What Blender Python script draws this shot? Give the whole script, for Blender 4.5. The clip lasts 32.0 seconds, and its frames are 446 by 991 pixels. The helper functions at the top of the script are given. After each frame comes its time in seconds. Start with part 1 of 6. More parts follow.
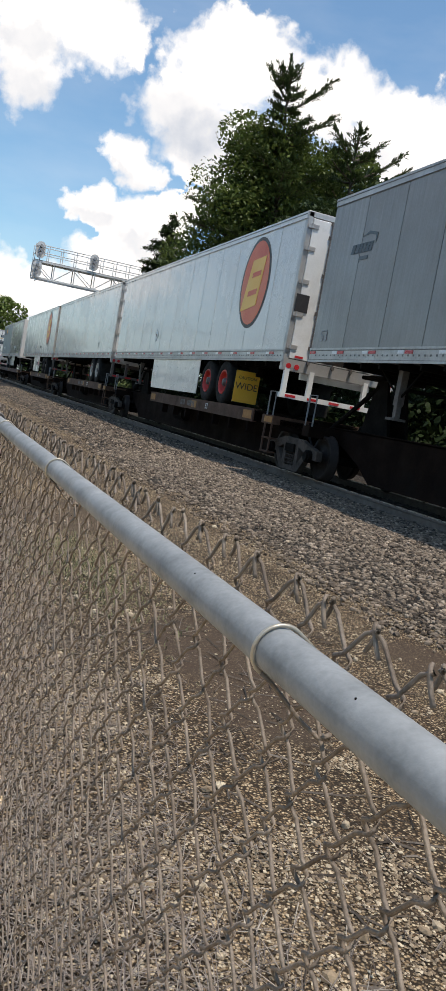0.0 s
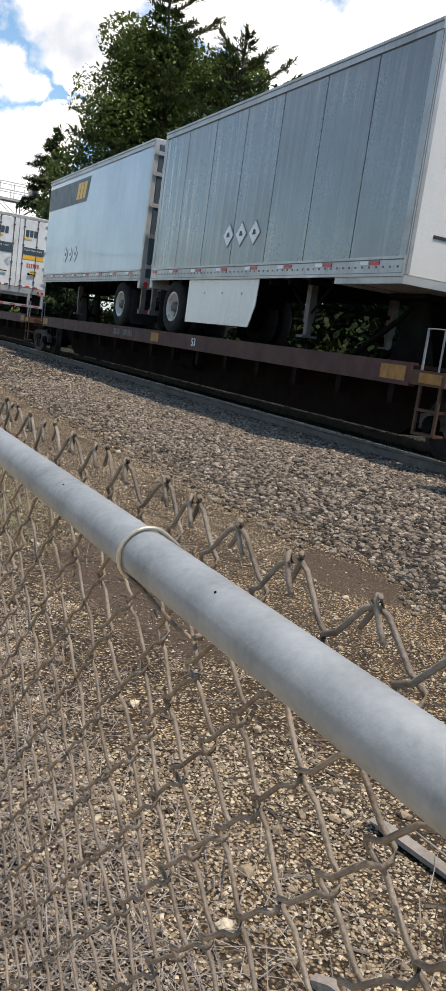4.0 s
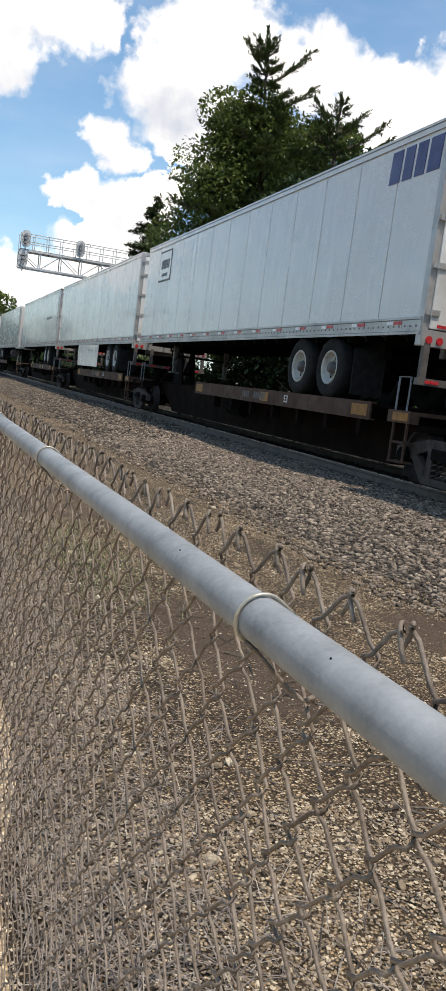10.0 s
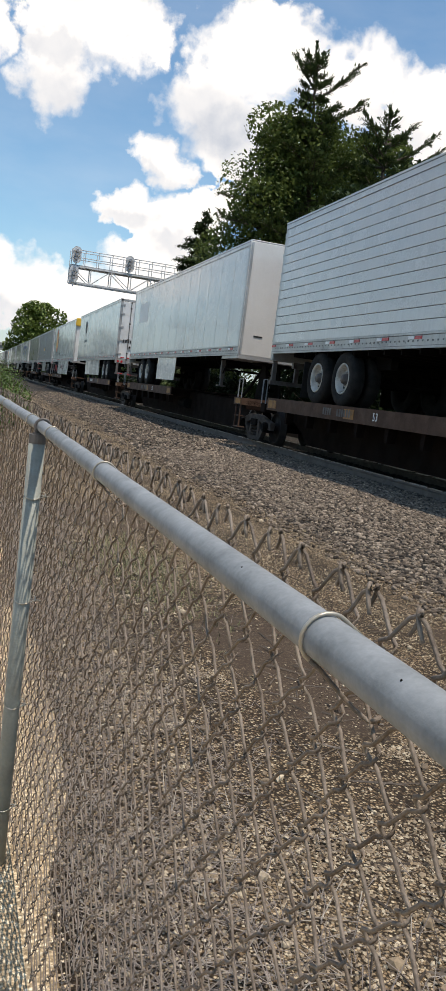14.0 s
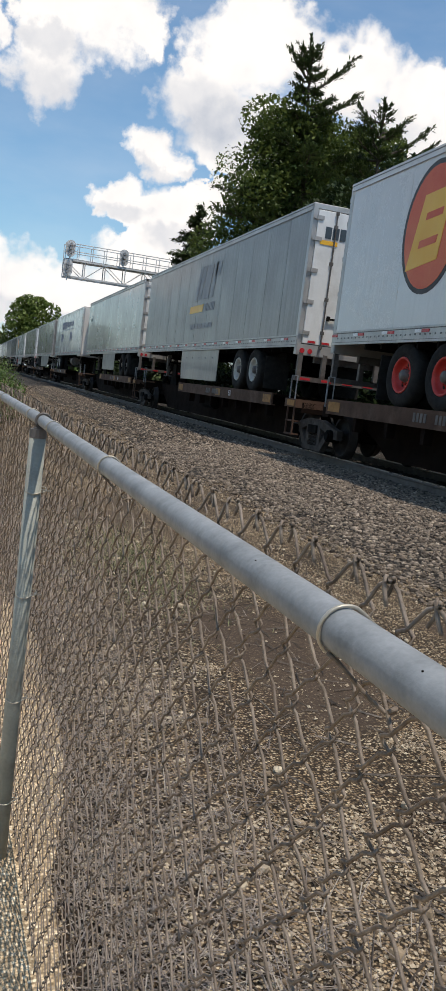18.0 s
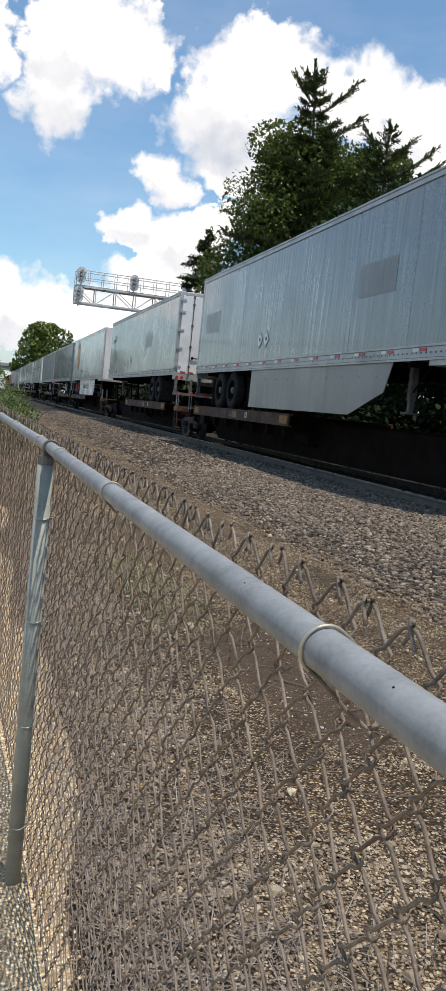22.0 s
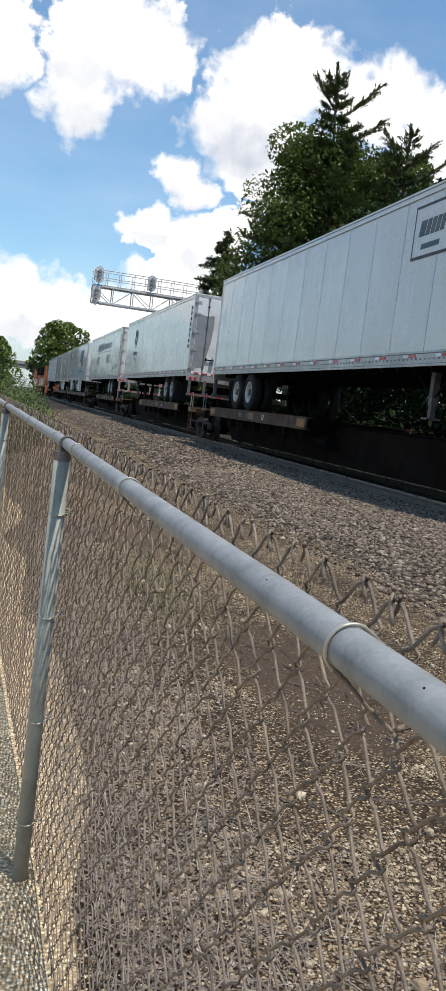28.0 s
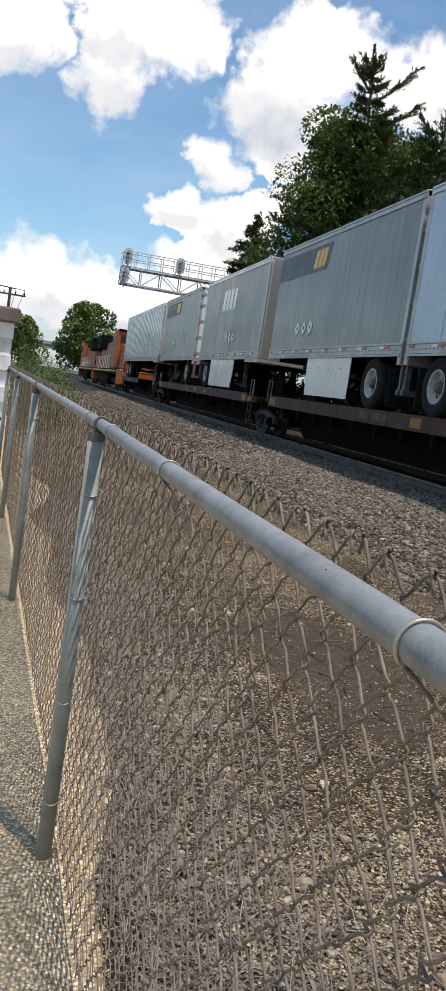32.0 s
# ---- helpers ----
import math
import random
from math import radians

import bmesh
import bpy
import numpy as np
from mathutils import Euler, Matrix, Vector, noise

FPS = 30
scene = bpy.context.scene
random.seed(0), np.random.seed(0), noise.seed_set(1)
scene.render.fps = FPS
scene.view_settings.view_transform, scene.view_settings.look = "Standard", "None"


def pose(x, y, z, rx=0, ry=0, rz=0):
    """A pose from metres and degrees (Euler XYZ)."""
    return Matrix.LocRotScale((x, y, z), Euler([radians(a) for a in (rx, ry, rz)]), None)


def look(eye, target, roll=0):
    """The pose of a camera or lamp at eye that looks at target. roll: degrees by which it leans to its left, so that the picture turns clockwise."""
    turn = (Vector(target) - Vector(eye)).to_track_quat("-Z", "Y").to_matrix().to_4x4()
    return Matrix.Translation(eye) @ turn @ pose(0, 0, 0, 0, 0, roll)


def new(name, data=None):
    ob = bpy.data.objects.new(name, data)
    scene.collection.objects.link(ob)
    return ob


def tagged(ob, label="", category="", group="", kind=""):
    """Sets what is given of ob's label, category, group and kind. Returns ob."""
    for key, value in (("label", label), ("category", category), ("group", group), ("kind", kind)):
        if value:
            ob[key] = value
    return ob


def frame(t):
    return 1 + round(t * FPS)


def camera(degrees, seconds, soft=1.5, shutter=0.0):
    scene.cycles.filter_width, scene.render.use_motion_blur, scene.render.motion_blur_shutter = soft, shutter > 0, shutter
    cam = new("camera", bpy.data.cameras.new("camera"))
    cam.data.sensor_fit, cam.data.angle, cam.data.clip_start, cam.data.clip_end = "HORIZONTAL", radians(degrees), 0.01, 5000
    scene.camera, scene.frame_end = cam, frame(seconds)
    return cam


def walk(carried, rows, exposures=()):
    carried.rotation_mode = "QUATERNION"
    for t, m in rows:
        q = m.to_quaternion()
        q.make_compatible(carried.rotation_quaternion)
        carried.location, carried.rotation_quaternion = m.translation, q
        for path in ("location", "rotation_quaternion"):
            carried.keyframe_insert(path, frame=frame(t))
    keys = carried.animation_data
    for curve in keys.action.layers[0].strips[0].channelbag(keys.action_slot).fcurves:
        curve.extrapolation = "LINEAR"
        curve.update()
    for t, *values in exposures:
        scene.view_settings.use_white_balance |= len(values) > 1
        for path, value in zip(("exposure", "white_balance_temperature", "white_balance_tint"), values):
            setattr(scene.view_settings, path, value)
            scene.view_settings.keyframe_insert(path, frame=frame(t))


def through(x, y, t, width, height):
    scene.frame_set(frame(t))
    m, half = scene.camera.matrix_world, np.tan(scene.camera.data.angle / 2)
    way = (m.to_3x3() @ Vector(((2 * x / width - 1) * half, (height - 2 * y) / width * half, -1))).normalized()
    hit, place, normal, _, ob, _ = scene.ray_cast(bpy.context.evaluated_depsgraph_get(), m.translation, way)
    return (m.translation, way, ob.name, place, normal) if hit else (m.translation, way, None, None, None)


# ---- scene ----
cam = camera(30.2, 32.0, soft=0.6)
METRES, EYE, TILT, LEAN, TURN = 0.75, 1.5, 0.0, 0.0, -16.5
PATH = [
    (0, (0.235, 0.403, 1.384), (0.99, 2.242, 1.162), 10.2),
    (0.5, (0.237, 0.41, 1.38), (0.993, 2.246, 1.139), 10.0),
    (1, (0.239, 0.412, 1.379), (0.983, 2.245, 1.086), 8.7),
    (1.5, (0.242, 0.419, 1.375), (1.014, 2.238, 1.07), 8.7),
    (2, (0.243, 0.421, 1.37), (1.068, 2.212, 1.038), 8.8),
    (2.5, (0.244, 0.422, 1.37), (1.1, 2.195, 1.018), 8.7),
    (4.5, (0.279, 0.401, 1.371), (1.27, 2.098, 0.998), 7.9),
    (5, (0.283, 0.403, 1.369), (1.31, 2.075, 0.983), 8.1),
    (5.5, (0.294, 0.402, 1.362), (1.443, 1.994, 0.981), 9.5),
    (6, (0.284, 0.412, 1.361), (1.353, 2.056, 0.968), 10.1),
    (6.5, (0.247, 0.389, 1.372), (1.062, 2.183, 1.028), 10.5),
    (7, (0.257, 0.386, 1.379), (1.021, 2.21, 1.08), 7.8),
    (7.5, (0.261, 0.374, 1.38), (0.994, 2.211, 1.083), 7.9),
    (8, (0.263, 0.381, 1.378), (1.0, 2.211, 1.05), 8.1),
    (8.5, (0.266, 0.398, 1.375), (1.062, 2.203, 1.049), 8.0),
    (9, (0.259, 0.411, 1.372), (1.058, 2.216, 1.05), 8.6),
    (9.5, (0.247, 0.39, 1.382), (1.045, 2.205, 1.126), 7.8),
    (10, (0.243, 0.38, 1.385), (1.003, 2.21, 1.118), 7.3),
    (10.5, (0.241, 0.381, 1.385), (0.936, 2.237, 1.119), 7.3),
    (11, (0.243, 0.387, 1.383), (0.927, 2.25, 1.136), 8.2),
    (11.5, (0.244, 0.393, 1.382), (0.934, 2.251, 1.111), 7.8),
    (12, (0.231, 0.384, 1.387), (0.911, 2.247, 1.129), 8.3),
    (12.5, (0.227, 0.39, 1.388), (0.897, 2.259, 1.143), 8.3),
    (13, (0.226, 0.391, 1.387), (0.88, 2.264, 1.133), 7.8),
    (13.5, (0.227, 0.389, 1.388), (0.882, 2.263, 1.141), 7.5),
    (15.5, (0.238, 0.369, 1.383), (0.868, 2.248, 1.117), 6.2),
    (16, (0.235, 0.374, 1.384), (0.863, 2.256, 1.125), 6.5),
    (16.5, (0.228, 0.387, 1.384), (0.861, 2.266, 1.121), 7.6),
    (17, (0.221, 0.388, 1.384), (0.863, 2.263, 1.117), 7.2),
    (17.5, (0.214, 0.381, 1.386), (0.86, 2.258, 1.14), 7.1),
    (18, (0.212, 0.383, 1.386), (0.878, 2.25, 1.123), 7.1),
    (18.5, (0.216, 0.382, 1.384), (0.836, 2.264, 1.118), 6.0),
    (19, (0.219, 0.392, 1.382), (0.821, 2.277, 1.095), 6.1),
    (19.5, (0.221, 0.383, 1.386), (0.804, 2.28, 1.134), 5.7),
    (20, (0.225, 0.371, 1.395), (0.809, 2.268, 1.153), 4.7),
    (20.5, (0.235, 0.361, 1.39), (0.863, 2.242, 1.133), 4.4),
    (21, (0.232, 0.358, 1.392), (0.858, 2.242, 1.149), 5.4),
    (21.5, (0.231, 0.359, 1.392), (0.861, 2.244, 1.164), 5.7),
    (22, (0.225, 0.353, 1.395), (0.856, 2.239, 1.179), 5.9),
    (22.5, (0.223, 0.353, 1.395), (0.878, 2.232, 1.197), 6.3),
    (23, (0.219, 0.354, 1.392), (0.879, 2.229, 1.172), 6.3),
    (23.5, (0.216, 0.354, 1.392), (0.886, 2.224, 1.156), 6.5),
    (24, (0.217, 0.356, 1.391), (0.883, 2.226, 1.151), 6.7),
    (24.5, (0.222, 0.364, 1.389), (0.887, 2.234, 1.143), 6.9),
    (25, (0.221, 0.37, 1.388), (0.879, 2.242, 1.143), 7.4),
    (25.5, (0.219, 0.373, 1.389), (0.846, 2.256, 1.136), 8.0),
    (27.5, (0.223, 0.374, 1.382), (0.834, 2.264, 1.15), 7.2),
    (28, (0.221, 0.368, 1.386), (0.822, 2.263, 1.171), 7.0),
    (28.5, (0.225, 0.374, 1.382), (0.778, 2.28, 1.134), 6.8),
    (29, (0.22, 0.372, 1.384), (0.774, 2.278, 1.14), 7.5),
    (29.5, (0.211, 0.375, 1.39), (0.772, 2.284, 1.183), 9.0),
    (30, (0.207, 0.391, 1.383), (0.789, 2.289, 1.139), 9.8),
    (30.5, (0.195, 0.39, 1.385), (0.71, 2.309, 1.158), 8.7),
    (31, (0.193, 0.389, 1.384), (0.712, 2.307, 1.158), 8.5),
    (31.5, (0.192, 0.391, 1.383), (0.748, 2.297, 1.141), 8.6),
    (32, (0.198, 0.401, 1.379), (0.751, 2.305, 1.121), 8.4),
]
LEVEL = pose(0, 0, 0, 0.35) @ pose(0, 0, 0, 0, 0, 1.72)  # turns the fence's frame into the track's, which runs along y
EXPOSURES = [(0.0, -0.14, 6950, 12), (1.0, -0.2, 6950, 12), (2.5, -0.08, 6950, 12), (4.5, 0.18, 7100, 13), (6.0, 0.4, 7150, 14), (7.5, 0.0, 7050, 13), (9.0, 0.1, 7000, 12), (11.0, -0.16, 7000, 12), (13.0, -0.18, 7000, 12), (17.0, -0.3, 6900, 12), (20.0, -0.34, 6850, 12), (22.0, -0.16, 6850, 12), (28.0, -0.1, 6750, 11), (29.0, -0.14, 6750, 11), (30.0, -0.26, 6750, 12), (31.0, -0.34, 6700, 12), (32.0, -0.22, 6800, 12)]
walk(cam, [(t, LEVEL @ look(eye, target, roll)) for t, eye, target, roll in PATH], EXPOSURES)

# ---- light ----
SUN_AZ, SUN_EL = 154.0, 72.0  # degrees from the track's direction towards the train, and above the horizon
SUN_POWER, SKY_POWER, CLOUD_POWER = 4.5, 0.15, 1.32
sun = new("sun", bpy.data.lights.new("sun", "SUN"))
sun.data.energy, sun.data.angle, sun.data.color = SUN_POWER, radians(0.55), (1.0, 0.94, 0.85)
sd = Vector((math.sin(radians(SUN_AZ)) * math.cos(radians(SUN_EL)), math.cos(radians(SUN_AZ)) * math.cos(radians(SUN_EL)), math.sin(radians(SUN_EL))))
sun.matrix_world = look(tuple(sd * 50), (0, 0, 0))


class Net:
    """A short hand for shader nodes."""

    def __init__(self, tree):
        self.tree = tree
        tree.nodes.clear()

    def node(self, kind, **inputs):
        n = self.tree.nodes.new(kind)
        for key, value in inputs.items():
            self.put(n.inputs[key.replace("_", " ")], value)
        return n

    def put(self, socket, value):
        if isinstance(value, bpy.types.NodeSocket):
            self.tree.links.new(value, socket)
        elif isinstance(value, tuple) and len(value) == 3 and socket.type == "RGBA":
            socket.default_value = (*value, 1)
        else:
            socket.default_value = value

    def math(self, op, a, b=0.0, c=0.0, clamp=False):
        n = self.tree.nodes.new("ShaderNodeMath")
        n.operation, n.use_clamp = op, clamp
        for i, v in enumerate((a, b, c)):
            self.put(n.inputs[i], v)
        return n.outputs[0]

    def noise(self, vector, scale, detail=4.0, rough=0.55):
        n = self.node("ShaderNodeTexNoise", Vector=vector, Scale=scale, Detail=detail, Roughness=rough)
        return n.outputs["Fac"]

    def ramp(self, value, lo, hi, a=0.0, b=1.0, smooth=False):
        n = self.tree.nodes.new("ShaderNodeMapRange")
        n.interpolation_type = "SMOOTHSTEP" if smooth else "LINEAR"
        for key, v in (("Value", value), ("From Min", lo), ("From Max", hi), ("To Min", a), ("To Max", b)):
            self.put(n.inputs[key], v)
        return n.outputs[0]

    def mix(self, fac, a, b):
        n = self.tree.nodes.new("ShaderNodeMix")
        n.data_type = "RGBA"
        self.put(n.inputs[0], fac)
        self.put(n.inputs[6], a)
        self.put(n.inputs[7], b)
        return n.outputs[2]

    def scaled(self, vector, by):
        n = self.tree.nodes.new("ShaderNodeVectorMath")
        n.operation = "MULTIPLY"
        self.put(n.inputs[0], vector)
        self.put(n.inputs[1], by)
        return n.outputs[0]

    def added(self, a, b):
        n = self.tree.nodes.new("ShaderNodeVectorMath")
        n.operation = "ADD"
        self.put(n.inputs[0], a)
        self.put(n.inputs[1], b)
        return n.outputs[0]


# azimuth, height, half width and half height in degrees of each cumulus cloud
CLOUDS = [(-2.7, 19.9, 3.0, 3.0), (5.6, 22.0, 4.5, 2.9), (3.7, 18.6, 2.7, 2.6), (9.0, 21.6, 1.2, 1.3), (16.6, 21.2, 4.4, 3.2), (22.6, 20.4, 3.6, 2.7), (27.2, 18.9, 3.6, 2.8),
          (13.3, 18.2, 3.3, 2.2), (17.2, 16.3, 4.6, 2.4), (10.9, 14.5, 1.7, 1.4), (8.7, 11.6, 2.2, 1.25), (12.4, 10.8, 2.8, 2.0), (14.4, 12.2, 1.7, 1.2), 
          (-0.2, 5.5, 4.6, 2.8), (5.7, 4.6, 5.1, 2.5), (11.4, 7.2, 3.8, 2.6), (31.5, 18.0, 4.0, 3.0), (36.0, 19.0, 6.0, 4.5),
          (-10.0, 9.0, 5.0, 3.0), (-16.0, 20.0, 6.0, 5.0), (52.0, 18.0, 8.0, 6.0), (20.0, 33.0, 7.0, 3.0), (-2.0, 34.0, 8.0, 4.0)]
world = bpy.data.worlds.new("sky")
scene.world = world
world.use_nodes = True
W = Net(world.node_tree)
sky = W.node("ShaderNodeTexSky")
sky.sky_type, sky.sun_disc = "NISHITA", False
sky.sun_elevation, sky.sun_rotation = radians(SUN_EL), radians(SUN_AZ)
way = W.node("ShaderNodeTexCoord").outputs["Generated"]
axes = W.node("ShaderNodeSeparateXYZ", Vector=way)
wx, wy, wz = axes.outputs
azim = W.math("MULTIPLY", W.math("ARCTAN2", wx, wy), 180 / math.pi)
elev = W.math("MULTIPLY", W.math("ARCSINE", wz), 180 / math.pi)
def billow(shift, scale, detail, by):
    return W.math("MULTIPLY", W.math("SUBTRACT", W.noise(W.added(way, shift), scale, detail, 0.58), 0.5), by)


warp = W.math("ADD", billow((0.0, 0.0, 0.0), 20.0, 5.0, 0.9), billow((3.1, 1.7, 0.4), 64.0, 6.0, 0.7))
azim = W.math("ADD", azim, W.math("ADD", billow((5.0, 0.3, 0.1), 15.0, 3.0, 5.0), billow((1.4, 2.2, 0.6), 46.0, 5.0, 2.6)))
elev = W.math("ADD", elev, W.math("ADD", billow((0.4, 4.3, 2.1), 15.0, 3.0, 4.0), billow((2.7, 0.8, 1.9), 46.0, 5.0, 2.2)))
dense = None
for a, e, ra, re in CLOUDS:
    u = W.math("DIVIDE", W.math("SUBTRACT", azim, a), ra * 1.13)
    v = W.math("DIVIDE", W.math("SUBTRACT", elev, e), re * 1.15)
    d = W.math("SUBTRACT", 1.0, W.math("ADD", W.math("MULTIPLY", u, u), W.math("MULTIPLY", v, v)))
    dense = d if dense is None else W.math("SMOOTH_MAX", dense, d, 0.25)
wide = W.math("SUBTRACT", W.math("MULTIPLY", W.noise(W.scaled(way, (1.0, 1.0, 2.0)), 2.2, 3.0), 6.0), 4.3)
away = W.ramp(W.math("ABSOLUTE", W.math("SUBTRACT", azim, 18.0)), 40.0, 70.0)
wide = W.math("SUBTRACT", wide, W.math("MULTIPLY", W.math("SUBTRACT", 1.0, away), 6.0))
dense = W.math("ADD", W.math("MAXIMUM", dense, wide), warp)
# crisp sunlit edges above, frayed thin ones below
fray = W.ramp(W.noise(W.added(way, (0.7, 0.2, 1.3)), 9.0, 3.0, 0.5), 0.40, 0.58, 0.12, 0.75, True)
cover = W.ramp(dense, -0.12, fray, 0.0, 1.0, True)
veil = W.math("MULTIPLY", W.ramp(W.noise(W.scaled(way, (1.0, 1.0, 3.0)), 5.0, 5.0), 0.45, 0.8), 0.12)
cover = W.math("MAXIMUM", cover, veil)
haze = W.ramp(elev, 0.0, 9.0, 0.55, 0.0, True)
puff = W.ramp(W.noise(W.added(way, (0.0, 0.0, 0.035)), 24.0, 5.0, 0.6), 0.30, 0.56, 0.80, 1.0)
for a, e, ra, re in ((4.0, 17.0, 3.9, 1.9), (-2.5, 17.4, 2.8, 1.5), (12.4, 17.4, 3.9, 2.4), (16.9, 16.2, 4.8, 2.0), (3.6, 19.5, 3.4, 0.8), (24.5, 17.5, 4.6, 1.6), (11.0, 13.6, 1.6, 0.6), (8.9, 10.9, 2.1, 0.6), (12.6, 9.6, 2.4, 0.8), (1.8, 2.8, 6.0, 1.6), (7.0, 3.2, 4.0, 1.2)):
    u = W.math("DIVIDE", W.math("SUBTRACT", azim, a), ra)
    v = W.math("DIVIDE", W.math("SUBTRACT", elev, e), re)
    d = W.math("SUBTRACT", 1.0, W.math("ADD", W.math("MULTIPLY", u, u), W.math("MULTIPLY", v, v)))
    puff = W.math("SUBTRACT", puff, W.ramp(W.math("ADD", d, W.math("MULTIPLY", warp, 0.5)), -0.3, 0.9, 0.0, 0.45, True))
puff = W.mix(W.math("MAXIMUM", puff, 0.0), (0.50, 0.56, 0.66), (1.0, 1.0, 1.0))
clear = W.mix(haze, W.scaled(sky.outputs[0], (SKY_POWER * 0.92, SKY_POWER * 1.2, SKY_POWER * 1.3)), (0.75, 0.83, 0.92))
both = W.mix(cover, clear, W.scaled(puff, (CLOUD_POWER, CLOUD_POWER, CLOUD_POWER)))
back = W.node("ShaderNodeBackground", Color=both, Strength=1.0)
W.tree.links.new(back.outputs[0], W.node("ShaderNodeOutputWorld").inputs[0])


# ---- materials ----
def surface(name, low, high, scale=3.0, rough=0.7, metal=0.0, bump=0.2, fine=60.0, stain=None, streak=0.0, random_tone=0.0, spec=0.5, coat=0.0, wave=0.0):
    """Two tones mixed by broad and fine noise, with optional stains, upright streaks, and a tone of its own for each piece."""
    m = bpy.data.materials.new(name)
    m.use_nodes = True
    n = Net(m.node_tree)
    own = n.node("ShaderNodeObjectInfo").outputs["Random"]
    shift = n.math("MULTIPLY", own, 40.0)
    at = n.node("ShaderNodeTexCoord").outputs["Object"]
    joined = n.node("ShaderNodeCombineXYZ", X=shift, Y=shift, Z=shift).outputs[0]
    at = n.added(at, joined)
    broad = n.ramp(n.noise(at, scale, 5.0), 0.3, 0.7)
    grain = n.noise(at, fine, 3.0)
    tone = n.math("ADD", n.math("MULTIPLY", broad, 0.65), n.math("MULTIPLY", n.ramp(grain, 0.25, 0.75), 0.35))
    color = n.mix(tone, low, high)
    if stain:
        color = n.mix(n.ramp(n.noise(at, scale * 0.6, 6.0, 0.65), 0.52, 0.72, 0.0, 0.8), color, stain)
    if streak:
        run = n.noise(n.scaled(at, (1.0, 7.0, 0.35)), 2.2, 5.0, 0.6)
        color = n.mix(n.ramp(run, 0.5, 0.78, 0.0, streak), color, (0.16, 0.15, 0.13))
    if random_tone:
        color = n.mix(n.ramp(own, 0.0, 1.0, 0.0, random_tone), color, low)
    relief = n.node("ShaderNodeBump", Strength=bump, Distance=0.01, Height=n.math("ADD", grain, n.noise(at, scale * 2.0, 3.0)))
    if wave:
        ripple = n.noise(n.scaled(at, (1.0, 3.2, 0.22)), 1.6, 3.0, 0.5)
        relief = n.node("ShaderNodeBump", Strength=wave, Distance=0.05, Height=ripple, Normal=relief.outputs[0])
    gloss = n.ramp(tone, 0.0, 1.0, min(rough + 0.1, 1.0), max(rough - 0.1, 0.05))
    b = n.node("ShaderNodeBsdfPrincipled", Base_Color=color, Roughness=gloss, Metallic=metal, Normal=relief.outputs[0])
    b.inputs["Specular IOR Level"].default_value = spec
    b.inputs["Coat Weight"].default_value, b.inputs["Coat Roughness"].default_value, b.inputs["Coat IOR"].default_value = coat, 0.07, 1.7
    n.tree.links.new(b.outputs[0], n.node("ShaderNodeOutputMaterial").inputs[0])
    return m


def stones_look(name, tones, rough=0.9, bump=0.3):
    """Loose stones: each one takes a tone of its own."""
    m = bpy.data.materials.new(name)
    m.use_nodes = True
    n = Net(m.node_tree)
    own = n.node("ShaderNodeNewGeometry").outputs["Random Per Island"]
    at = n.node("ShaderNodeTexCoord").outputs["Object"]
    r = n.tree.nodes.new("ShaderNodeValToRGB")
    r.color_ramp.elements.remove(r.color_ramp.elements[0])
    r.color_ramp.elements[0].position = 0.0
    r.color_ramp.elements[0].color = (*tones[0], 1)
    for i, c in enumerate(tones[1:]):
        r.color_ramp.elements.new((i + 1) / (len(tones) - 1)).color = (*c, 1)
    n.put(r.inputs[0], own)
    grain = n.noise(at, 90.0, 3.0)
    color = n.mix(n.ramp(grain, 0.35, 0.7, 0.0, 0.45), r.outputs[0], tones[0])
    relief = n.node("ShaderNodeBump", Strength=bump, Distance=0.004, Height=grain)
    b = n.node("ShaderNodeBsdfPrincipled", Base_Color=color, Roughness=rough, Normal=relief.outputs[0])
    n.tree.links.new(b.outputs[0], n.node("ShaderNodeOutputMaterial").inputs[0])
    return m


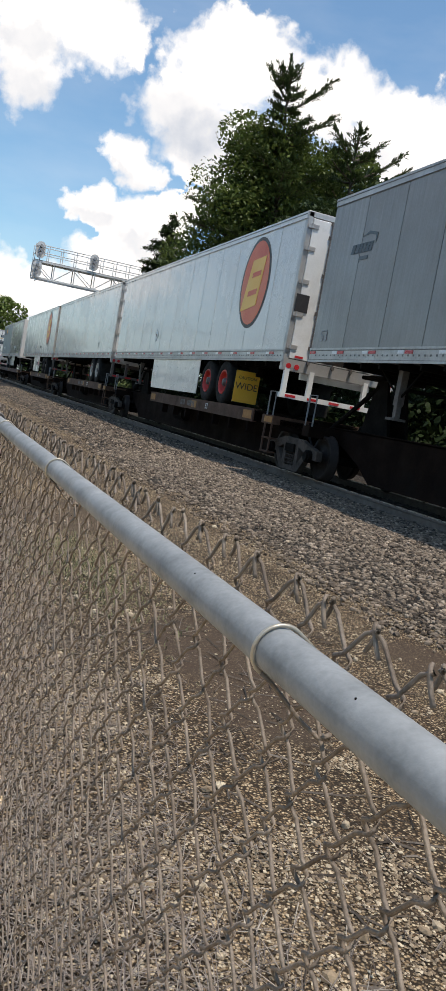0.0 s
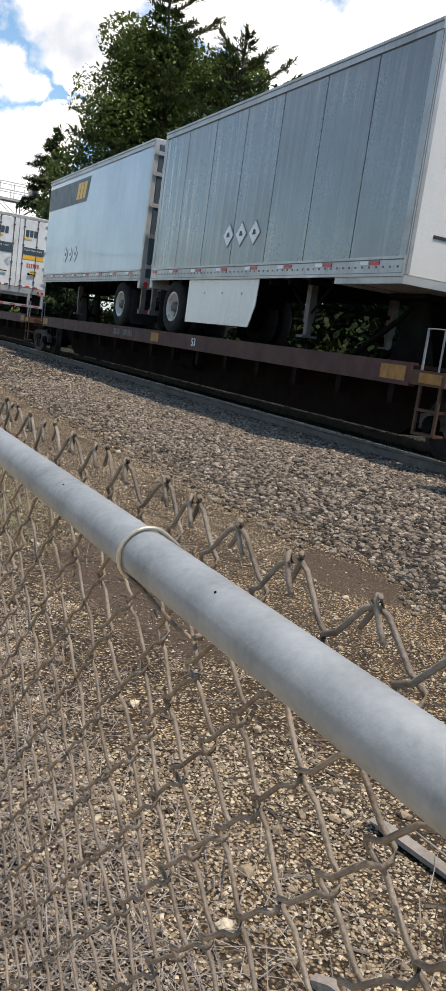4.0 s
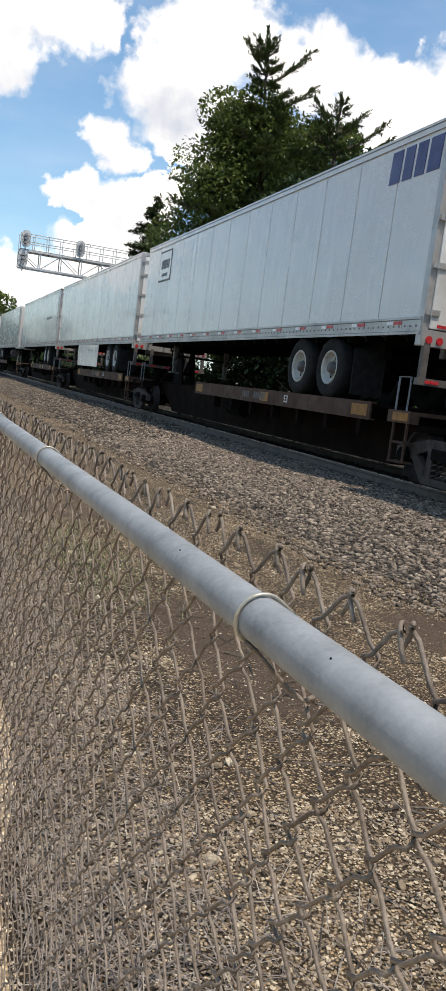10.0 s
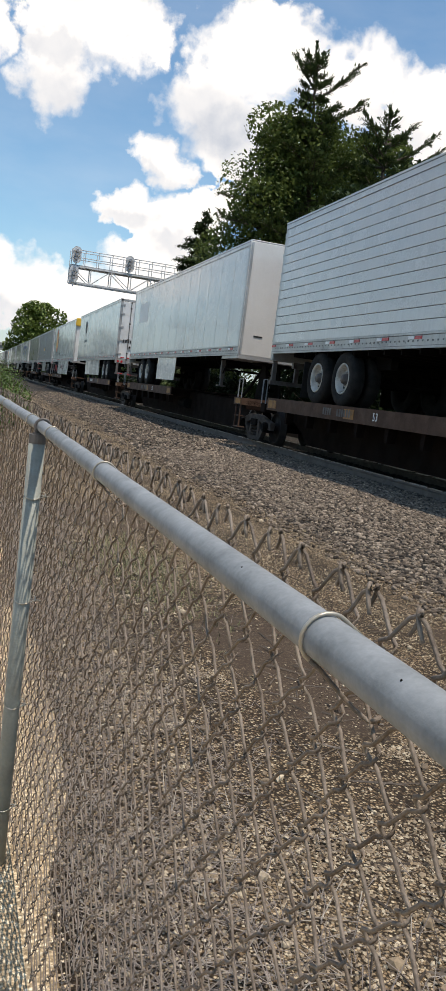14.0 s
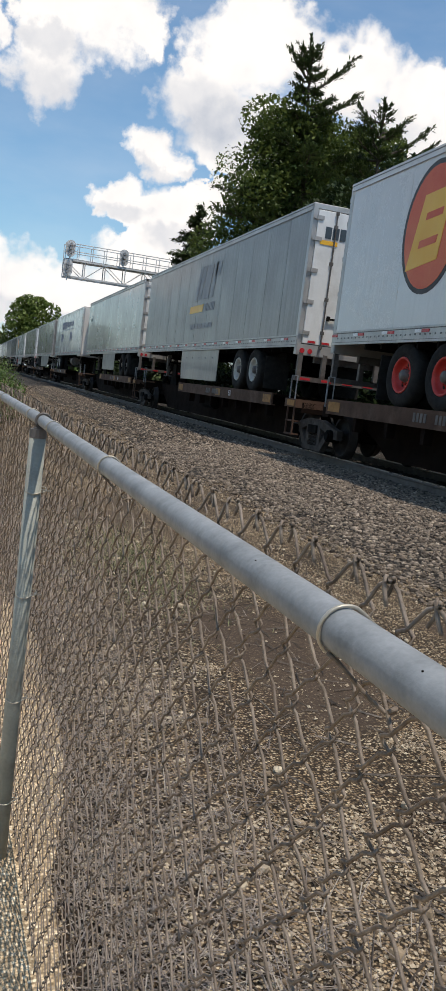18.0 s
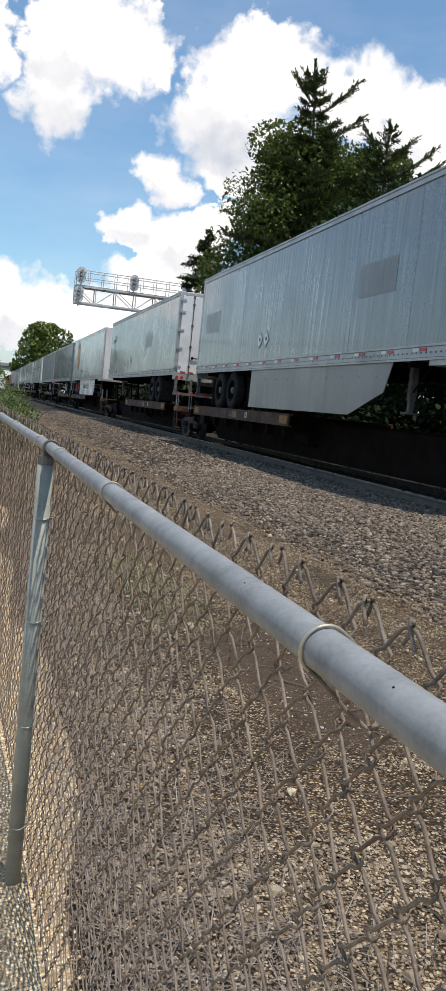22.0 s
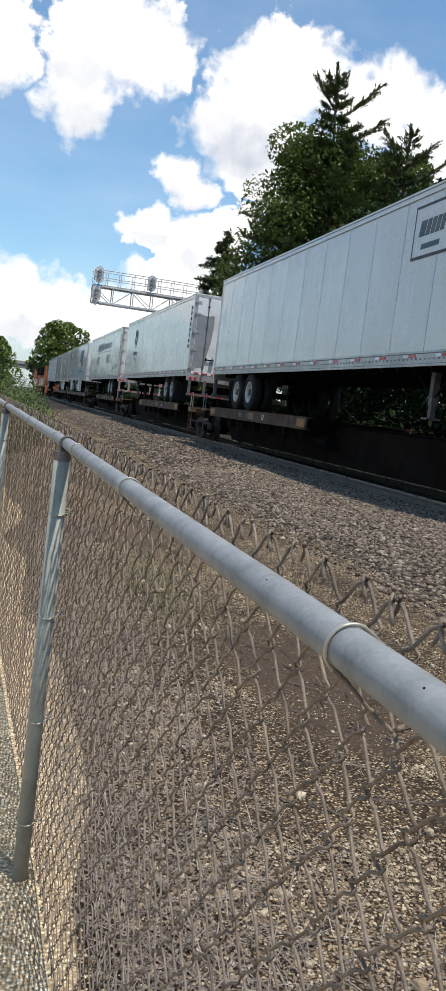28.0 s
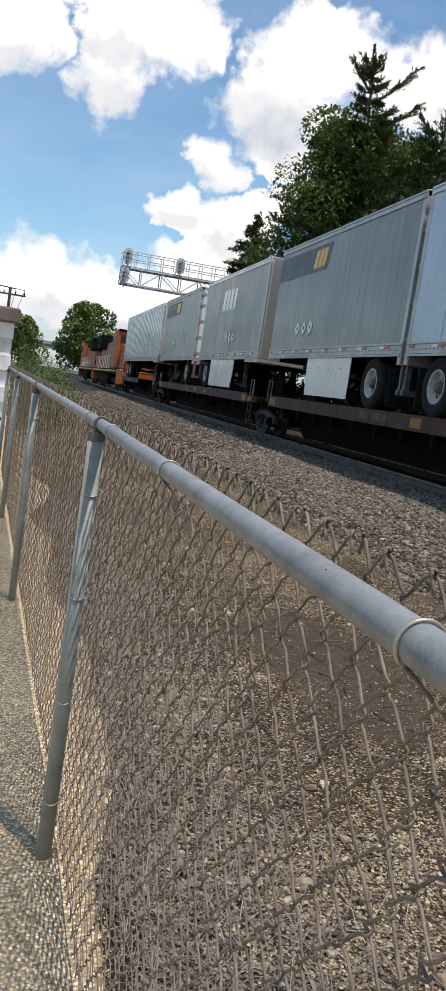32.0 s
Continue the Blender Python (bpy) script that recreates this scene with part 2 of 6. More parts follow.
def ground_look(name, c_low, c_high, c_pebble, pebble=45.0, patches=0.5, dark=(0.06, 0.05, 0.04), contrast=0.75, damp=()):
    """Gravelly soil: pebbles of two sizes, broad damp and dusty patches."""
    m = bpy.data.materials.new(name)
    m.use_nodes = True
    n = Net(m.node_tree)
    at = n.node("ShaderNodeTexCoord").outputs["Object"]
    broad = n.ramp(n.noise(n.scaled(at, (1.0, 0.45, 1.0)), 1.5, 5.0, 0.6), 0.4, 0.6)
    color = n.mix(broad, c_low, c_high)
    color = n.mix(n.ramp(n.noise(n.scaled(at, (1.6, 0.3, 1.0)), 1.1, 5.0, 0.62), 0.5, 0.62, 0.0, patches), color, dark)
    cells = n.tree.nodes.new("ShaderNodeTexVoronoi")
    n.put(cells.inputs["Vector"], at)
    n.put(cells.inputs["Scale"], pebble)
    small = n.tree.nodes.new("ShaderNodeTexVoronoi")
    n.put(small.inputs["Vector"], at)
    n.put(small.inputs["Scale"], pebble * 2.6)
    split = n.node("ShaderNodeSeparateColor", Color=cells.outputs["Color"])
    color = n.mix(n.ramp(split.outputs[0], 0.0, 0.5, contrast, 0.0), color, dark)
    color = n.mix(n.ramp(split.outputs[0], 0.6, 1.0, 0.0, 0.85), color, c_pebble)
    split2 = n.node("ShaderNodeSeparateColor", Color=small.outputs["Color"])
    color = n.mix(n.ramp(split2.outputs[1], 0.6, 1.0, 0.0, contrast * 0.7), color, dark)
    # Shade in the gaps between pebbles, mixed into the colour.
    color = n.mix(n.ramp(cells.outputs["Distance"], 0.34, 0.6, 0.0, contrast), color, dark)
    for x, y, rx, ry, share in damp:
        bend = n.added(at, n.scaled(n.node("ShaderNodeTexNoise", Vector=at, Scale=2.2, Detail=4.0).outputs["Color"], (0.5, 0.9, 0.0)))
        split3 = n.node("ShaderNodeSeparateXYZ", Vector=bend)
        u = n.math("DIVIDE", n.math("SUBTRACT", split3.outputs[0], x + 0.25), rx)
        v = n.math("DIVIDE", n.math("SUBTRACT", split3.outputs[1], y + 0.45), ry)
        d = n.math("ADD", n.math("MULTIPLY", u, u), n.math("MULTIPLY", v, v))
        color = n.mix(n.ramp(d, 0.45, 1.1, share, 0.0, True), color, (0.062, 0.044, 0.032))
    h = n.math("ADD", n.math("MULTIPLY", cells.outputs["Distance"], -1.0), n.math("MULTIPLY", small.outputs["Distance"], -0.5))
    relief = n.node("ShaderNodeBump", Strength=0.7, Distance=0.3 / pebble, Height=h)
    b = n.node("ShaderNodeBsdfPrincipled", Base_Color=color, Roughness=0.95, Normal=relief.outputs[0])
    b.inputs["Specular IOR Level"].default_value = 0.2
    n.tree.links.new(b.outputs[0], n.node("ShaderNodeOutputMaterial").inputs[0])
    return m


def leaf_look(name, low, high, through=0.25, shine=0.3):
    m = bpy.data.materials.new(name)
    m.use_nodes = True
    n = Net(m.node_tree)
    own = n.node("ShaderNodeNewGeometry").outputs["Random Per Island"]
    at = n.node("ShaderNodeTexCoord").outputs["Object"]
    tone = n.math("ADD", n.math("MULTIPLY", own, 0.6), n.math("MULTIPLY", n.noise(at, 0.7, 3.0), 0.5))
    color = n.mix(tone, low, high)
    b = n.node("ShaderNodeBsdfPrincipled", Base_Color=color, Roughness=0.55)
    b.inputs["Specular IOR Level"].default_value = shine
    t = n.node("ShaderNodeBsdfTranslucent", Color=color)
    s = n.node("ShaderNodeMixShader", Fac=through)
    n.tree.links.new(b.outputs[0], s.inputs[1])
    n.tree.links.new(t.outputs[0], s.inputs[2])
    n.tree.links.new(s.outputs[0], n.node("ShaderNodeOutputMaterial").inputs[0])
    return m


# x, y, half width, half length and strength of each damp patch of soil
DAMP = ((2.0, 4.45, 0.5, 1.1, 0.85), (3.45, 4.7, 0.35, 0.6, 0.8), (1.6, 9.0, 0.5, 1.2, 0.5))
M_GALV = surface("galvanised_steel", (0.17, 0.184, 0.192), (0.285, 0.30, 0.31), 22.0, 0.6, 0.0, 0.06, 200.0, (0.115, 0.127, 0.133), 0.0)
M_POST = surface("weathered_post", (0.225, 0.235, 0.205), (0.33, 0.345, 0.305), 12.0, 0.62, 0.0, 0.2, 120.0, (0.18, 0.175, 0.15), 0.0)
M_WIRE = surface("rusty_wire", (0.085, 0.062, 0.045), (0.31, 0.252, 0.20), 25.0, 0.6, 0.0, 0.3, 220.0, (0.075, 0.05, 0.035), spec=0.3)
M_TIE = surface("tie_wire", (0.34, 0.31, 0.255), (0.52, 0.48, 0.40), 30.0, 0.4, 0.5, 0.1, 200.0)
M_SOIL = ground_look("gravelly_soil", (0.145, 0.094, 0.056), (0.37, 0.262, 0.155), (0.64, 0.52, 0.355), 85.0, 0.75, (0.022, 0.016, 0.011), 0.95, DAMP)
M_PATH = ground_look("pale_gravel", (0.70, 0.52, 0.32), (0.86, 0.67, 0.43), (0.92, 0.78, 0.56), 90.0, 0.1, (0.16, 0.115, 0.068), 0.7)
# Near-black bed colour stands in for shade in the gaps between loose stones.
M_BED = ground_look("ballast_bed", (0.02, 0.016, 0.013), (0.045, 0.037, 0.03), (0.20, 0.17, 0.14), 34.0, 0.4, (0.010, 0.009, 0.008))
M_FIELD = ground_look("far_ground", (0.10, 0.11, 0.06), (0.22, 0.20, 0.13), (0.28, 0.26, 0.2), 4.0, 0.5)
M_STONE = stones_look("ballast_stone", [(0.022, 0.0165, 0.012), (0.15, 0.115, 0.085), (0.265, 0.21, 0.16), (0.04, 0.03, 0.022), (0.46, 0.375, 0.29)])
# Grimy stones, with the shade under the train put into their tones.
M_GRIME_SHADE = stones_look("grimy_shaded_stone", [(0.012, 0.011, 0.01), (0.045, 0.038, 0.033), (0.028, 0.024, 0.021), (0.07, 0.06, 0.05)])
M_GANTRY = surface("pale_grey_steel", (0.5, 0.51, 0.52), (0.68, 0.69, 0.70), 2.0, 0.5, 0.1, 0.05, 60.0, (0.4, 0.39, 0.38))
M_LIGHTLEAF = leaf_look("light_leaf", (0.06, 0.095, 0.02), (0.19, 0.245, 0.06))
M_PALEGREY = surface("pale_grey_skin", (0.38, 0.372, 0.345), (0.49, 0.48, 0.45), 0.8, 0.4, 0.1, 0.05, 25.0, None, 0.3, 0.0, 0.5, 0.25, 0.3)
M_GUARD = surface("grimy_grey_steel", (0.075, 0.066, 0.06), (0.17, 0.155, 0.145), 6.0, 0.6, 0.2, 0.2, 60.0, (0.05, 0.035, 0.028))
# Leaf colour far below real foliage: it carries the shade behind the train.
M_SHADED_SHRUB = leaf_look("shaded_shrub_leaf", (0.007, 0.014, 0.005), (0.021, 0.033, 0.010), 0.1, 0.06)
M_HEDGE = leaf_look("hedge_leaf", (0.014, 0.027, 0.011), (0.046, 0.068, 0.023), 0.2, 0.15)
M_REDDECK = surface("red_brown_deck_edge", (0.04, 0.013, 0.01), (0.085, 0.028, 0.02), 3.0, 0.7, 0.0, 0.3, 60.0, (0.03, 0.02, 0.017))
M_PEBBLE = stones_look("pebble", [(0.072, 0.051, 0.035), (0.345, 0.262, 0.17), (0.17, 0.125, 0.084), (0.66, 0.555, 0.40), (0.275, 0.205, 0.135)])
M_PATHSTONE = stones_look("path_pebble", [(0.32, 0.24, 0.15), (0.68, 0.53, 0.355), (0.50, 0.38, 0.25), (0.86, 0.72, 0.52)])
M_TWIG = stones_look("dead_twig", [(0.035, 0.026, 0.02), (0.14, 0.11, 0.085), (0.07, 0.054, 0.042), (0.24, 0.2, 0.165)])
M_GRASS = stones_look("dusty_grass", [(0.09, 0.095, 0.045), (0.20, 0.20, 0.105), (0.14, 0.145, 0.07), (0.27, 0.25, 0.15)])
M_STRAW = stones_look("dry_stem", [(0.06, 0.048, 0.042), (0.30, 0.255, 0.22), (0.15, 0.125, 0.115), (0.42, 0.37, 0.31)])
M_RAIL = surface("rusty_rail", (0.10, 0.08, 0.068), (0.19, 0.155, 0.13), 6.0, 0.8, 0.2, 0.3)
M_HEAD = surface("worn_rail_head", (0.40, 0.39, 0.38), (0.58, 0.57, 0.56), 8.0, 0.28, 0.9, 0.05)
M_SLEEPER = surface("old_sleeper", (0.045, 0.037, 0.03), (0.10, 0.085, 0.07), 5.0, 0.9, 0.0, 0.6)
# Grimy brown, lowered further so the colour holds the shade under the trailers.
M_CAR = surface("grimy_shaded_brown_steel", (0.007, 0.0046, 0.0038), (0.02, 0.0125, 0.0095), 2.5, 0.85, 0.0, 0.3, 50.0, (0.016, 0.013, 0.0115), 0.0, 0.0, 0.04)
M_DECK = surface("rusty_deck_edge", (0.05, 0.026, 0.017), (0.12, 0.066, 0.042), 3.0, 0.8, 0.0, 0.4, 60.0, (0.15, 0.10, 0.07), 0.0, 0.0, 0.3)
M_BOGIE = surface("dusty_cast_steel", (0.045, 0.036, 0.03), (0.115, 0.095, 0.08), 6.0, 0.85, 0.0, 0.4, 60.0, (0.025, 0.02, 0.017), 0.0, 0.0, 0.2)
# Grimy black, also lowered past grime to deepen the underframe's shade.
M_DARK = surface("grimy_shaded_black_steel", (0.004, 0.0036, 0.0033), (0.013, 0.0115, 0.0105), 4.0, 0.8, 0.0, 0.3, 60.0, None, 0.0, 0.0, 0.06)
M_WHEELSTEEL = surface("wheel_steel", (0.014, 0.011, 0.01), (0.035, 0.028, 0.024), 6.0, 0.6, 0.0, 0.1, 60.0, None, 0.0, 0.0, 0.15)
M_TREAD = surface("worn_tread", (0.45, 0.43, 0.42), (0.6, 0.58, 0.56), 6.0, 0.3, 0.9, 0.05)
M_TYRE = surface("tyre_rubber", (0.01, 0.01, 0.01), (0.028, 0.027, 0.025), 8.0, 0.85, 0.0, 0.3, spec=0.2)
M_RIM = surface("white_rim", (0.36, 0.345, 0.30), (0.62, 0.60, 0.545), 7.0, 0.5, 0.0, 0.1, 60.0, (0.2, 0.15, 0.10))
M_REDRIM = surface("red_rim", (0.38, 0.02, 0.015), (0.62, 0.045, 0.03), 7.0, 0.45, 0.0, 0.1)
M_RUSTRIM = surface("rusty_rim", (0.28, 0.13, 0.05), (0.55, 0.33, 0.14), 9.0, 0.6, 0.2, 0.2)
M_WHITE = surface("white_trailer_paint", (0.60, 0.57, 0.535), (0.74, 0.712, 0.675), 0.8, 0.26, 0.0, 0.06, 30.0, None, 0.07, 0.0, 0.5, 0.4, 0.35)
M_SILVER = surface("polished_silver_skin", (0.185, 0.178, 0.17), (0.275, 0.266, 0.255), 0.7, 0.3, 0.4, 0.06, 25.0, None, 0.3, 0.0, 0.5, 0.5, 0.5)
M_GREY = surface("grey_trailer_skin", (0.21, 0.202, 0.193), (0.29, 0.28, 0.268), 0.8, 0.42, 0.2, 0.06, 25.0, None, 0.3, 0.0, 0.4, 0.22, 0.4)
M_BLUEGREY = surface("blue_grey_skin", (0.39, 0.45, 0.52), (0.50, 0.56, 0.63), 0.8, 0.35, 0.1, 0.03, 25.0, None, 0.2, 0.0, 0.5, 0.6, 0.2)
M_DOOR = surface("white_door_paint", (0.66, 0.67, 0.66), (0.80, 0.80, 0.79), 1.2, 0.4, 0.0, 0.04, 30.0, (0.5, 0.49, 0.46), 0.25)
M_SEAM = surface("seam_shadow_line", (0.10, 0.10, 0.10), (0.20, 0.20, 0.20), 3.0, 0.6, 0.3)
M_ALU = surface("aluminium_rail", (0.38, 0.37, 0.358), (0.53, 0.518, 0.503), 2.0, 0.4, 0.4, 0.05, 60.0, (0.24, 0.235, 0.23), 0.3)
M_YELLOW = surface("yellow_paint", (0.68, 0.42, 0.03), (0.82, 0.53, 0.05), 2.0, 0.5, 0.0, 0.05, 40.0, None, 0.2)
M_ORANGE = surface("orange_paint", (0.62, 0.15, 0.02), (0.78, 0.22, 0.03), 1.5, 0.5, 0.0, 0.05, 40.0, None, 0.25)
M_RED = surface("red_reflector", (0.42, 0.02, 0.03), (0.60, 0.035, 0.04), 6.0, 0.3)
M_DULLAMBER = surface("grimy_amber_reflector", (0.22, 0.095, 0.018), (0.42, 0.19, 0.035), 9.0, 0.6, 0.0, 0.1, 60.0, (0.07, 0.045, 0.03))
M_PALE = surface("white_reflector", (0.68, 0.68, 0.68), (0.85, 0.85, 0.85), 6.0, 0.3)
M_AMBER = surface("amber_reflector", (0.75, 0.30, 0.02), (0.85, 0.38, 0.04), 6.0, 0.4)
M_TEAL = surface("dark_teal_vinyl", (0.035, 0.055, 0.07), (0.06, 0.085, 0.105), 3.0, 0.45)
M_NAVY = surface("navy_vinyl", (0.02, 0.03, 0.12), (0.045, 0.06, 0.2), 3.0, 0.4)
M_CRIMSON = surface("crimson_vinyl", (0.28, 0.012, 0.03), (0.42, 0.02, 0.05), 3.0, 0.4)
M_SCARLET = surface("orange_red_vinyl", (0.60, 0.05, 0.02), (0.75, 0.16, 0.03), 1.2, 0.4)
M_GOLD = surface("golden_vinyl", (0.80, 0.40, 0.03), (0.88, 0.52, 0.06), 1.5, 0.4)
M_INK = surface("black_vinyl", (0.015, 0.015, 0.017), (0.04, 0.04, 0.042), 5.0, 0.5)
M_FADE = surface("faded_grey_vinyl", (0.20, 0.21, 0.23), (0.30, 0.31, 0.33), 3.0, 0.5)
M_LOCO = surface("locomotive_orange", (0.30, 0.072, 0.018), (0.45, 0.118, 0.03), 0.8, 0.5, 0.0, 0.05, 30.0, None, 0.4)
M_GLASS = surface("dark_window", (0.02, 0.025, 0.03), (0.035, 0.04, 0.045), 2.0, 0.08)
M_BARK = surface("bark", (0.05, 0.038, 0.028), (0.12, 0.095, 0.07), 6.0, 0.95, 0.0, 0.8)
M_LEAF = leaf_look("broad_leaf", (0.03, 0.054, 0.014), (0.165, 0.21, 0.054), 0.35)
M_NEEDLE = leaf_look("conifer_needle", (0.017, 0.034, 0.013), (0.085, 0.118, 0.038), 0.22)
M_FARLEAF = leaf_look("far_leaf", (0.035, 0.07, 0.018), (0.12, 0.18, 0.045))
M_MASON = surface("whitewashed_block", (0.68, 0.68, 0.66), (0.84, 0.84, 0.82), 2.5, 0.9, 0.0, 0.4, 30.0, (0.25, 0.23, 0.21), 0.3)
M_COPING = surface("stained_coping", (0.10, 0.075, 0.06), (0.22, 0.17, 0.14), 3.0, 0.9, 0.0, 0.5)
M_CONCRETE = surface("bridge_concrete", (0.30, 0.30, 0.28), (0.42, 0.42, 0.40), 0.6, 0.9, 0.0, 0.2)
M_PLANK = surface("weathered_plank", (0.15, 0.128, 0.108), (0.31, 0.27, 0.235), 8.0, 0.9, 0.0, 0.6)
M_WOODPOLE = surface("utility_pole_wood", (0.05, 0.04, 0.035), (0.10, 0.085, 0.07), 4.0, 0.9, 0.0, 0.4)


# ---- building blocks ----
KEPT = {}


def box(bm, x0, x1, y0, y1, z0, z1):
    bmesh.ops.create_cube(bm, size=1, matrix=Matrix.LocRotScale(((x0 + x1) / 2, (y0 + y1) / 2, (z0 + z1) / 2), None, (abs(x1 - x0), abs(y1 - y0), abs(z1 - z0))))


def rod(bm, a, b, r, n=8, r2=None):
    a, b = Vector(a), Vector(b)
    d = b - a
    turn = d.to_track_quat("Z", "Y").to_matrix().to_4x4()
    bmesh.ops.create_cone(bm, cap_ends=True, segments=n, radius1=r, radius2=r if r2 is None else r2, depth=d.length, matrix=Matrix.Translation((a + b) / 2) @ turn)


def soften(bm, w, n=1):
    bmesh.ops.bevel(bm, geom=bm.edges[:], offset=w, segments=n, affect="EDGES", clamp_overlap=True)


def outline(bm, points, x0, x1):
    """A flat shape in the y-z plane, between x0 and x1."""
    near = [bm.verts.new((x0, y, z)) for y, z in points]
    far = [bm.verts.new((x1, y, z)) for y, z in points]
    n = len(points)
    bm.faces.new(near)
    bm.faces.new(far[::-1])
    for i in range(n):
        bm.faces.new((near[i], far[i], far[(i + 1) % n], near[(i + 1) % n]))
    bmesh.ops.recalc_face_normals(bm, faces=bm.faces[:])


def tube(bm, points, r, n=6):
    """A round bar along points."""
    rings = []
    pts = [Vector(p) for p in points]
    for i, p in enumerate(pts):
        d = (pts[min(i + 1, len(pts) - 1)] - pts[max(i - 1, 0)]).normalized()
        side = d.cross(Vector((0.3, 0.2, 1))).normalized()
        up = side.cross(d)
        rings.append([bm.verts.new(p + r * (math.cos(2 * math.pi * k / n) * side + math.sin(2 * math.pi * k / n) * up)) for k in range(n)])
    for a, b in zip(rings, rings[1:]):
        for k in range(n):
            bm.faces.new((a[k], a[(k + 1) % n], b[(k + 1) % n], b[k]))
    bm.faces.new(rings[0][::-1])
    bm.faces.new(rings[-1])


def part(name, key, make, mat, parent=None, at=(0, 0, 0), label="", smooth=False):
    """One mesh object under a thing or a part. Alike pieces (the same key and material) share one mesh."""
    k = (key, mat.name)
    if make is None and k not in KEPT:
        KEPT[k] = next(me for (other, _), me in KEPT.items() if other == key).copy()
        KEPT[k].materials[0] = mat
    if k not in KEPT or key is None:
        bm = bmesh.new()
        make(bm)
        me = bpy.data.meshes.new(name)
        bm.to_mesh(me)
        bm.free()
        me.materials.append(mat)
        if smooth:
            me.polygons.foreach_set("use_smooth", [True] * len(me.polygons))
        KEPT[k] = me
    ob = new(name, KEPT[k])
    ob.parent = parent
    if isinstance(at, Matrix):
        ob.matrix_basis = at
    else:
        ob.location = at
    if label:
        tagged(ob, label)
    return ob


def thing(name, label, category, at=(0, 0, 0), group="", kind=""):
    ob = new(name)
    ob.empty_display_size = 0.1
    if isinstance(at, Matrix):
        ob.matrix_basis = at
    else:
        ob.location = at
    return tagged(ob, label, category, group, kind)


def raw(name, verts, faces, mat, parent=None):
    me = bpy.data.meshes.new(name)
    me.from_pydata(verts, [], faces)
    me.materials.append(mat)
    ob = new(name, me)
    ob.parent = parent
    return ob


def many(name, shape_verts, shape_faces, places, mat, parent=None):
    """Many small copies of a shape in one mesh. places: rows of x, y, z, sx, sy, sz, turn, tilt."""
    v = np.array(shape_verts, float)
    f = np.array(shape_faces, int)
    p = np.array(places, float)
    n = len(p)
    vv = v[None] * p[:, None, 3:6]
    c, s = np.cos(p[:, 7])[:, None], np.sin(p[:, 7])[:, None]
    y, z = vv[..., 1] * c - vv[..., 2] * s, vv[..., 1] * s + vv[..., 2] * c
    x = vv[..., 0]
    c, s = np.cos(p[:, 6])[:, None], np.sin(p[:, 6])[:, None]
    x, y = x * c - y * s, x * s + y * c
    vv = np.stack((x, y, z), -1) + p[:, None, :3]
    ff = f[None] + (np.arange(n) * len(v))[:, None, None]
    return raw(name, vv.reshape(-1, 3).tolist(), ff.reshape(-1, f.shape[1]).tolist(), mat, parent)


def lettering(name, text, size, mat, parent, m):
    """Words as flat mesh; m places the line's middle, x to the right of the reader."""
    cu = bpy.data.curves.new(name, "FONT")
    cu.body, cu.size, cu.align_x, cu.align_y, cu.extrude = text, size, "CENTER", "CENTER", 0.002
    tmp = bpy.data.objects.new(name, cu)
    me = bpy.data.meshes.new_from_object(tmp)
    bpy.data.objects.remove(tmp)
    me.materials.clear()
    me.materials.append(mat)
    ob = new(name, me)
    ob.parent = parent
    ob.matrix_basis = m
    return tagged(ob, kind="stuff")


def on_side(y, z, x=-0.012):
    """The near side of a trailer: read with the words running towards smaller y."""
    return Matrix.Translation((x, y, z)) @ Matrix(((0, 0, -1, 0), (-1, 0, 0, 0), (0, 1, 0, 0), (0, 0, 0, 1)))


def on_end(x, z, y=-0.012):
    return Matrix.Translation((x, y, z)) @ Matrix(((1, 0, 0, 0), (0, 0, -1, 0), (0, 1, 0, 0), (0, 0, 0, 1)))


def at_time(t):
    """How far the train has run."""
    return 15.0549 * t + 0.012504 * t * t - 0.0001212 * t ** 3


MOVERS = []

# ---- ground, track and fence ----
rng = random.Random(7)


def hill(x, y):
    """Height of the ground near the fence and the ballast shoulder."""
    s = min(max((x - 3.7) / 2.4, 0.0), 1.0)
    s = s * s * (3 - 2 * s)
    e = min(max((x - 0.4) / 0.6, 0.0), 1.0)
    return 0.17 * s - 0.085 * (1 - e * e * (3 - 2 * e)) + 0.018 * noise.noise(Vector((x * 0.9, y * 0.5, 0.0))) + 0.008 * noise.noise(Vector((x * 4.0, y * 3.0, 2.0)))


def sheet(name, x0, x1, y0, y1, nx, ny, mat, lift=0.0, ragged=0.0):
    vs, fs = [], []
    for j in range(ny + 1):
        for i in range(nx + 1):
            y = y0 + (y1 - y0) * (j / ny) ** 1.6
            x = x0 + (x1 - x0) * i / nx
            if ragged and i in (0, nx):
                x += ragged * noise.noise(Vector((x, y * 0.8, 5.0)))
            vs.append((x, y, hill(x, y) + lift))
    for j in range(ny):
        for i in range(nx):
            a = j * (nx + 1) + i
            fs.append((a, a + 1, a + nx + 2, a + nx + 1))
    return raw(name, vs, fs, mat)


g = raw("ground", [(-900, -900, -0.14), (900, -900, -0.14), (900, 3000, -0.14), (-900, 3000, -0.14)], [(0, 1, 2, 3)], M_FIELD)
tagged(g, "wide flat dusty ground reaching the horizon", "ground", kind="structure")
tagged(sheet("soil_strip", 0.42, 4.6, -6, 90, 50, 160, M_SOIL), "brown gravelly soil strip between fence and track", "ground", kind="structure")
tagged(sheet("gravel_path", -9.0, 0.5, -6, 60, 60, 100, M_PATH, 0.006, 0.25), "pale tan gravel path along the fence", "path", kind="structure")
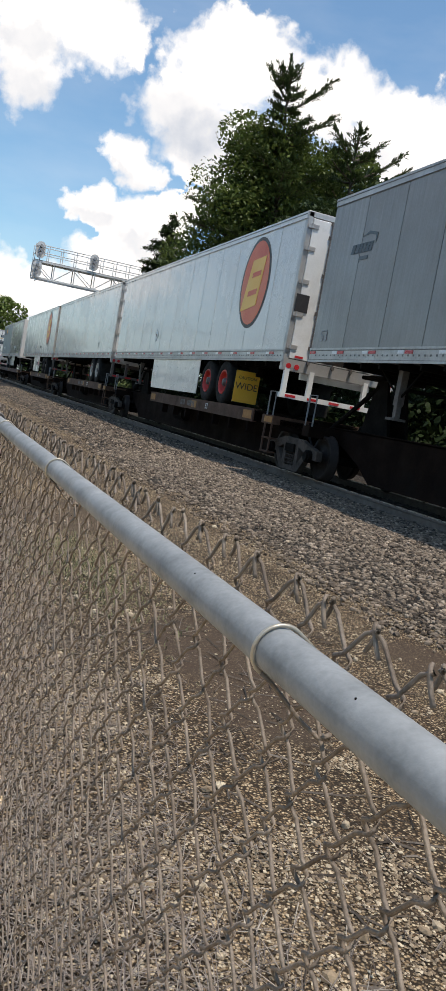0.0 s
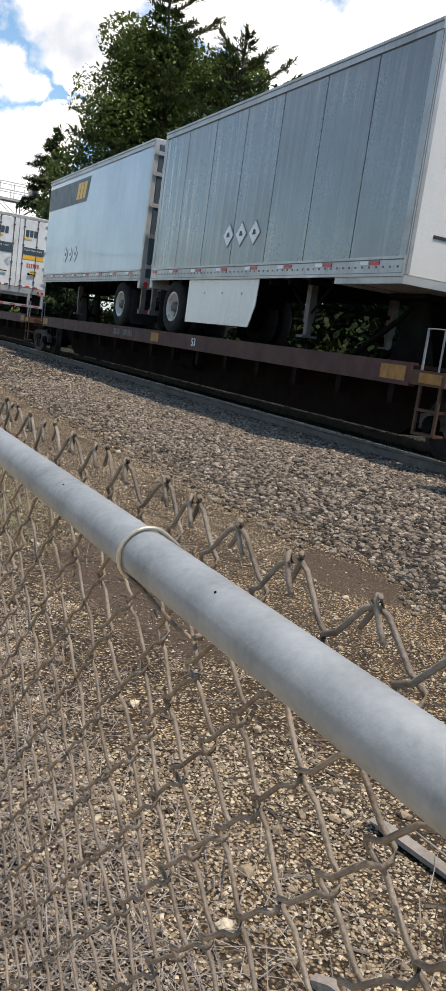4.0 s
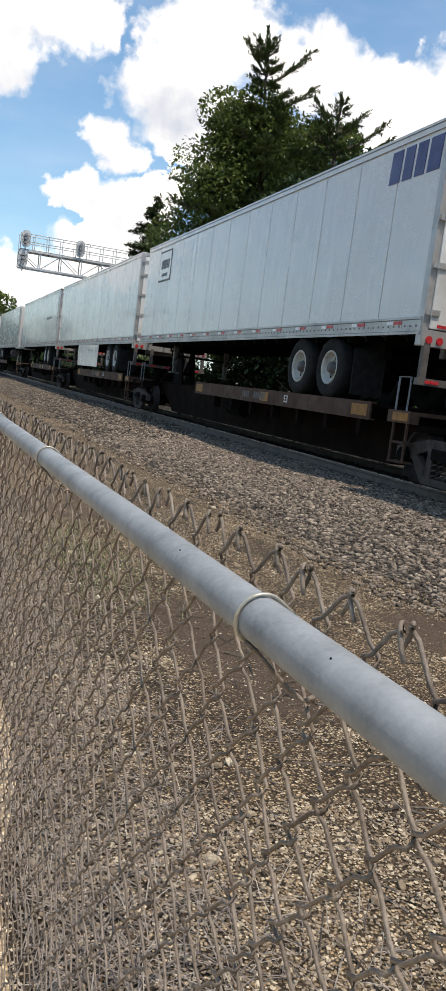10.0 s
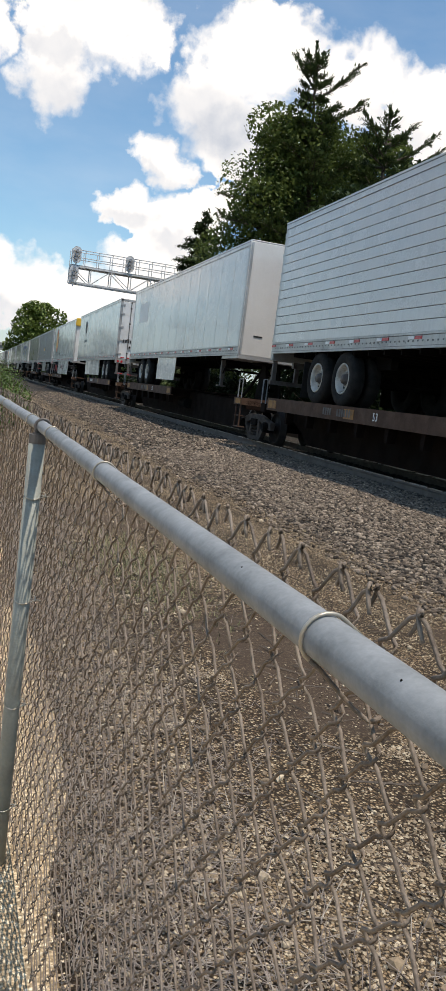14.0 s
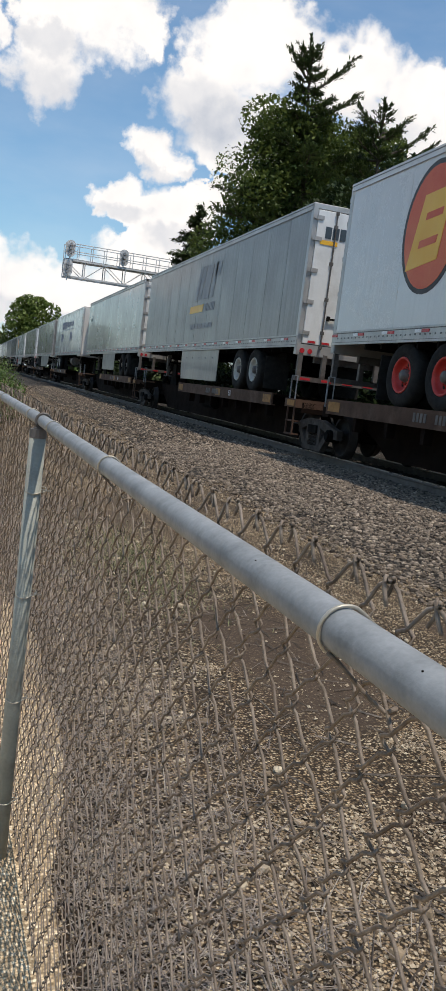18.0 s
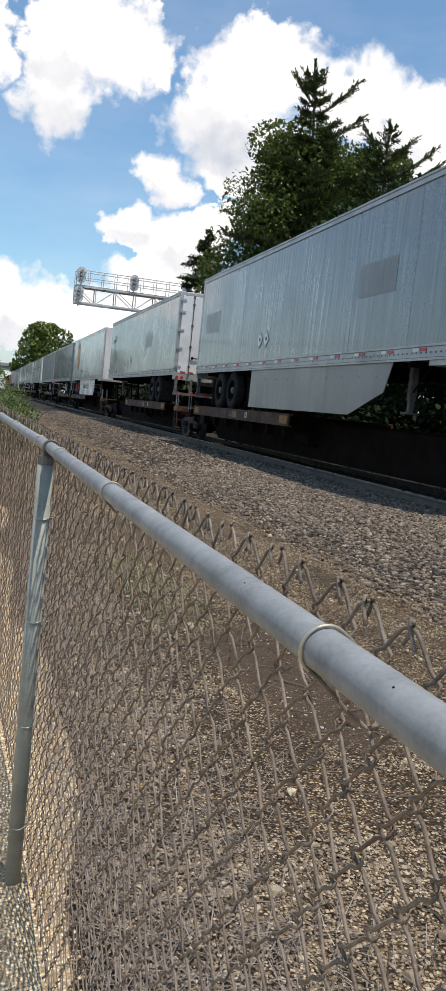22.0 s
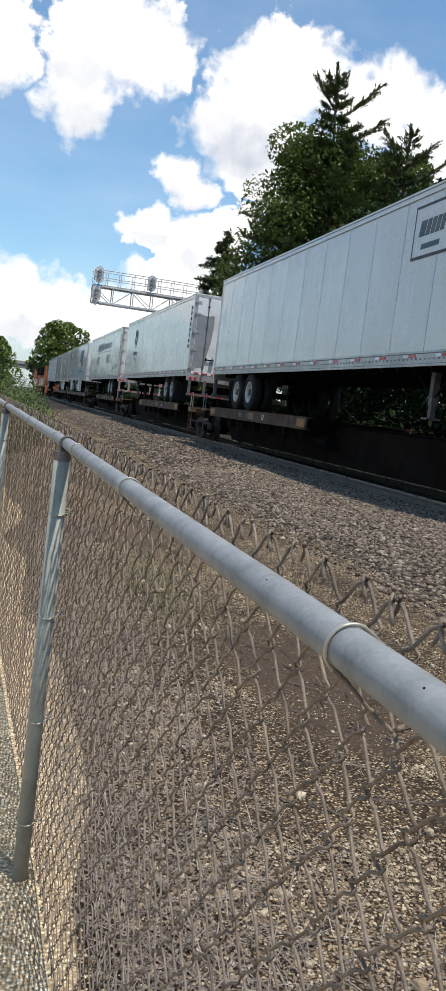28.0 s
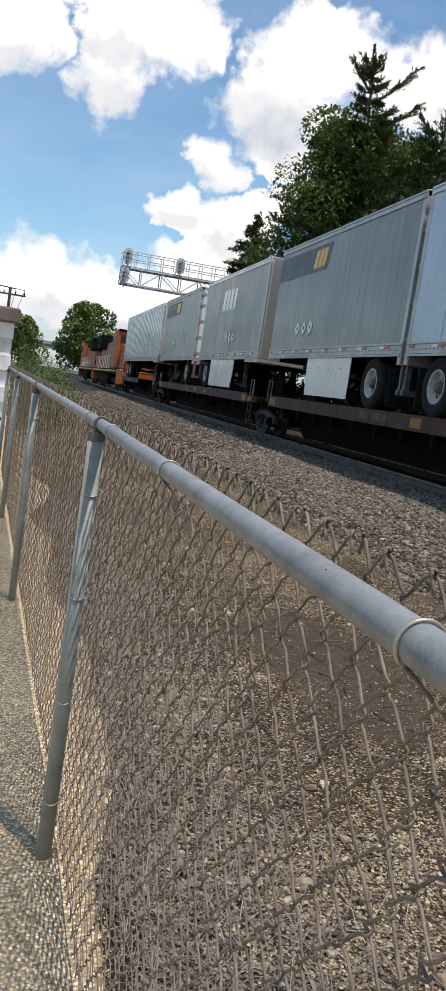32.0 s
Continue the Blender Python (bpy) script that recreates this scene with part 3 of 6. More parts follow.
tagged(sheet("ballast_bed", 3.9, 16.5, -12, 640, 50, 260, M_BED, 0.004, 0.5), "crushed stone bed under the tracks, coloured near-black as shaded gaps", "ballast", kind="structure")

ICO_V, ICO_F = [], []
_b = bmesh.new()
bmesh.ops.create_icosphere(_b, subdivisions=1, radius=1.0)
ICO_V = [tuple(v.co * (0.8 + 0.4 * rng.random())) for v in _b.verts]
ICO_F = [tuple(v.index for v in f.verts) for f in _b.faces]
_b.free()
OCT_V = [(1, 0, 0), (-0.8, 0.2, 0), (0, 1, 0.1), (0.1, -0.9, 0), (0.1, 0, 0.8), (0, 0, -0.8)]
OCT_F = [(0, 2, 4), (2, 1, 4), (1, 3, 4), (3, 0, 4), (2, 0, 5), (1, 2, 5), (3, 1, 5), (0, 3, 5)]


def scatter(n, x0, x1, y0, y1, r0, r1, flat=0.75, edge=False, power=1.0, bare=-9.0):
    rows = []
    for _ in range(n):
        y = y0 + (y1 - y0) * rng.random() ** power
        x = x0 + (x1 - x0) * rng.random()
        if edge and rng.random() > min(1.0, (x - x0) / 1.3 + 0.12):
            continue
        if x < 4.2 and any(((x - a) / b) ** 2 + ((y - c) / d) ** 2 < 1.0 and rng.random() < 0.9 for a, c, b, d, _ in DAMP):
            continue
        if noise.noise(Vector((x * 1.7, y * 1.1, 7.0))) + 0.3 * noise.noise(Vector((x * 6.0, y * 5.0, 3.0))) < bare:
            continue
        r = r0 + (r1 - r0) * rng.random() ** 2
        rows.append((x, y, hill(x, y) + r * 0.35, r * (0.8 + 0.5 * rng.random()), r * (0.7 + 0.5 * rng.random()), r * flat * (0.7 + 0.5 * rng.random()), rng.random() * 6.28, rng.random() * 0.9 - 0.45))
    return rows


st = many("ballast_stones", ICO_V, ICO_F, scatter(62000, 3.5, 7.28, 3.5, 18.0, 0.012, 0.034, edge=True), M_STONE)
tagged(st, "grey angular crushed ballast stones beside the rail", "ballast", kind="stuff")
st = many("ballast_stones", OCT_V, OCT_F, scatter(18000, 3.5, 7.28, 17.0, 60.0, 0.025, 0.05, edge=True, power=1.6), M_STONE)
tagged(st, "grey crushed ballast stones further along the line", "ballast", kind="stuff")
st = many("ballast_stones", OCT_V, OCT_F, scatter(5000, 7.42, 8.8, 4.0, 30.0, 0.03, 0.05), M_GRIME_SHADE)
tagged(st, "grimy ballast stones between the rails, darkened for the train's shade", "ballast", kind="stuff")
st = many("pebbles", OCT_V, OCT_F, scatter(30000, 0.62, 4.3, 2.5, 9.0, 0.004, 0.013, power=1.5, bare=-0.12) + scatter(52000, 0.62, 2.7, 0.9, 4.2, 0.0034, 0.0095, power=1.1, bare=-0.05), M_PEBBLE)
tagged(st, "loose tan pebbles on the soil strip", "pebbles", kind="stuff")
st = many("pebbles", ICO_V, ICO_F, scatter(420, 0.7, 4.6, 1.2, 12.0, 0.014, 0.03, power=1.3), M_PEBBLE)
tagged(st, "scattered larger pale stones on the soil", "pebbles", kind="stuff")
st = many("pebbles", OCT_V, OCT_F, scatter(30000, -0.9, 0.56, 1.4, 8.0, 0.0035, 0.009, power=1.3), M_PATHSTONE)
tagged(st, "fine tan gravel on the path", "pebbles", kind="stuff")

# dry stems lying and standing at the fence's foot
BLADE_V = [(-0.5, 0, 0), (0.5, 0, 0), (0.35, 0.5, 0.06), (-0.35, 0.5, 0.06), (0, 1, 0)]
BLADE_F = [(0, 1, 2), (0, 2, 3), (3, 2, 4)]
rows = []
for _ in range(9000):
    y = 1.3 + 8.0 * rng.random() ** 1.3
    x = 0.56 + abs(rng.gauss(0, 0.42))
    if x > 2.6:
        continue
    ln = 0.05 + 0.16 * rng.random()
    rows.append((x, y, hill(x, y) + 0.004 + 0.02 * rng.random(), 0.0034, ln, ln * 0.3, rng.random() * 6.28, rng.random() ** 3 * 1.1))
tagged(many("dry_weeds", BLADE_V, BLADE_F, rows, M_STRAW), "dry grey-brown weed stems matted along the fence foot", "weeds", kind="stuff")
rows = []
for _ in range(1500):
    y = 6.0 + 24.0 * rng.random()
    x = 1.5 + 1.6 * rng.random() + 0.5 * noise.noise(Vector((0, y * 0.4, 0)))
    ln = 0.04 + 0.09 * rng.random()
    rows.append((x, y, hill(x, y), 0.006, ln, ln, rng.random() * 6.28, 0.5 + 0.9 * rng.random()))
tagged(many("low_weeds", BLADE_V, BLADE_F, rows, M_STRAW), "thin dry weeds on the soil strip", "weeds", kind="stuff")

TWIG_V = [(-0.5, -0.5, 0), (0.5, -0.5, 0), (0, -0.5, 0.9), (-0.4, 0.05, 0.3), (0.4, 0.05, 0.3), (0, 0.05, 1.1), (-0.2, 0.5, 0.1), (0.2, 0.5, 0.1), (0, 0.5, 0.5)]
TWIG_F = [(0, 1, 4), (0, 4, 3), (1, 2, 5), (1, 5, 4), (2, 0, 3), (2, 3, 5), (3, 4, 7), (3, 7, 6), (4, 5, 8), (4, 8, 7), (5, 3, 6), (5, 6, 8)]
rows = []
for _ in range(900):
    y = 0.9 + 6.0 * rng.random() ** 1.4
    x = 0.6 + 2.4 * rng.random()
    ln, th_ = 0.05 + 0.22 * rng.random() ** 2, 0.0035 + 0.005 * rng.random()
    rows.append((x, y, hill(x, y) + 0.002, th_, ln, th_, rng.random() * 6.28, rng.gauss(0, 0.05)))
tagged(many("twigs", TWIG_V, TWIG_F, rows, M_TWIG), "dead brown twigs strewn over the gravelly soil", "twigs", kind="stuff")
rows = []
for _ in range(2600):
    y = 6.5 + rng.gauss(0, 0.75)
    x = 1.5 + rng.gauss(0, 0.24)
    ln = 0.02 + 0.06 * rng.random()
    rows.append((x, y, hill(x, y), 0.006, ln, ln, rng.random() * 6.28, 0.3 + 0.9 * rng.random()))
tagged(many("grass_tuft", BLADE_V, BLADE_F, rows, M_GRASS), "thin dusty green grass patch on the soil strip", "grass", kind="stuff")

chunk = thing("bark_chunk", "split brown chunk of rotten wood on the soil", "wood chunk", pose(1.36, 1.62, 0.006, 4, 3, 28))
part("heartwood", "chunkA", lambda bm: outline(bm, [(-0.07, 0), (0.06, 0.0), (0.075, 0.014), (0.03, 0.03), (-0.04, 0.026), (-0.08, 0.012)], -0.016, 0.014), M_PLANK, chunk)
part("bark", "chunkB", lambda bm: outline(bm, [(-0.06, 0), (0.05, 0.0), (0.04, 0.02), (-0.05, 0.018)], 0.016, 0.03), M_BARK, chunk)
board = thing("broken_board", "weathered grey broken board lying on the soil", "board", pose(1.895, 2.015, 0.012, 2, 1, 13))
part("plank", "board", lambda bm: (outline(bm, [(-0.16, 0), (0.13, 0.0), (0.17, 0.008), (0.1, 0.016), (-0.15, 0.014)], -0.02, 0.024)), M_PLANK, board)
part("splinter", "splinter", lambda bm: rod(bm, (0.05, -0.16, 0.01), (0.075, 0.1, 0.012), 0.006, 5, 0.002), M_PLANK, board)


def rail_shape(bm, y0, y1):
    outline2 = [(-0.07, 0.0), (0.07, 0.0), (0.07, 0.012), (0.012, 0.03), (0.012, 0.12), (0.034, 0.132), (0.034, 0.165), (-0.034, 0.165), (-0.034, 0.132), (-0.012, 0.12), (-0.012, 0.03), (-0.07, 0.012)]
    a = [bm.verts.new((x, y0, z)) for x, z in outline2]
    b = [bm.verts.new((x, y1, z)) for x, z in outline2]
    n = len(a)
    for i in range(n):
        bm.faces.new((a[i], a[(i + 1) % n], b[(i + 1) % n], b[i]))
    bm.faces.new(a[::-1])
    bm.faces.new(b)


for xr, near in ((7.3475, True), (8.8525, False), (11.6, False), (13.1, False)):
    r = thing("rail", "rusty steel rail with a worn bright head" if near else "rusty steel rail on sleepers", "rail", (xr, 0, 0.15), "rails")
    part("rail_body", "rail", lambda bm: rail_shape(bm, -12, 640), M_RAIL, r)
    part("rail_head", "railhead", lambda bm: box(bm, -0.026, 0.026, -12, 640, 0.166, 0.18), M_HEAD, r)
    if near:
        for k in range(46):
            part("rail_clip", "clip", lambda bm: (box(bm, -0.12, -0.03, -0.06, 0.06, 0.0, 0.02), rod(bm, (-0.09, 0.03, 0.01), (-0.09, 0.03, 0.05), 0.012, 6)), M_RAIL, r, (0, 4.0 + 0.55 * k, 0))
for tx, label in ((8.1, "dark old timber sleeper under the rails"), (12.35, "dark timber sleeper of the second track")):
    for k in range(70 if tx < 10 else 40):
        s = part("sleeper", "sleeper", lambda bm: (box(bm, -1.3, 1.3, -0.115, 0.115, 0.0, 0.17), soften(bm, 0.012)), M_SLEEPER, None, (tx, 3.8 + 0.55 * k + (0.2 if tx > 10 else 0), -0.02))
        tagged(s, label, "sleeper", "sleepers")

# chain-link fence in its own frame
fence = thing("chain_link_fence", "galvanised chain-link fence with rusty mesh beside the path", "fence", LEVEL)
RAIL_X, RAIL_Z, FENCE_END = 0.494, 1.225, 11.1
PITCH, RISE = 0.066, 0.0375


def veer(y):
    """How far the fence has turned away from the track, past its first post."""
    return -0.018 * max(0.0, y - 2.7)


def bent_rail(bm):
    tube(bm, [(RAIL_X + veer(y), y, RAIL_Z) for y in (-0.4, 1.2, 2.7, 5.5, 8.3, FENCE_END)], 0.0167, 24)


part("top_rail", "toprail", bent_rail, M_GALV, fence, label="grey galvanised tubular top rail", smooth=True)
part("rail_sleeve", "sleeve", lambda bm: tube(bm, [(RAIL_X, -0.25, RAIL_Z), (RAIL_X, -0.1, RAIL_Z)], 0.0178, 24), M_GALV, fence, smooth=True)


def ring(bm, tail=True):
    pts = []
    for k in range(15):
        a = radians(-60 + 245 * k / 14)
        pts.append((RAIL_X - 0.0189 * math.sin(a), 0.006 * k / 14, RAIL_Z + 0.0189 * math.cos(a)))
    pts = [(RAIL_X + 0.032, -0.004, RAIL_Z - 0.002)] + pts[1:]
    tube(bm, pts, 0.00155, 8)


def tie_tail(bm):
    """The tie's rusty tail, coloured darker for the rail's shade, drawn under the rail and hooked round the mesh."""
    a = radians(150)
    tube(bm, [(RAIL_X - 0.0189 * math.sin(a), 0.005, RAIL_Z + 0.0189 * math.cos(a)), (RAIL_X - 0.001, 0.002, RAIL_Z - 0.0225), (RAIL_X + 0.011, -0.004, RAIL_Z - 0.035), (RAIL_X + 0.022, -0.010, RAIL_Z - 0.046), (RAIL_X + 0.032, -0.016, RAIL_Z - 0.053), (RAIL_X + 0.037, -0.021, RAIL_Z - 0.051), (RAIL_X + 0.034, -0.026, RAIL_Z - 0.046), (RAIL_X + 0.028, -0.026, RAIL_Z - 0.049)], 0.0018, 7)


for y in (0.884, 1.76, 2.5, 2.97, 3.9, 4.7, 5.35, 5.75, 6.6, 7.4, 8.15, 8.55, 9.5, 10.4):
    tie = part("rail_tie", "ring", ring, M_TIE, fence, (veer(y), y, 0), "bent pale tie wire round the top rail", True)
    # Same wire as the ring; the dark material adds rust and painted shade.
    part("tie_tail", "tail", tie_tail, M_WIRE, tie, (0, 0, 0), "rusty hooked wire end, coloured darker for the rail's shade", True)
part("rivet", "rivet", lambda bm: bmesh.ops.create_icosphere(bm, subdivisions=1, radius=0.0009), M_DARK, fence, (RAIL_X - 0.0095, 0.772, RAIL_Z + 0.0137))
part("rivet", "rivet", None, M_DARK, fence, (RAIL_X - 0.01, 1.04, RAIL_Z + 0.0133))

for y in (2.72, 5.52, 8.32, FENCE_END):
    p = part("post", "post", lambda bm: rod(bm, (0, 0, -0.2), (0, 0, 1.2), 0.0228, 18), M_POST, fence, (RAIL_X - 0.012 + veer(y), y, 0), "weathered grey steel line post", True)
    part("loop_cap", "cap", lambda bm: (rod(bm, (0, 0, 1.178), (0, 0, 1.203), 0.0238, 14), tube(bm, [(0.012 + 0.0215 * math.cos(radians(a)), 0, 1.2255 + 0.0215 * math.sin(radians(a))) for a in range(-120, 241, 24)], 0.004, 6), box(bm, -0.012, 0.026, -0.014, 0.014, 1.2, 1.207)), M_GUARD, p, (0, 0, 0), "dark weathered loop cap")
    for z in (1.035, 0.735, 0.423, 0.11):
        part("post_tie", "ptie", lambda bm: tube(bm, [(0.0245 * math.cos(radians(a)) + (0.012 if abs(a) < 30 else 0), 0.0245 * math.sin(radians(a)), 0.012 * math.sin(radians(a))) for a in range(-160, 161, 20)] + [(0.05, -0.01, -0.004)], 0.0018, 6), M_TIE, p, (0, 0, z), "", True)


def strand(bm, side):
    """One woven wire: it zigzags over half a diamond, hooks round its neighbours in rounded bends and is knuckled at the top."""
    half, r, deep = PITCH / 4, 0.00162, 0.0032
    pts, z, k = [], 0.0297 - 2 * RISE, 0
    while z < 1.268:
        s = side if k % 2 == 0 else -side
        x = -deep if s > 0 else deep
        if pts:
            pts.append((-x * 0.75, s * (half + 0.0032), z - 0.0042))
        pts.append((0.0, s * (half + 0.0048), z))
        if z + RISE < 1.28:
            pts.append((x * 0.75, s * (half + 0.0032), z + 0.0042))
            for f in (0.24, 0.5, 0.76):
                pts.append((x, s * (half + 0.0016) * (1 - 2 * f) * 0.96, z + RISE * f))
        z += RISE
        k += 1
    last = pts[-1]
    s = 1 if last[1] > 0 else -1
    last = pts[-1] = (last[0], s * (half - 0.0042), last[2] - 0.0035)
    q = -1 if s < 0 else 1
    pts += [(last[0] + q * 0.0004, last[1] + s * 0.0009, last[2] + 0.0022), (last[0] + q * 0.0014, last[1] + s * 0.0022, last[2] + 0.0026), (last[0] + q * 0.0028, last[1] + s * 0.0034, last[2] + 0.0008), (last[0] + q * 0.0034, last[1] + s * 0.0052, last[2] - 0.0034), (last[0] + q * 0.0036, last[1] + s * 0.0092, last[2] - 0.0105), (last[0] + q * 0.0034, last[1] + s * 0.0135, last[2] - 0.0172)]
    tube(bm, pts, r, 6)


fabric = part("fence_fabric", "selvage", lambda bm: tube(bm, [(RAIL_X + 0.036 + veer(y), y, -0.02) for y in (0.3, 2.7, FENCE_END)], 0.002, 5), M_WIRE, fence, label="rusty woven wire mesh of two-inch diamonds")
count = int((FENCE_END - 0.3) / (PITCH / 2))
for k in range(count):
    y = 0.7042 + (k - 12) * PITCH / 2
    even = k % 2 == 0
    ob = part("mesh_wire", "strand%d" % even, (lambda bm: strand(bm, 1)) if even else (lambda bm: strand(bm, -1)), M_WIRE, fabric, (0, 0, 0), "", True)
    ob.matrix_basis = pose(RAIL_X + 0.031 + veer(y) + 0.002 * math.sin(k * 1.7), y + 0.0025 * math.sin(k * 0.9), 0, 0.12 * math.sin(k * 2.3), 0.25 * math.sin(k * 0.37), 6 * math.sin(k * 1.3))

# ---- the train ----
def lathe(bm, profile, n=24, x=0.0, closed=True):
    """A turned shape about the x axis; profile: rows of x and radius."""
    rings = []
    for px, pr in profile:
        rings.append([bm.verts.new((x + px, pr * math.cos(2 * math.pi * k / n), pr * math.sin(2 * math.pi * k / n))) for k in range(n)])
    for a, b in zip(rings, rings[1:]):
        for k in range(n):
            bm.faces.new((a[k], a[(k + 1) % n], b[(k + 1) % n], b[k]))
    if closed:
        bm.faces.new(rings[0])
        bm.faces.new(rings[-1])
    bmesh.ops.recalc_face_normals(bm, faces=bm.faces[:])


def tyre_shape(bm):
    lathe(bm, [(0.03, 0.28), (0.0, 0.31), (-0.005, 0.44), (0.02, 0.505), (0.05, 0.52), (0.2, 0.52), (0.235, 0.5), (0.25, 0.4), (0.235, 0.28), (0.03, 0.28)], 28, closed=False)


def rim_shape(bm):
    lathe(bm, [(0.03, 0.297), (0.004, 0.296), (-0.004, 0.286), (0.006, 0.262), (0.05, 0.25), (0.115, 0.232), (0.125, 0.2), (0.118, 0.13), (0.13, 0.05)], 24, closed=False)
    for k in range(10):
        a = 2 * math.pi * (k + 0.5) / 10
        rod(bm, (0.11, 0.135 * math.cos(a), 0.135 * math.sin(a)), (0.07, 0.135 * math.cos(a), 0.135 * math.sin(a)), 0.013, 6)


def truck_wheels(th, y, rim):
    """One axle with its dual wheels; each wheel is a part with its tyre and rim."""
    part("axle", "axle", lambda bm: (rod(bm, (0.2, 0, 0), (2.4, 0, 0), 0.065, 10), box(bm, 0.55, 0.75, -0.25, 0.25, 0.02, 0.2), box(bm, 1.85, 2.05, -0.25, 0.25, 0.02, 0.2)), M_DARK, th, (0, y, -0.53))
    for x in (0.03, 0.36):
        w = part("tyre", "tyre", tyre_shape, M_TYRE, th, (x, y, -0.53), "worn black rubber tyre", True)
        if x < 0.1:
            part("rim", "rim", rim_shape, rim, w, (0.0, 0, 0), "", True)
            for k in range(5):
                a = 2 * math.pi * (k + 0.25) / 5
                part("hand_hole", "hhole", lambda bm: lathe(bm, [(0.0, 0.032), (0.006, 0.03)], 10), M_TYRE, w, (0.116, 0.182 * math.cos(a), 0.182 * math.sin(a)))
            part("hub", "hub", lambda bm: lathe(bm, [(0.14, 0.125), (0.1, 0.12), (0.06, 0.095), (0.012, 0.085)], 16), M_GUARD, w, (0, 0, 0), "", True)
    for x in (2.57, 2.24):
        w = part("tyre", "tyre", None, M_TYRE, th, Matrix.Translation((x, y, -0.53)) @ pose(0, 0, 0, 0, 0, 180), "worn black rubber tyre", True)
        if x > 2.5:
            part("rim", "rim", None, rim, w, (0, 0, 0), "", True)


def marks(*args, **keys):
    """Fine writing that stays plain bars, too small to pick apart."""
    return tagged(part(*args, **keys), kind="stuff")


def diamond(bm, y, z, r, x=-0.016):
    outline(bm, [(y - r, z), (y, z + r), (y + r, z), (y, z - r)], x, x + 0.006)


def bars(bm, y0, z0, widths, h, lean=0.0, gap=0.05, x=-0.016):
    """A row of slanted plain bars, read towards smaller y, from y0 down."""
    y = y0
    for w in widths:
        outline(bm, [(y, z0), (y - w, z0), (y - w - lean, z0 + h), (y - lean, z0 + h)], x, x + 0.006)
        y -= w + gap


def oval(bm, y, z, ry, rz, x, deep=0.006):
    outline(bm, [(y + ry * math.cos(2 * math.pi * k / 36), z + rz * math.sin(2 * math.pi * k / 36)) for k in range(36)], x, x + deep)


def logo_oval(th, y):
    o = part("oval_emblem", "ovalA", lambda bm: oval(bm, 0, 0, 0.86, 1.02, -0.014), M_INK, th, (0, y, 1.74), "dark rimmed oval emblem in red and yellow")
    part("emblem_field", "ovalB", lambda bm: oval(bm, 0, 0, 0.78, 0.94, -0.018), M_SCARLET, o)
    part("emblem_block", "ovalC", lambda bm: (outline(bm, [(0.62, -0.62), (-0.3, -0.52), (-0.5, 0.56), (0.28, 0.52)], -0.024, -0.017)), M_GOLD, o)
    part("emblem_shade", "ovalD", lambda bm: (outline(bm, [(0.3, -0.3), (-0.22, -0.26), (-0.25, -0.14), (0.27, -0.18)], -0.028, -0.023), outline(bm, [(0.18, 0.12), (-0.3, 0.15), (-0.32, 0.26), (0.15, 0.23)], -0.028, -0.023)), M_SCARLET, o)


def logo_slab(th, y, faded=False):
    """Three slanted dark blocks over a yellow bar, with small writing that stays plain bars."""
    ink = M_FADE if faded else M_TEAL

    def blocks(bm):
        bars(bm, 1.35, 1.52, (0.3, 0.34), 0.98, 0.42, 0.06)
        bars(bm, 0.42, 1.52, (0.62,), 0.98, 0.3)
        bars(bm, -0.38, 1.52, (0.3,), 0.98, 0.3)
        bars(bm, -0.72, 2.1, (0.5,), 0.4, 0.1)
    part("emblem", "slab%d" % faded, blocks, ink, th, (0, y, 0), "slanted dark emblem blocks")
    part("emblem_bar", "slabbar", lambda bm: bars(bm, 1.8, 1.14, (1.5,), 0.22, 0.08), M_GOLD, th, (0, y, 0), "faded yellow bar")
    marks("small_writing", "slabtext%d" % faded, lambda bm: (bars(bm, 0.12, 1.14, (0.16, 0.1, 0.12, 0.1, 0.14, 0.1, 0.12), 0.24, 0.05, 0.035), bars(bm, 1.58, 0.64, (0.25, 0.2, 0.3, 0.36, 0.3, 0.3, 0.3), 0.15, 0.03, 0.08)), ink, th, (0, y, 0))


def logo_band(th, y, w):
    part("dark_band", "band%.1f" % w, lambda bm: outline(bm, [(w, 2.08), (0, 2.08), (-0.25, 2.7), (w, 2.7)], -0.015, -0.009), M_TEAL, th, (0, y, 0), "dark slate band with a yellow block")
    part("band_block", "bandblock", lambda bm: bars(bm, 0.95, 2.18, (0.24, 0.24, 0.22), 0.42, 0.14, 0.05, -0.02), M_GOLD, th, (0, y, 0))


def logo_red(th, y):
    part("emblem", "redlogo", lambda bm: bars(bm, 1.45, 1.74, (0.34, 0.36, 0.4, 0.44), 0.7, 0.2, 0.1), M_CRIMSON, th, (0, y, 0), "slanted crimson emblem blocks")
    part("emblem_slash", "redslash", lambda bm: outline(bm, [(2.0, 1.4), (1.88, 1.4), (1.2, 2.46), (1.32, 2.46)], -0.017, -0.01), M_CRIMSON, th, (0, y, 0))
    marks("small_writing", "redtext", lambda bm: bars(bm, 0.95, 1.42, (0.13, 0.13, 0.13, 0.13, 0.13), 0.17, 0.02, 0.13), M_FADE, th, (0, y, 0))
    lettering("lettering", "Air Ride Equipped", 0.27, M_CRIMSON, th, on_side(y + 0.1, 0.5, -0.016))


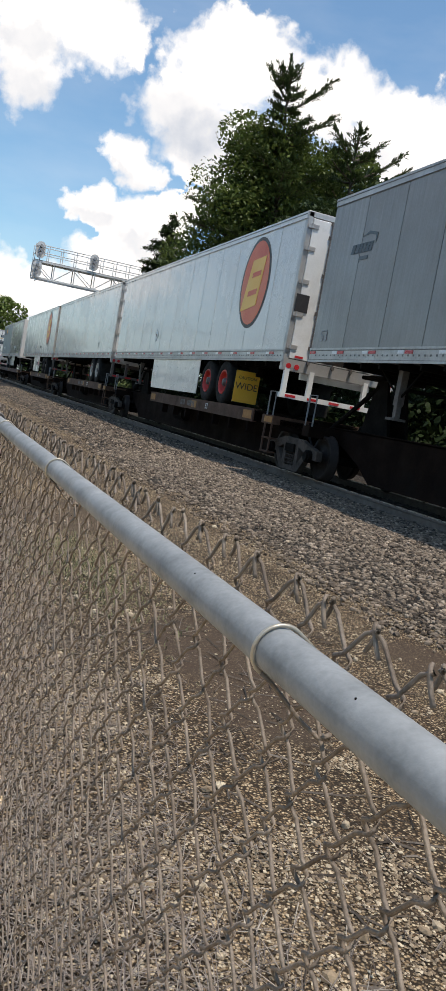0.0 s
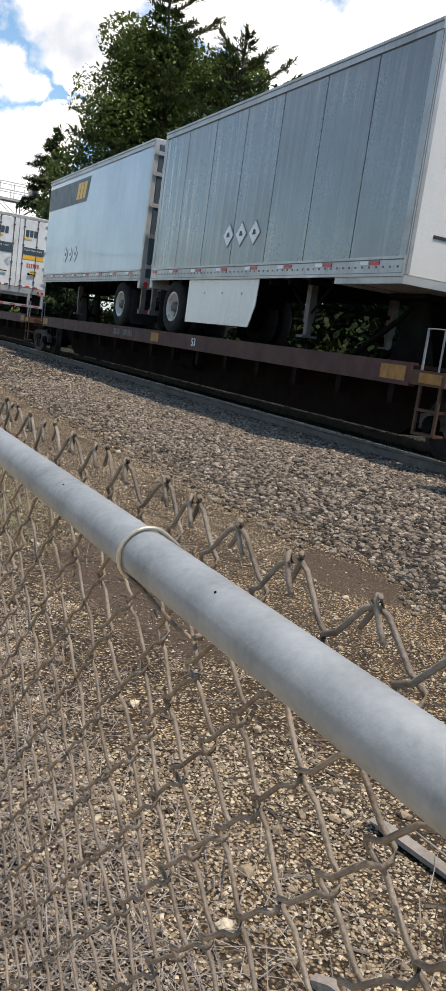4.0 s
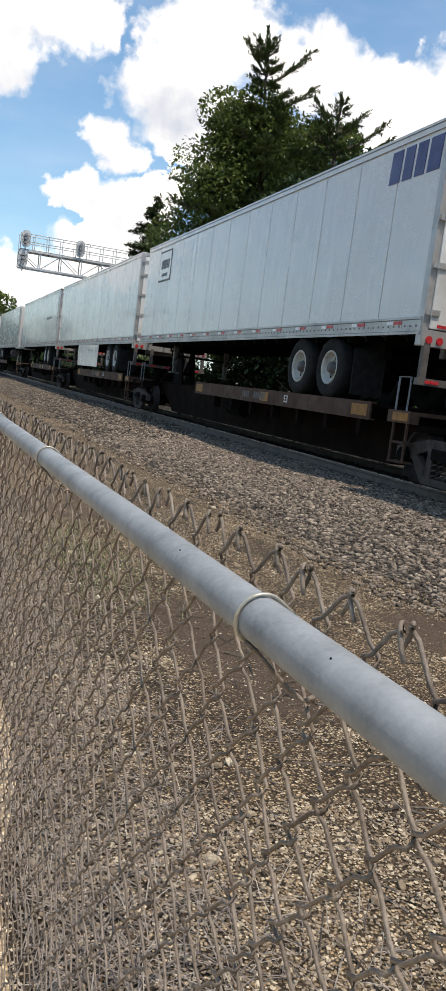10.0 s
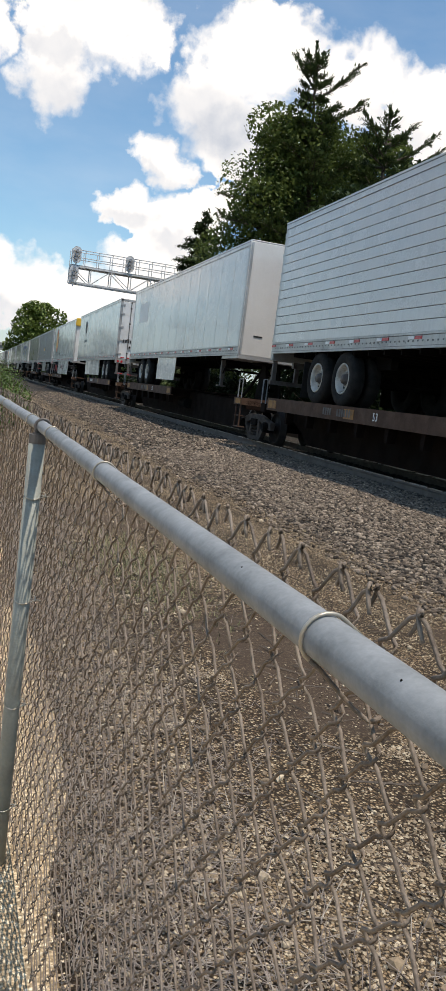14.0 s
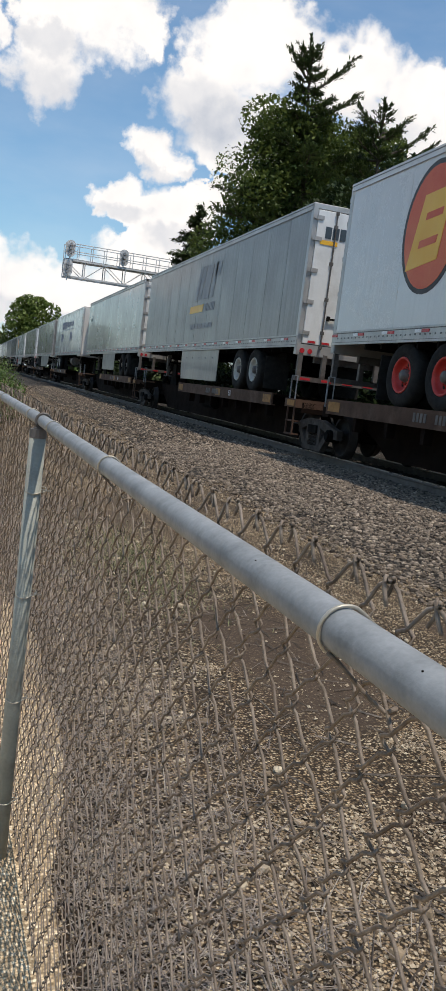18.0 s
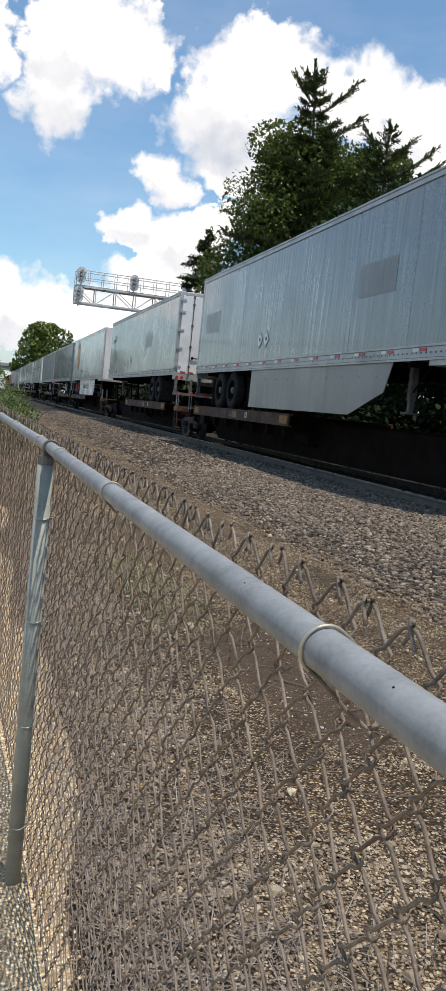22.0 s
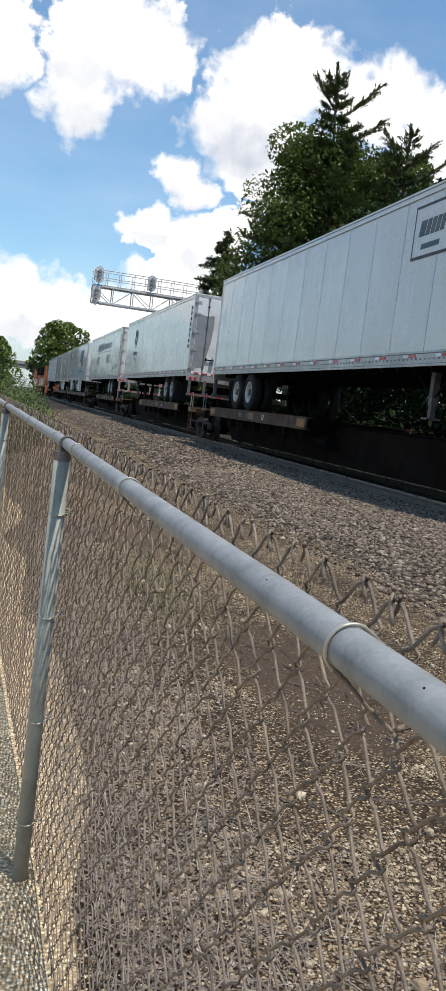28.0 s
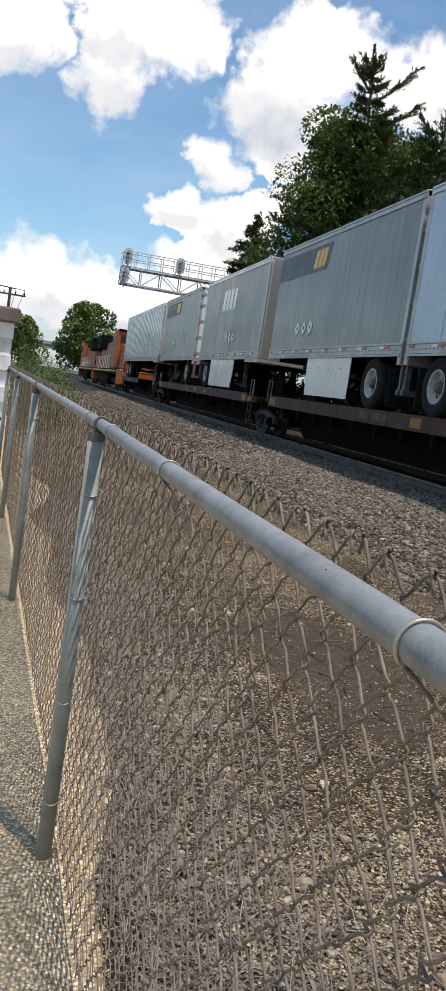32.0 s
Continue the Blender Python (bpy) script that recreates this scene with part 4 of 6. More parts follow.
def logo_blue(th, y, faded=False):
    """A long row of emblem bars over an underline and four discs; it starts at y."""
    ink = M_FADE if faded else M_NAVY
    part("emblem", "bluelogo%d" % faded, lambda bm: (bars(bm, 0.0, 1.9, (0.4, 0.28, 0.28, 0.14, 0.4, 0.42, 0.36, 0.34), 0.5, 0.16, 0.09), bars(bm, -3.6, 1.96, (0.22, 0.24, 0.1, 0.24, 0.24, 0.22, 0.2, 0.22), 0.34, 0.03, 0.1), bars(bm, -6.3, 1.96, (0.1, 0.24, 0.22), 0.34, 0.03, 0.1), bars(bm, 0.02, 1.76, (7.2,), 0.06, 0.02)), ink, th, (0, y, 0), "dark blue emblem bars with an underline")
    for c in (-0.3, -1.05, -5.65, -6.35):
        part("emblem_disc", "disc%d" % faded, lambda bm: oval(bm, 0, 0, 0.3, 0.32, -0.016), ink, th, (0, y + c, 1.28), "dark blue disc")
    marks("small_writing", "webtext", lambda bm: bars(bm, 0, 0.58, (0.36, 0.95, 0.3), 0.13, 0.02, 0.08), M_FADE, th, (0, y + (3.4 if not faded else -8.6), 0))


def logo_arc(th, y):
    part("emblem", "arclogo", lambda bm: (bars(bm, 0.62, 1.62, (0.2, 0.2, 0.14, 0.16, 0.16, 0.14), 0.26, 0.07, 0.03), outline(bm, [(0.1, 2.05), (-0.3, 2.1), (-0.66, 2.02), (-0.72, 1.8), (-0.78, 2.08), (-0.3, 2.18)], -0.016, -0.01), bars(bm, 0.1, 1.42, (0.5,), 0.1, 0.02)), M_TEAL, th, Matrix.Translation((0, y, 0.85)) @ Matrix.Diagonal((1, 0.62, 0.62, 1)), "small dark arc emblem with bars")


def logo_antlers(th, y):
    def make(bm):
        for s in (1, -1):
            tube(bm, [(-0.014, s * 0.04, 1.2), (-0.014, s * 0.2, 1.35), (-0.014, s * 0.27, 1.6), (-0.014, s * 0.2, 1.95)], 0.024, 5)
            tube(bm, [(-0.014, s * 0.24, 1.5), (-0.014, s * 0.12, 1.7), (-0.014, s * 0.1, 1.85)], 0.018, 5)
        outline(bm, [(0.1, 1.28), (-0.1, 1.28), (-0.03, 1.02), (0.03, 1.02)], -0.018, -0.01)
    part("emblem", "antler", make, M_TEAL, th, (0, y, 0.48), "dark forked emblem")
    marks("small_writing", "antlertext", lambda bm: (bars(bm, 0.62, 0.72, (0.16, 0.12, 0.12, 0.1, 0.14, 0.2, 0.12, 0.12), 0.17, 0.02, 0.035), bars(bm, 0.25, 0.46, (0.5,), 0.12, 0.0)), M_TEAL, th, (0, y, 0.42))


def logo_frame(th, y, big=True):
    part("framed_sign", "framesign", lambda bm: (outline(bm, [(0.62, 1.45), (-0.62, 1.45), (-0.62, 2.35), (0.62, 2.35)], -0.014, -0.009)), M_INK, th, (0, y, 0.34), "framed rental sign")
    part("sign_field", "framefield", lambda bm: outline(bm, [(0.57, 1.5), (-0.57, 1.5), (-0.57, 2.3), (0.57, 2.3)], -0.018, -0.013), M_WHITE, th, (0, y, 0.34))
    marks("small_writing", "frametext", lambda bm: (bars(bm, 0.42, 1.82, (0.2, 0.13, 0.13, 0.12, 0.12), 0.26, 0.06, 0.03, -0.022), bars(bm, 0.3, 1.6, (0.6,), 0.09, 0.02, 0.03, -0.022)), M_TEAL, th, (0, y, 0.34))


def placards(th, y, n=3):
    for k in range(n):
        p = part("placard", "placard", lambda bm: diamond(bm, 0, 0, 0.21), M_FADE, th, (0, y - 0.48 * k, 0.73), "white diamond warning placard")
        part("placard_field", "placardin", lambda bm: diamond(bm, 0, 0, 0.185, -0.021), M_PALE, p)
        part("placard_mark", "placardmark", lambda bm: outline(bm, [(0.06, -0.03), (-0.06, -0.03), (-0.03, 0.05), (0.03, 0.05)], -0.025, -0.02), M_INK, p)


def trailer(s, length, rear_near, skin, style="plate", doors=None, nose=None, skirt=None, rim=None, label="", deco=None, tape=True, unit=False, number=False, top=None, axle=2.75, guard=None):
    """A road semi-trailer. y runs from the end that faces down the line; rear_near: the doors are at that end."""
    th = thing("semi_trailer", label, "trailer", (6.8, s, 2.5), "trailers on the train")
    L, H = length, 2.98
    fl = (lambda d: d) if rear_near else (lambda d: L - d)
    doors, nose, rim = doors or M_DOOR, nose or skin, rim or M_RIM
    part("body_core", "core%.2f" % L, lambda bm: box(bm, 0.012, 2.588, 0.03, L - 0.03, 0.02, H - 0.04), M_SEAM, th)
    part("roof", "roof%.2f" % L, lambda bm: (box(bm, -0.01, 2.61, 0.0, L, H - 0.04, H), soften(bm, 0.012)), M_ALU, th)
    part("upper_rail", "trail%.2f%s" % (L, style), lambda bm: (box(bm, -0.022, 0.012, 0, L, H - (0.17 if style == "reefer" else 0.15), H - 0.03), box(bm, -0.03, 0.0, 0, L, H - 0.055, H - 0.02)), top or (M_WHITE if skin == M_WHITE else M_ALU), th)
    part("lower_rail", "brail%.2f" % L, lambda bm: (box(bm, -0.02, 0.012, 0, L, 0.0, 0.2), box(bm, -0.03, 0.0, 0, L, 0.2, 0.235), box(bm, -0.032, 0.0, 0, L, -0.015, 0.02), [box(bm, -0.024, -0.018, 0.2 + 0.3 * k, 0.24 + 0.3 * k, 0.06, 0.12) for k in range(int(L / 0.3) - 1)]), M_ALU, th)
    # Dark strips draw the shade line below the roof lip and upper rail.
    part("roof_joint", "rjoint%.2f%s" % (L, style), lambda bm: (box(bm, -0.026, -0.02, 0.02, L - 0.02, H - 0.07, H - 0.056), box(bm, -0.0235, -0.02, 0.02, L - 0.02, H - (0.175 if style == "reefer" else 0.158), H - (0.168 if style == "reefer" else 0.15))), M_SEAM, th)
    part("sill_joint", "sjoint%.2f" % L, lambda bm: (box(bm, -0.0235, -0.018, 0.02, L - 0.02, 0.188, 0.2), box(bm, -0.0235, -0.018, 0.02, L - 0.02, 0.024, 0.032)), M_SEAM, th)
    tagged(part("sill_rivets", "rivets%.2f" % L, lambda bm: [box(bm, -0.026, -0.018, 0.1 + 0.15 * k, 0.135 + 0.15 * k, 0.09, 0.118) for k in range(int(L / 0.15) - 1)], M_SEAM, th), kind="stuff")
    part("far_side", "far%.2f" % L, lambda bm: box(bm, 2.585, 2.6, 0, L, 0, H - 0.05), skin, th)
    z0, z1 = 0.235, H - 0.15
    if style == "reefer":
        n = 13
        h = (H - 0.17 - 0.235) / n
        for k in range(n):
            part("side_slat", "slat%.2f" % L, lambda bm: (box(bm, -0.012, 0.014, 0.03, L - 0.03, 0.005, h - 0.005), soften(bm, 0.004)), skin, th, (0, 0, 0.235 + k * h))
    else:
        step = {"plate": 1.22, "ribs": 0.6, "smooth": 2.43}[style]
        n = max(2, round(L / step))
        w = L / n
        gap = 0.004 if style == "smooth" else 0.009
        for k in range(n):
            part("side_panel", "panel%.3f%s" % (w, style), lambda bm: box(bm, -0.007, 0.014, gap, w - gap, z0, z1), skin, th, (0, k * w, 0))
        if style == "ribs":
            for k in range(n + 1):
                part("side_post", "spost", lambda bm: (box(bm, -0.024, -0.006, -0.035, 0.035, z0, z1), soften(bm, 0.006)), skin, th, (0, min(max(k * w, 0.05), L - 0.05), 0))
    if tape:
        rt = part("reflective_tape", "tapeR%.2f" % L, lambda bm: [box(bm, -0.03, -0.02, 0.5 + 1.1 * k, 0.72 + 1.1 * k, 0.13, 0.18) for k in range(int((L - 0.6) / 1.1) + 1)], M_RED, th, label="red reflective tape")
        wt = part("reflective_tape", "tapeW%.2f" % L, lambda bm: [box(bm, -0.03, -0.02, 0.74 + 1.1 * k, 0.92 + 1.1 * k, 0.13, 0.18) for k in range(int((L - 0.9) / 1.1) + 1)], M_PALE, th, label="white reflective tape")
        tagged(rt, "red reflective tape", kind="stuff")
        tagged(wt, "white reflective tape", kind="stuff")
    # ends
    y_nose = L - 0.03 if rear_near else 0.03
    sgn = 1 if rear_near else -1
    part("front_wall", "nose%d" % rear_near, lambda bm: (box(bm, 0.0, 2.6, -0.035, 0.035, 0.0, H - 0.04), soften(bm, 0.02)), nose, th, (0, y_nose, 0), "flat front wall")
    if not rear_near:
        part("corner_post", "cpost", lambda bm: (box(bm, -0.014, 0.1, -0.02, 0.16, 0.0, H - 0.04), soften(bm, 0.03, 2)), M_ALU, th, (0, 0, 0))
        part("king_plate", "kplate", lambda bm: box(bm, -0.005, 2.605, -0.012, 1.5, -0.1, 0.0), M_ALU, th)
        part("front_writing", "fronttext", lambda bm: (box(bm, 1.25, 1.7, -0.016, -0.008, 2.55, 2.65), box(bm, 0.35, 0.6, -0.016, -0.008, 0.5, 0.54)), M_INK, th)
    y_rear = fl(0.0)
    e = -1 if rear_near else 1
    part("rear_frame", "rframe", lambda bm: (box(bm, -0.012, 0.09, -0.03, 0.1, -0.16, H - 0.03), box(bm, 2.51, 2.612, -0.03, 0.1, -0.16, H - 0.03), box(bm, 0, 2.6, -0.03, 0.1, H - 0.12, H - 0.02), box(bm, 0, 2.6, -0.04, 0.12, -0.17, 0.06)), M_ALU, th, Matrix.Translation((0, y_rear, 0)) @ (Matrix() if rear_near else Matrix.Translation((2.6, 0, 0)) @ pose(0, 0, 0, 0, 0, 180)))
    place = Matrix.Translation((0, y_rear, 0)) @ (Matrix() if rear_near else Matrix.Translation((2.6, 0, 0)) @ pose(0, 0, 0, 0, 0, 180))
    for k in range(2):
        d = part("door", "door", lambda bm: (box(bm, 0.0, 1.19, -0.045, 0.0, 0.075, H - 0.14), soften(bm, 0.008)), doors, th, place @ Matrix.Translation((0.1 + 1.21 * k, 0, 0)), "flat swing door with lock rods")
        for rx in (0.42, 0.98) if k == 0 else (0.2, 0.76):
            part("lock_rod", "lockrod", lambda bm: (rod(bm, (0, -0.07, -0.02), (0, -0.07, H - 0.13), 0.016, 8), [box(bm, -0.04, 0.04, -0.075, -0.045, z, z + 0.07) for z in (0.3, 1.0, 1.75, 2.5)], box(bm, -0.03, 0.03, -0.09, -0.045, 0.0, 0.07), box(bm, -0.03, 0.03, -0.09, -0.045, H - 0.2, H - 0.13)), M_GUARD, d, (rx, 0, 0))
        part("door_handle", "dhandle", lambda bm: (box(bm, -0.2, 0.1, -0.1, -0.075, 0.62, 0.66), box(bm, -0.22, -0.16, -0.1, -0.045, 0.6, 0.7)), M_DARK, d, (0.7, 0, 0))
        for z in (0.3, 0.95, 1.6, 2.25, 2.68):
            part("hinge", "hinge", lambda bm: (box(bm, -0.09, 0.13, -0.065, -0.045, -0.04, 0.04), rod(bm, (-0.02, -0.065, -0.05), (-0.02, -0.065, 0.05), 0.016, 8)), M_ALU, d, (0.0 if k == 0 else 1.17, 0, z))
        part("door_reflectors", "dtape", lambda bm: [box(bm, 0.12 + 0.32 * j, 0.3 + 0.32 * j, -0.052, -0.045, 0.1, 0.145) for j in range(3)], M_RED, d)
    bump = part("underride_guard", "guard", lambda bm: (box(bm, 0.03, 2.57, -0.06, 0.04, -0.72, -0.62), [box(bm, x, x + 0.1, -0.05, 0.03, -0.64, -0.12) for x in (0.06, 0.62, 1.88, 2.44)], box(bm, 0.5, 2.1, 0.1, 0.2, -0.3, -0.16)), guard or M_GUARD, th, place, "pale steel underride guard" if guard else "grimy grey steel underride guard")
    part("guard_reflectors", "gtape", lambda bm: [box(bm, 0.15 + 0.5 * j, 0.38 + 0.5 * j, -0.067, -0.06, -0.695, -0.645) for j in range(5)], M_RED, bump)
    for x in (0.12, 0.3, 2.3, 2.48):
        part("tail_lamp", "tlamp", lambda bm: rod(bm, (0, -0.055, 0), (0, -0.03, 0), 0.055, 14), M_RED, th, place @ Matrix.Translation((x, 0, -0.08)))
    if L > 10:
        # running gear of a long trailer
        for d in (axle, axle + 1.24):
            truck_wheels(th, fl(d), rim)
        for x in (0.5, 1.95):
            part("slider_rail", "slider", lambda bm: box(bm, 0, 0.15, -1.6, 1.6, -0.3, 0.0), M_DARK, th, (x, fl(axle + 0.62), 0))
        for x in (0.06, 1.94):
            part("mud_flap", "flap", lambda bm: box(bm, 0, 0.6, -0.01, 0.01, -0.95, -0.2), M_TYRE, th, (x, fl(axle - 0.8), 0))
    else:
        truck_wheels(th, fl(1.25), rim)
        for x in (0.5, 1.95):
            part("slider_rail", "sliders", lambda bm: box(bm, 0, 0.15, -0.9, 0.9, -0.3, 0.0), M_DARK, th, (x, fl(1.25), 0))
        for x in (0.06, 1.94):
            part("mud_flap", "flap", None, M_TYRE, th, (x, fl(0.5), 0))
    for k in range(int((L - 0.6) / 0.6)):
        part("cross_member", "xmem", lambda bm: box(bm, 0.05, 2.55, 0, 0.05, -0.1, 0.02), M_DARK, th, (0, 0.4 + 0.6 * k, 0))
    gy = fl(L - 2.7)
    for x in (0.42, 2.0):
        lg = part("landing_leg", "leg", lambda bm: (box(bm, -0.06, 0.06, -0.06, 0.06, -0.62, 0.0), box(bm, -0.045, 0.045, -0.045, 0.045, -0.82, -0.6), box(bm, -0.13, 0.13, -0.1, 0.1, -0.86, -0.82)), M_GUARD, th, (x, gy, 0))
        part("leg_brace", "brace", lambda bm: (rod(bm, (0, 0.02, -0.5), (0, 0.7, -0.05), 0.02, 6), rod(bm, (0, -0.02, -0.5), (0, -0.55, -0.05), 0.02, 6)), M_DARK, lg)
    part("leg_crossbar", "legbar", lambda bm: rod(bm, (0.42, 0, -0.35), (2.0, 0, -0.35), 0.03, 8), M_DARK, th, (0, gy, 0))
    if skirt:
        a, b, slant, low, smat = skirt
        lo = sorted((fl(a), fl(b)))
        nose_hi = rear_near
        def make(bm):
            y0, y1 = lo
            c0, c1 = (0.0, slant) if nose_hi else (slant, 0.0)
            outline(bm, [(y0, -0.01), (y1, -0.01), (y1 - c1 * 0.15, -low * 0.55), (y1 - c1, -low), (y0 + c0, -low), (y0 + c0 * 0.15, -low * 0.55)], 0.015, 0.03)
        sk = part("side_skirt", "skirt%.2f%.2f%.2f%.2f" % (lo[0], lo[1], slant, low) + str(nose_hi), make, smat, th, label="pale flat side skirt")
        part("skirt_rivets", "srivet%.2f" % (b - a), lambda bm: [rod(bm, (0.016, 0.25 + 0.75 * k, -0.25), (0.006, 0.25 + 0.75 * k, -0.25), 0.02, 6) for k in range(int((b - a - 0.8) / 0.75) + 1)], M_FADE, sk, (0, lo[0] + 0.3, 0))
    if unit:
        r = part("cooling_unit", "unit", lambda bm: (box(bm, 0.42, 2.18, -0.52, 0.0, 0.28, 2.6), soften(bm, 0.06, 2)), M_WHITE, th, label="white cooling unit with black grille")
        part("unit_grille", "ugrille", lambda bm: (box(bm, 0.44, 2.16, -0.58, -0.4, 1.2, 2.57), soften(bm, 0.07, 2)), M_INK, r)
        for k in range(5):
            part("grille_slat", "gslat", lambda bm: (box(bm, 0.58, 2.02, -0.6, -0.56, 0, 0.045), soften(bm, 0.012)), M_TYRE, r, (0, 0, 1.38 + 0.22 * k))
        part("unit_side_vent", "uvent", lambda bm: (box(bm, 0.395, 0.425, -0.46, -0.08, 1.4, 2.4)), M_INK, r)
        part("unit_hatch", "uhatch", lambda bm: (box(bm, 0.5, 1.2, -0.535, -0.515, 0.45, 1.2), box(bm, 1.3, 2.1, -0.535, -0.515, 0.45, 1.2)), M_DOOR, r)
        part("exhaust_pipe", "exhaust", lambda bm: rod(bm, (0.62, -0.3, 2.55), (0.62, -0.3, 2.78), 0.04, 8), M_DARK, r)
        part("fuel_tank", "ftank", lambda bm: rod(bm, (0.2, -0.45, -0.42), (0.2, 0.45, -0.42), 0.27, 18), M_GUARD, th, (0.12, fl(L - 5.0), 0))
    if number:
        marks("upright_writing", "vtext", lambda bm: [outline(bm, [(0.1, 2.55 - 0.2 * k), (-0.06, 2.55 - 0.2 * k), (-0.06, 2.42 - 0.2 * k), (0.1, 2.42 - 0.2 * k)], -0.022, -0.016) for k in range(8)], M_INK, th, (0, 0.35, 0), "upright column of dark plain marks")
    if deco:
        deco(th, fl, L)
    MOVERS.append((th, 6.8, s, 2.5))
    return th


def size_mark(th, y, z=0.45):
    lettering("lettering", "53", 0.3, M_FADE, th, on_side(y, z, -0.016))


def caution(th, fl, L):
    y = fl(2.62)
    p = part("caution_flap", "cflap", lambda bm: (box(bm, 0.02, 0.62, -0.012, 0.0, -0.95, -0.22)), M_GOLD, th, (0, y, 0), "yellow mud flap with a wide-turn warning")
    lettering("lettering", "CAUTION", 0.1, M_INK, p, on_end(0.32, -0.38, -0.016))
    lettering("lettering", "WIDE", 0.22, M_INK, p, on_end(0.32, -0.58, -0.016))


def deco_oval_rear(th, fl, L):
    logo_oval(th, 2.37)
    placards(th, fl(10.4), 1)
    caution(th, fl, L)
    part("end_placard", "endplac", lambda bm: (box(bm, 0.02, 0.3, -0.062, -0.05, 1.0, 1.35)), M_INK, th)


def deco_oval_long(th, fl, L):
    logo_oval(th, fl(3.1))
    placards(th, fl(8.5) + 0.4, 2)
    part("skirt_text", "sktext", lambda bm: (bars(bm, 0.0, -0.55, (0.16, 0.16, 0.16, 0.16, 0.16), 0.22, 0.0, 0.03, 0.008), bars(bm, -1.5, -0.42, (1.3,), 0.09, 0.0, 0.03, 0.008), bars(bm, -1.5, -0.6, (1.1,), 0.09, 0.0, 0.03, 0.008)), M_INK, th, (0, fl(7.4), 0))
    part("skirt_disc", "skdisc", lambda bm: oval(bm, -1.2, -0.44, 0.16, 0.16, 0.008), M_CRIMSON, th, (0, fl(7.4), 0))
    lettering("lettering", "LIFT HERE", 0.16, M_INK, th, on_side(fl(6.0), 0.62, -0.016))
    if not fl(0) == 0:
        size_mark(th, 0.75)


def deco_tf(th, fl, L):
    logo_arc(th, fl(L - 1.3))
    size_mark(th, fl(L - 0.45))


def end_signs(th):
    """Signs and placards on the doors that face down the line."""
    for x in (0.62, 1.82):
        part("door_emblem", "demb", lambda bm: [box(bm, 0.17 * k - 0.24, 0.17 * k - 0.1, -0.056, -0.048, 2.15, 2.42) for k in range(3)], M_TEAL, th, (x, 0, 0))
        part("door_bar", "dbar", lambda bm: box(bm, -0.3, 0.02, -0.056, -0.048, 2.02, 2.09), M_GOLD, th, (x, 0, 0))
    part("door_sign", "dsign", lambda bm: box(bm, 0.2, 1.05, -0.056, -0.048, 1.4, 1.8), M_TEAL, th)
    part("door_sign", "dsign2", lambda bm: box(bm, 1.5, 2.4, -0.056, -0.048, 1.42, 1.72), M_TEAL, th)
    part("door_sign", "dsign3", lambda bm: box(bm, 1.5, 2.4, -0.056, -0.048, 1.24, 1.4), M_GOLD, th)
    lettering("lettering", "More Than a Job.", 0.11, M_PALE, th, on_end(1.95, 1.62, -0.06))
    lettering("lettering", "Moving Soon?", 0.11, M_PALE, th, on_end(0.62, 1.68, -0.06))
    lettering("lettering", "CAUTION", 0.06, M_INK, th, on_end(2.02, 0.74, -0.06))
    part("door_sign", "dsign4", lambda bm: box(bm, 1.88, 2.16, -0.056, -0.048, 0.58, 0.8), M_GOLD, th)
    part("number_bars", "dnum", lambda bm: [box(bm, 1.72 + 0.09 * k, 1.78 + 0.09 * k, -0.056, -0.048, 0.92, 1.08) for k in range(6)], M_SCARLET, th)
    for x, z in ((0.42, 0.85), (0.95, 1.08), (0.38, -0.36)):
        part("placard", "endplacard", lambda bm: [bm.faces.new([bm.verts.new((0.2 * math.cos(a), 0, 0.2 * math.sin(a))) for a in (0, math.pi / 2, math.pi, 1.5 * math.pi)]), bmesh.ops.solidify(bm, geom=bm.faces[:], thickness=0.006)][:0], M_PALE, th, (x, -0.056, z), "white diamond warning placard")


def end_shape(bm, points, y0=-0.052, y1=-0.046):
    """A flat shape on the end that faces down the line; points: rows of x and z."""
    a = [bm.verts.new((x, y0, z)) for x, z in points]
    b = [bm.verts.new((x, y1, z)) for x, z in points]
    bm.faces.new(a)
    bm.faces.new(b[::-1])
    for i in range(len(a)):
        bm.faces.new((a[i], b[i], b[(i + 1) % len(a)], a[(i + 1) % len(a)]))
    bmesh.ops.recalc_face_normals(bm, faces=bm.faces[:])


def peeled_doors(th):
    """Grey bare areas where the door's white film has come off."""
    part("bare_patch", "peelA", lambda bm: end_shape(bm, [(0.12, 0.3), (0.56, 0.34), (0.62, 0.8), (0.72, 1.25), (0.78, 1.9), (0.76, 2.25), (0.5, 2.2), (0.12, 2.28)]), M_FADE, th, label="grey bare area of peeled film")
    part("bare_patch", "peelB", lambda bm: end_shape(bm, [(0.72, 0.2), (0.86, 0.2), (0.92, 0.62), (0.86, 0.78), (0.76, 0.6)]), M_FADE, th)
    part("bare_patch", "peelC", lambda bm: end_shape(bm, [(1.0, 0.22), (1.16, 0.22), (1.2, 0.5), (1.1, 0.66), (1.0, 0.45)]), M_FADE, th)


def end_band(th):
    part("door_bar", "dbar2", lambda bm: box(bm, 0.2, 0.6, -0.056, -0.048, 2.15, 2.24), M_GOLD, th)
    part("door_emblem", "demb2", lambda bm: [box(bm, 0.3 + 0.17 * k, 0.44 + 0.17 * k, -0.056, -0.048, 2.28, 2.52) for k in range(3)], M_TEAL, th)


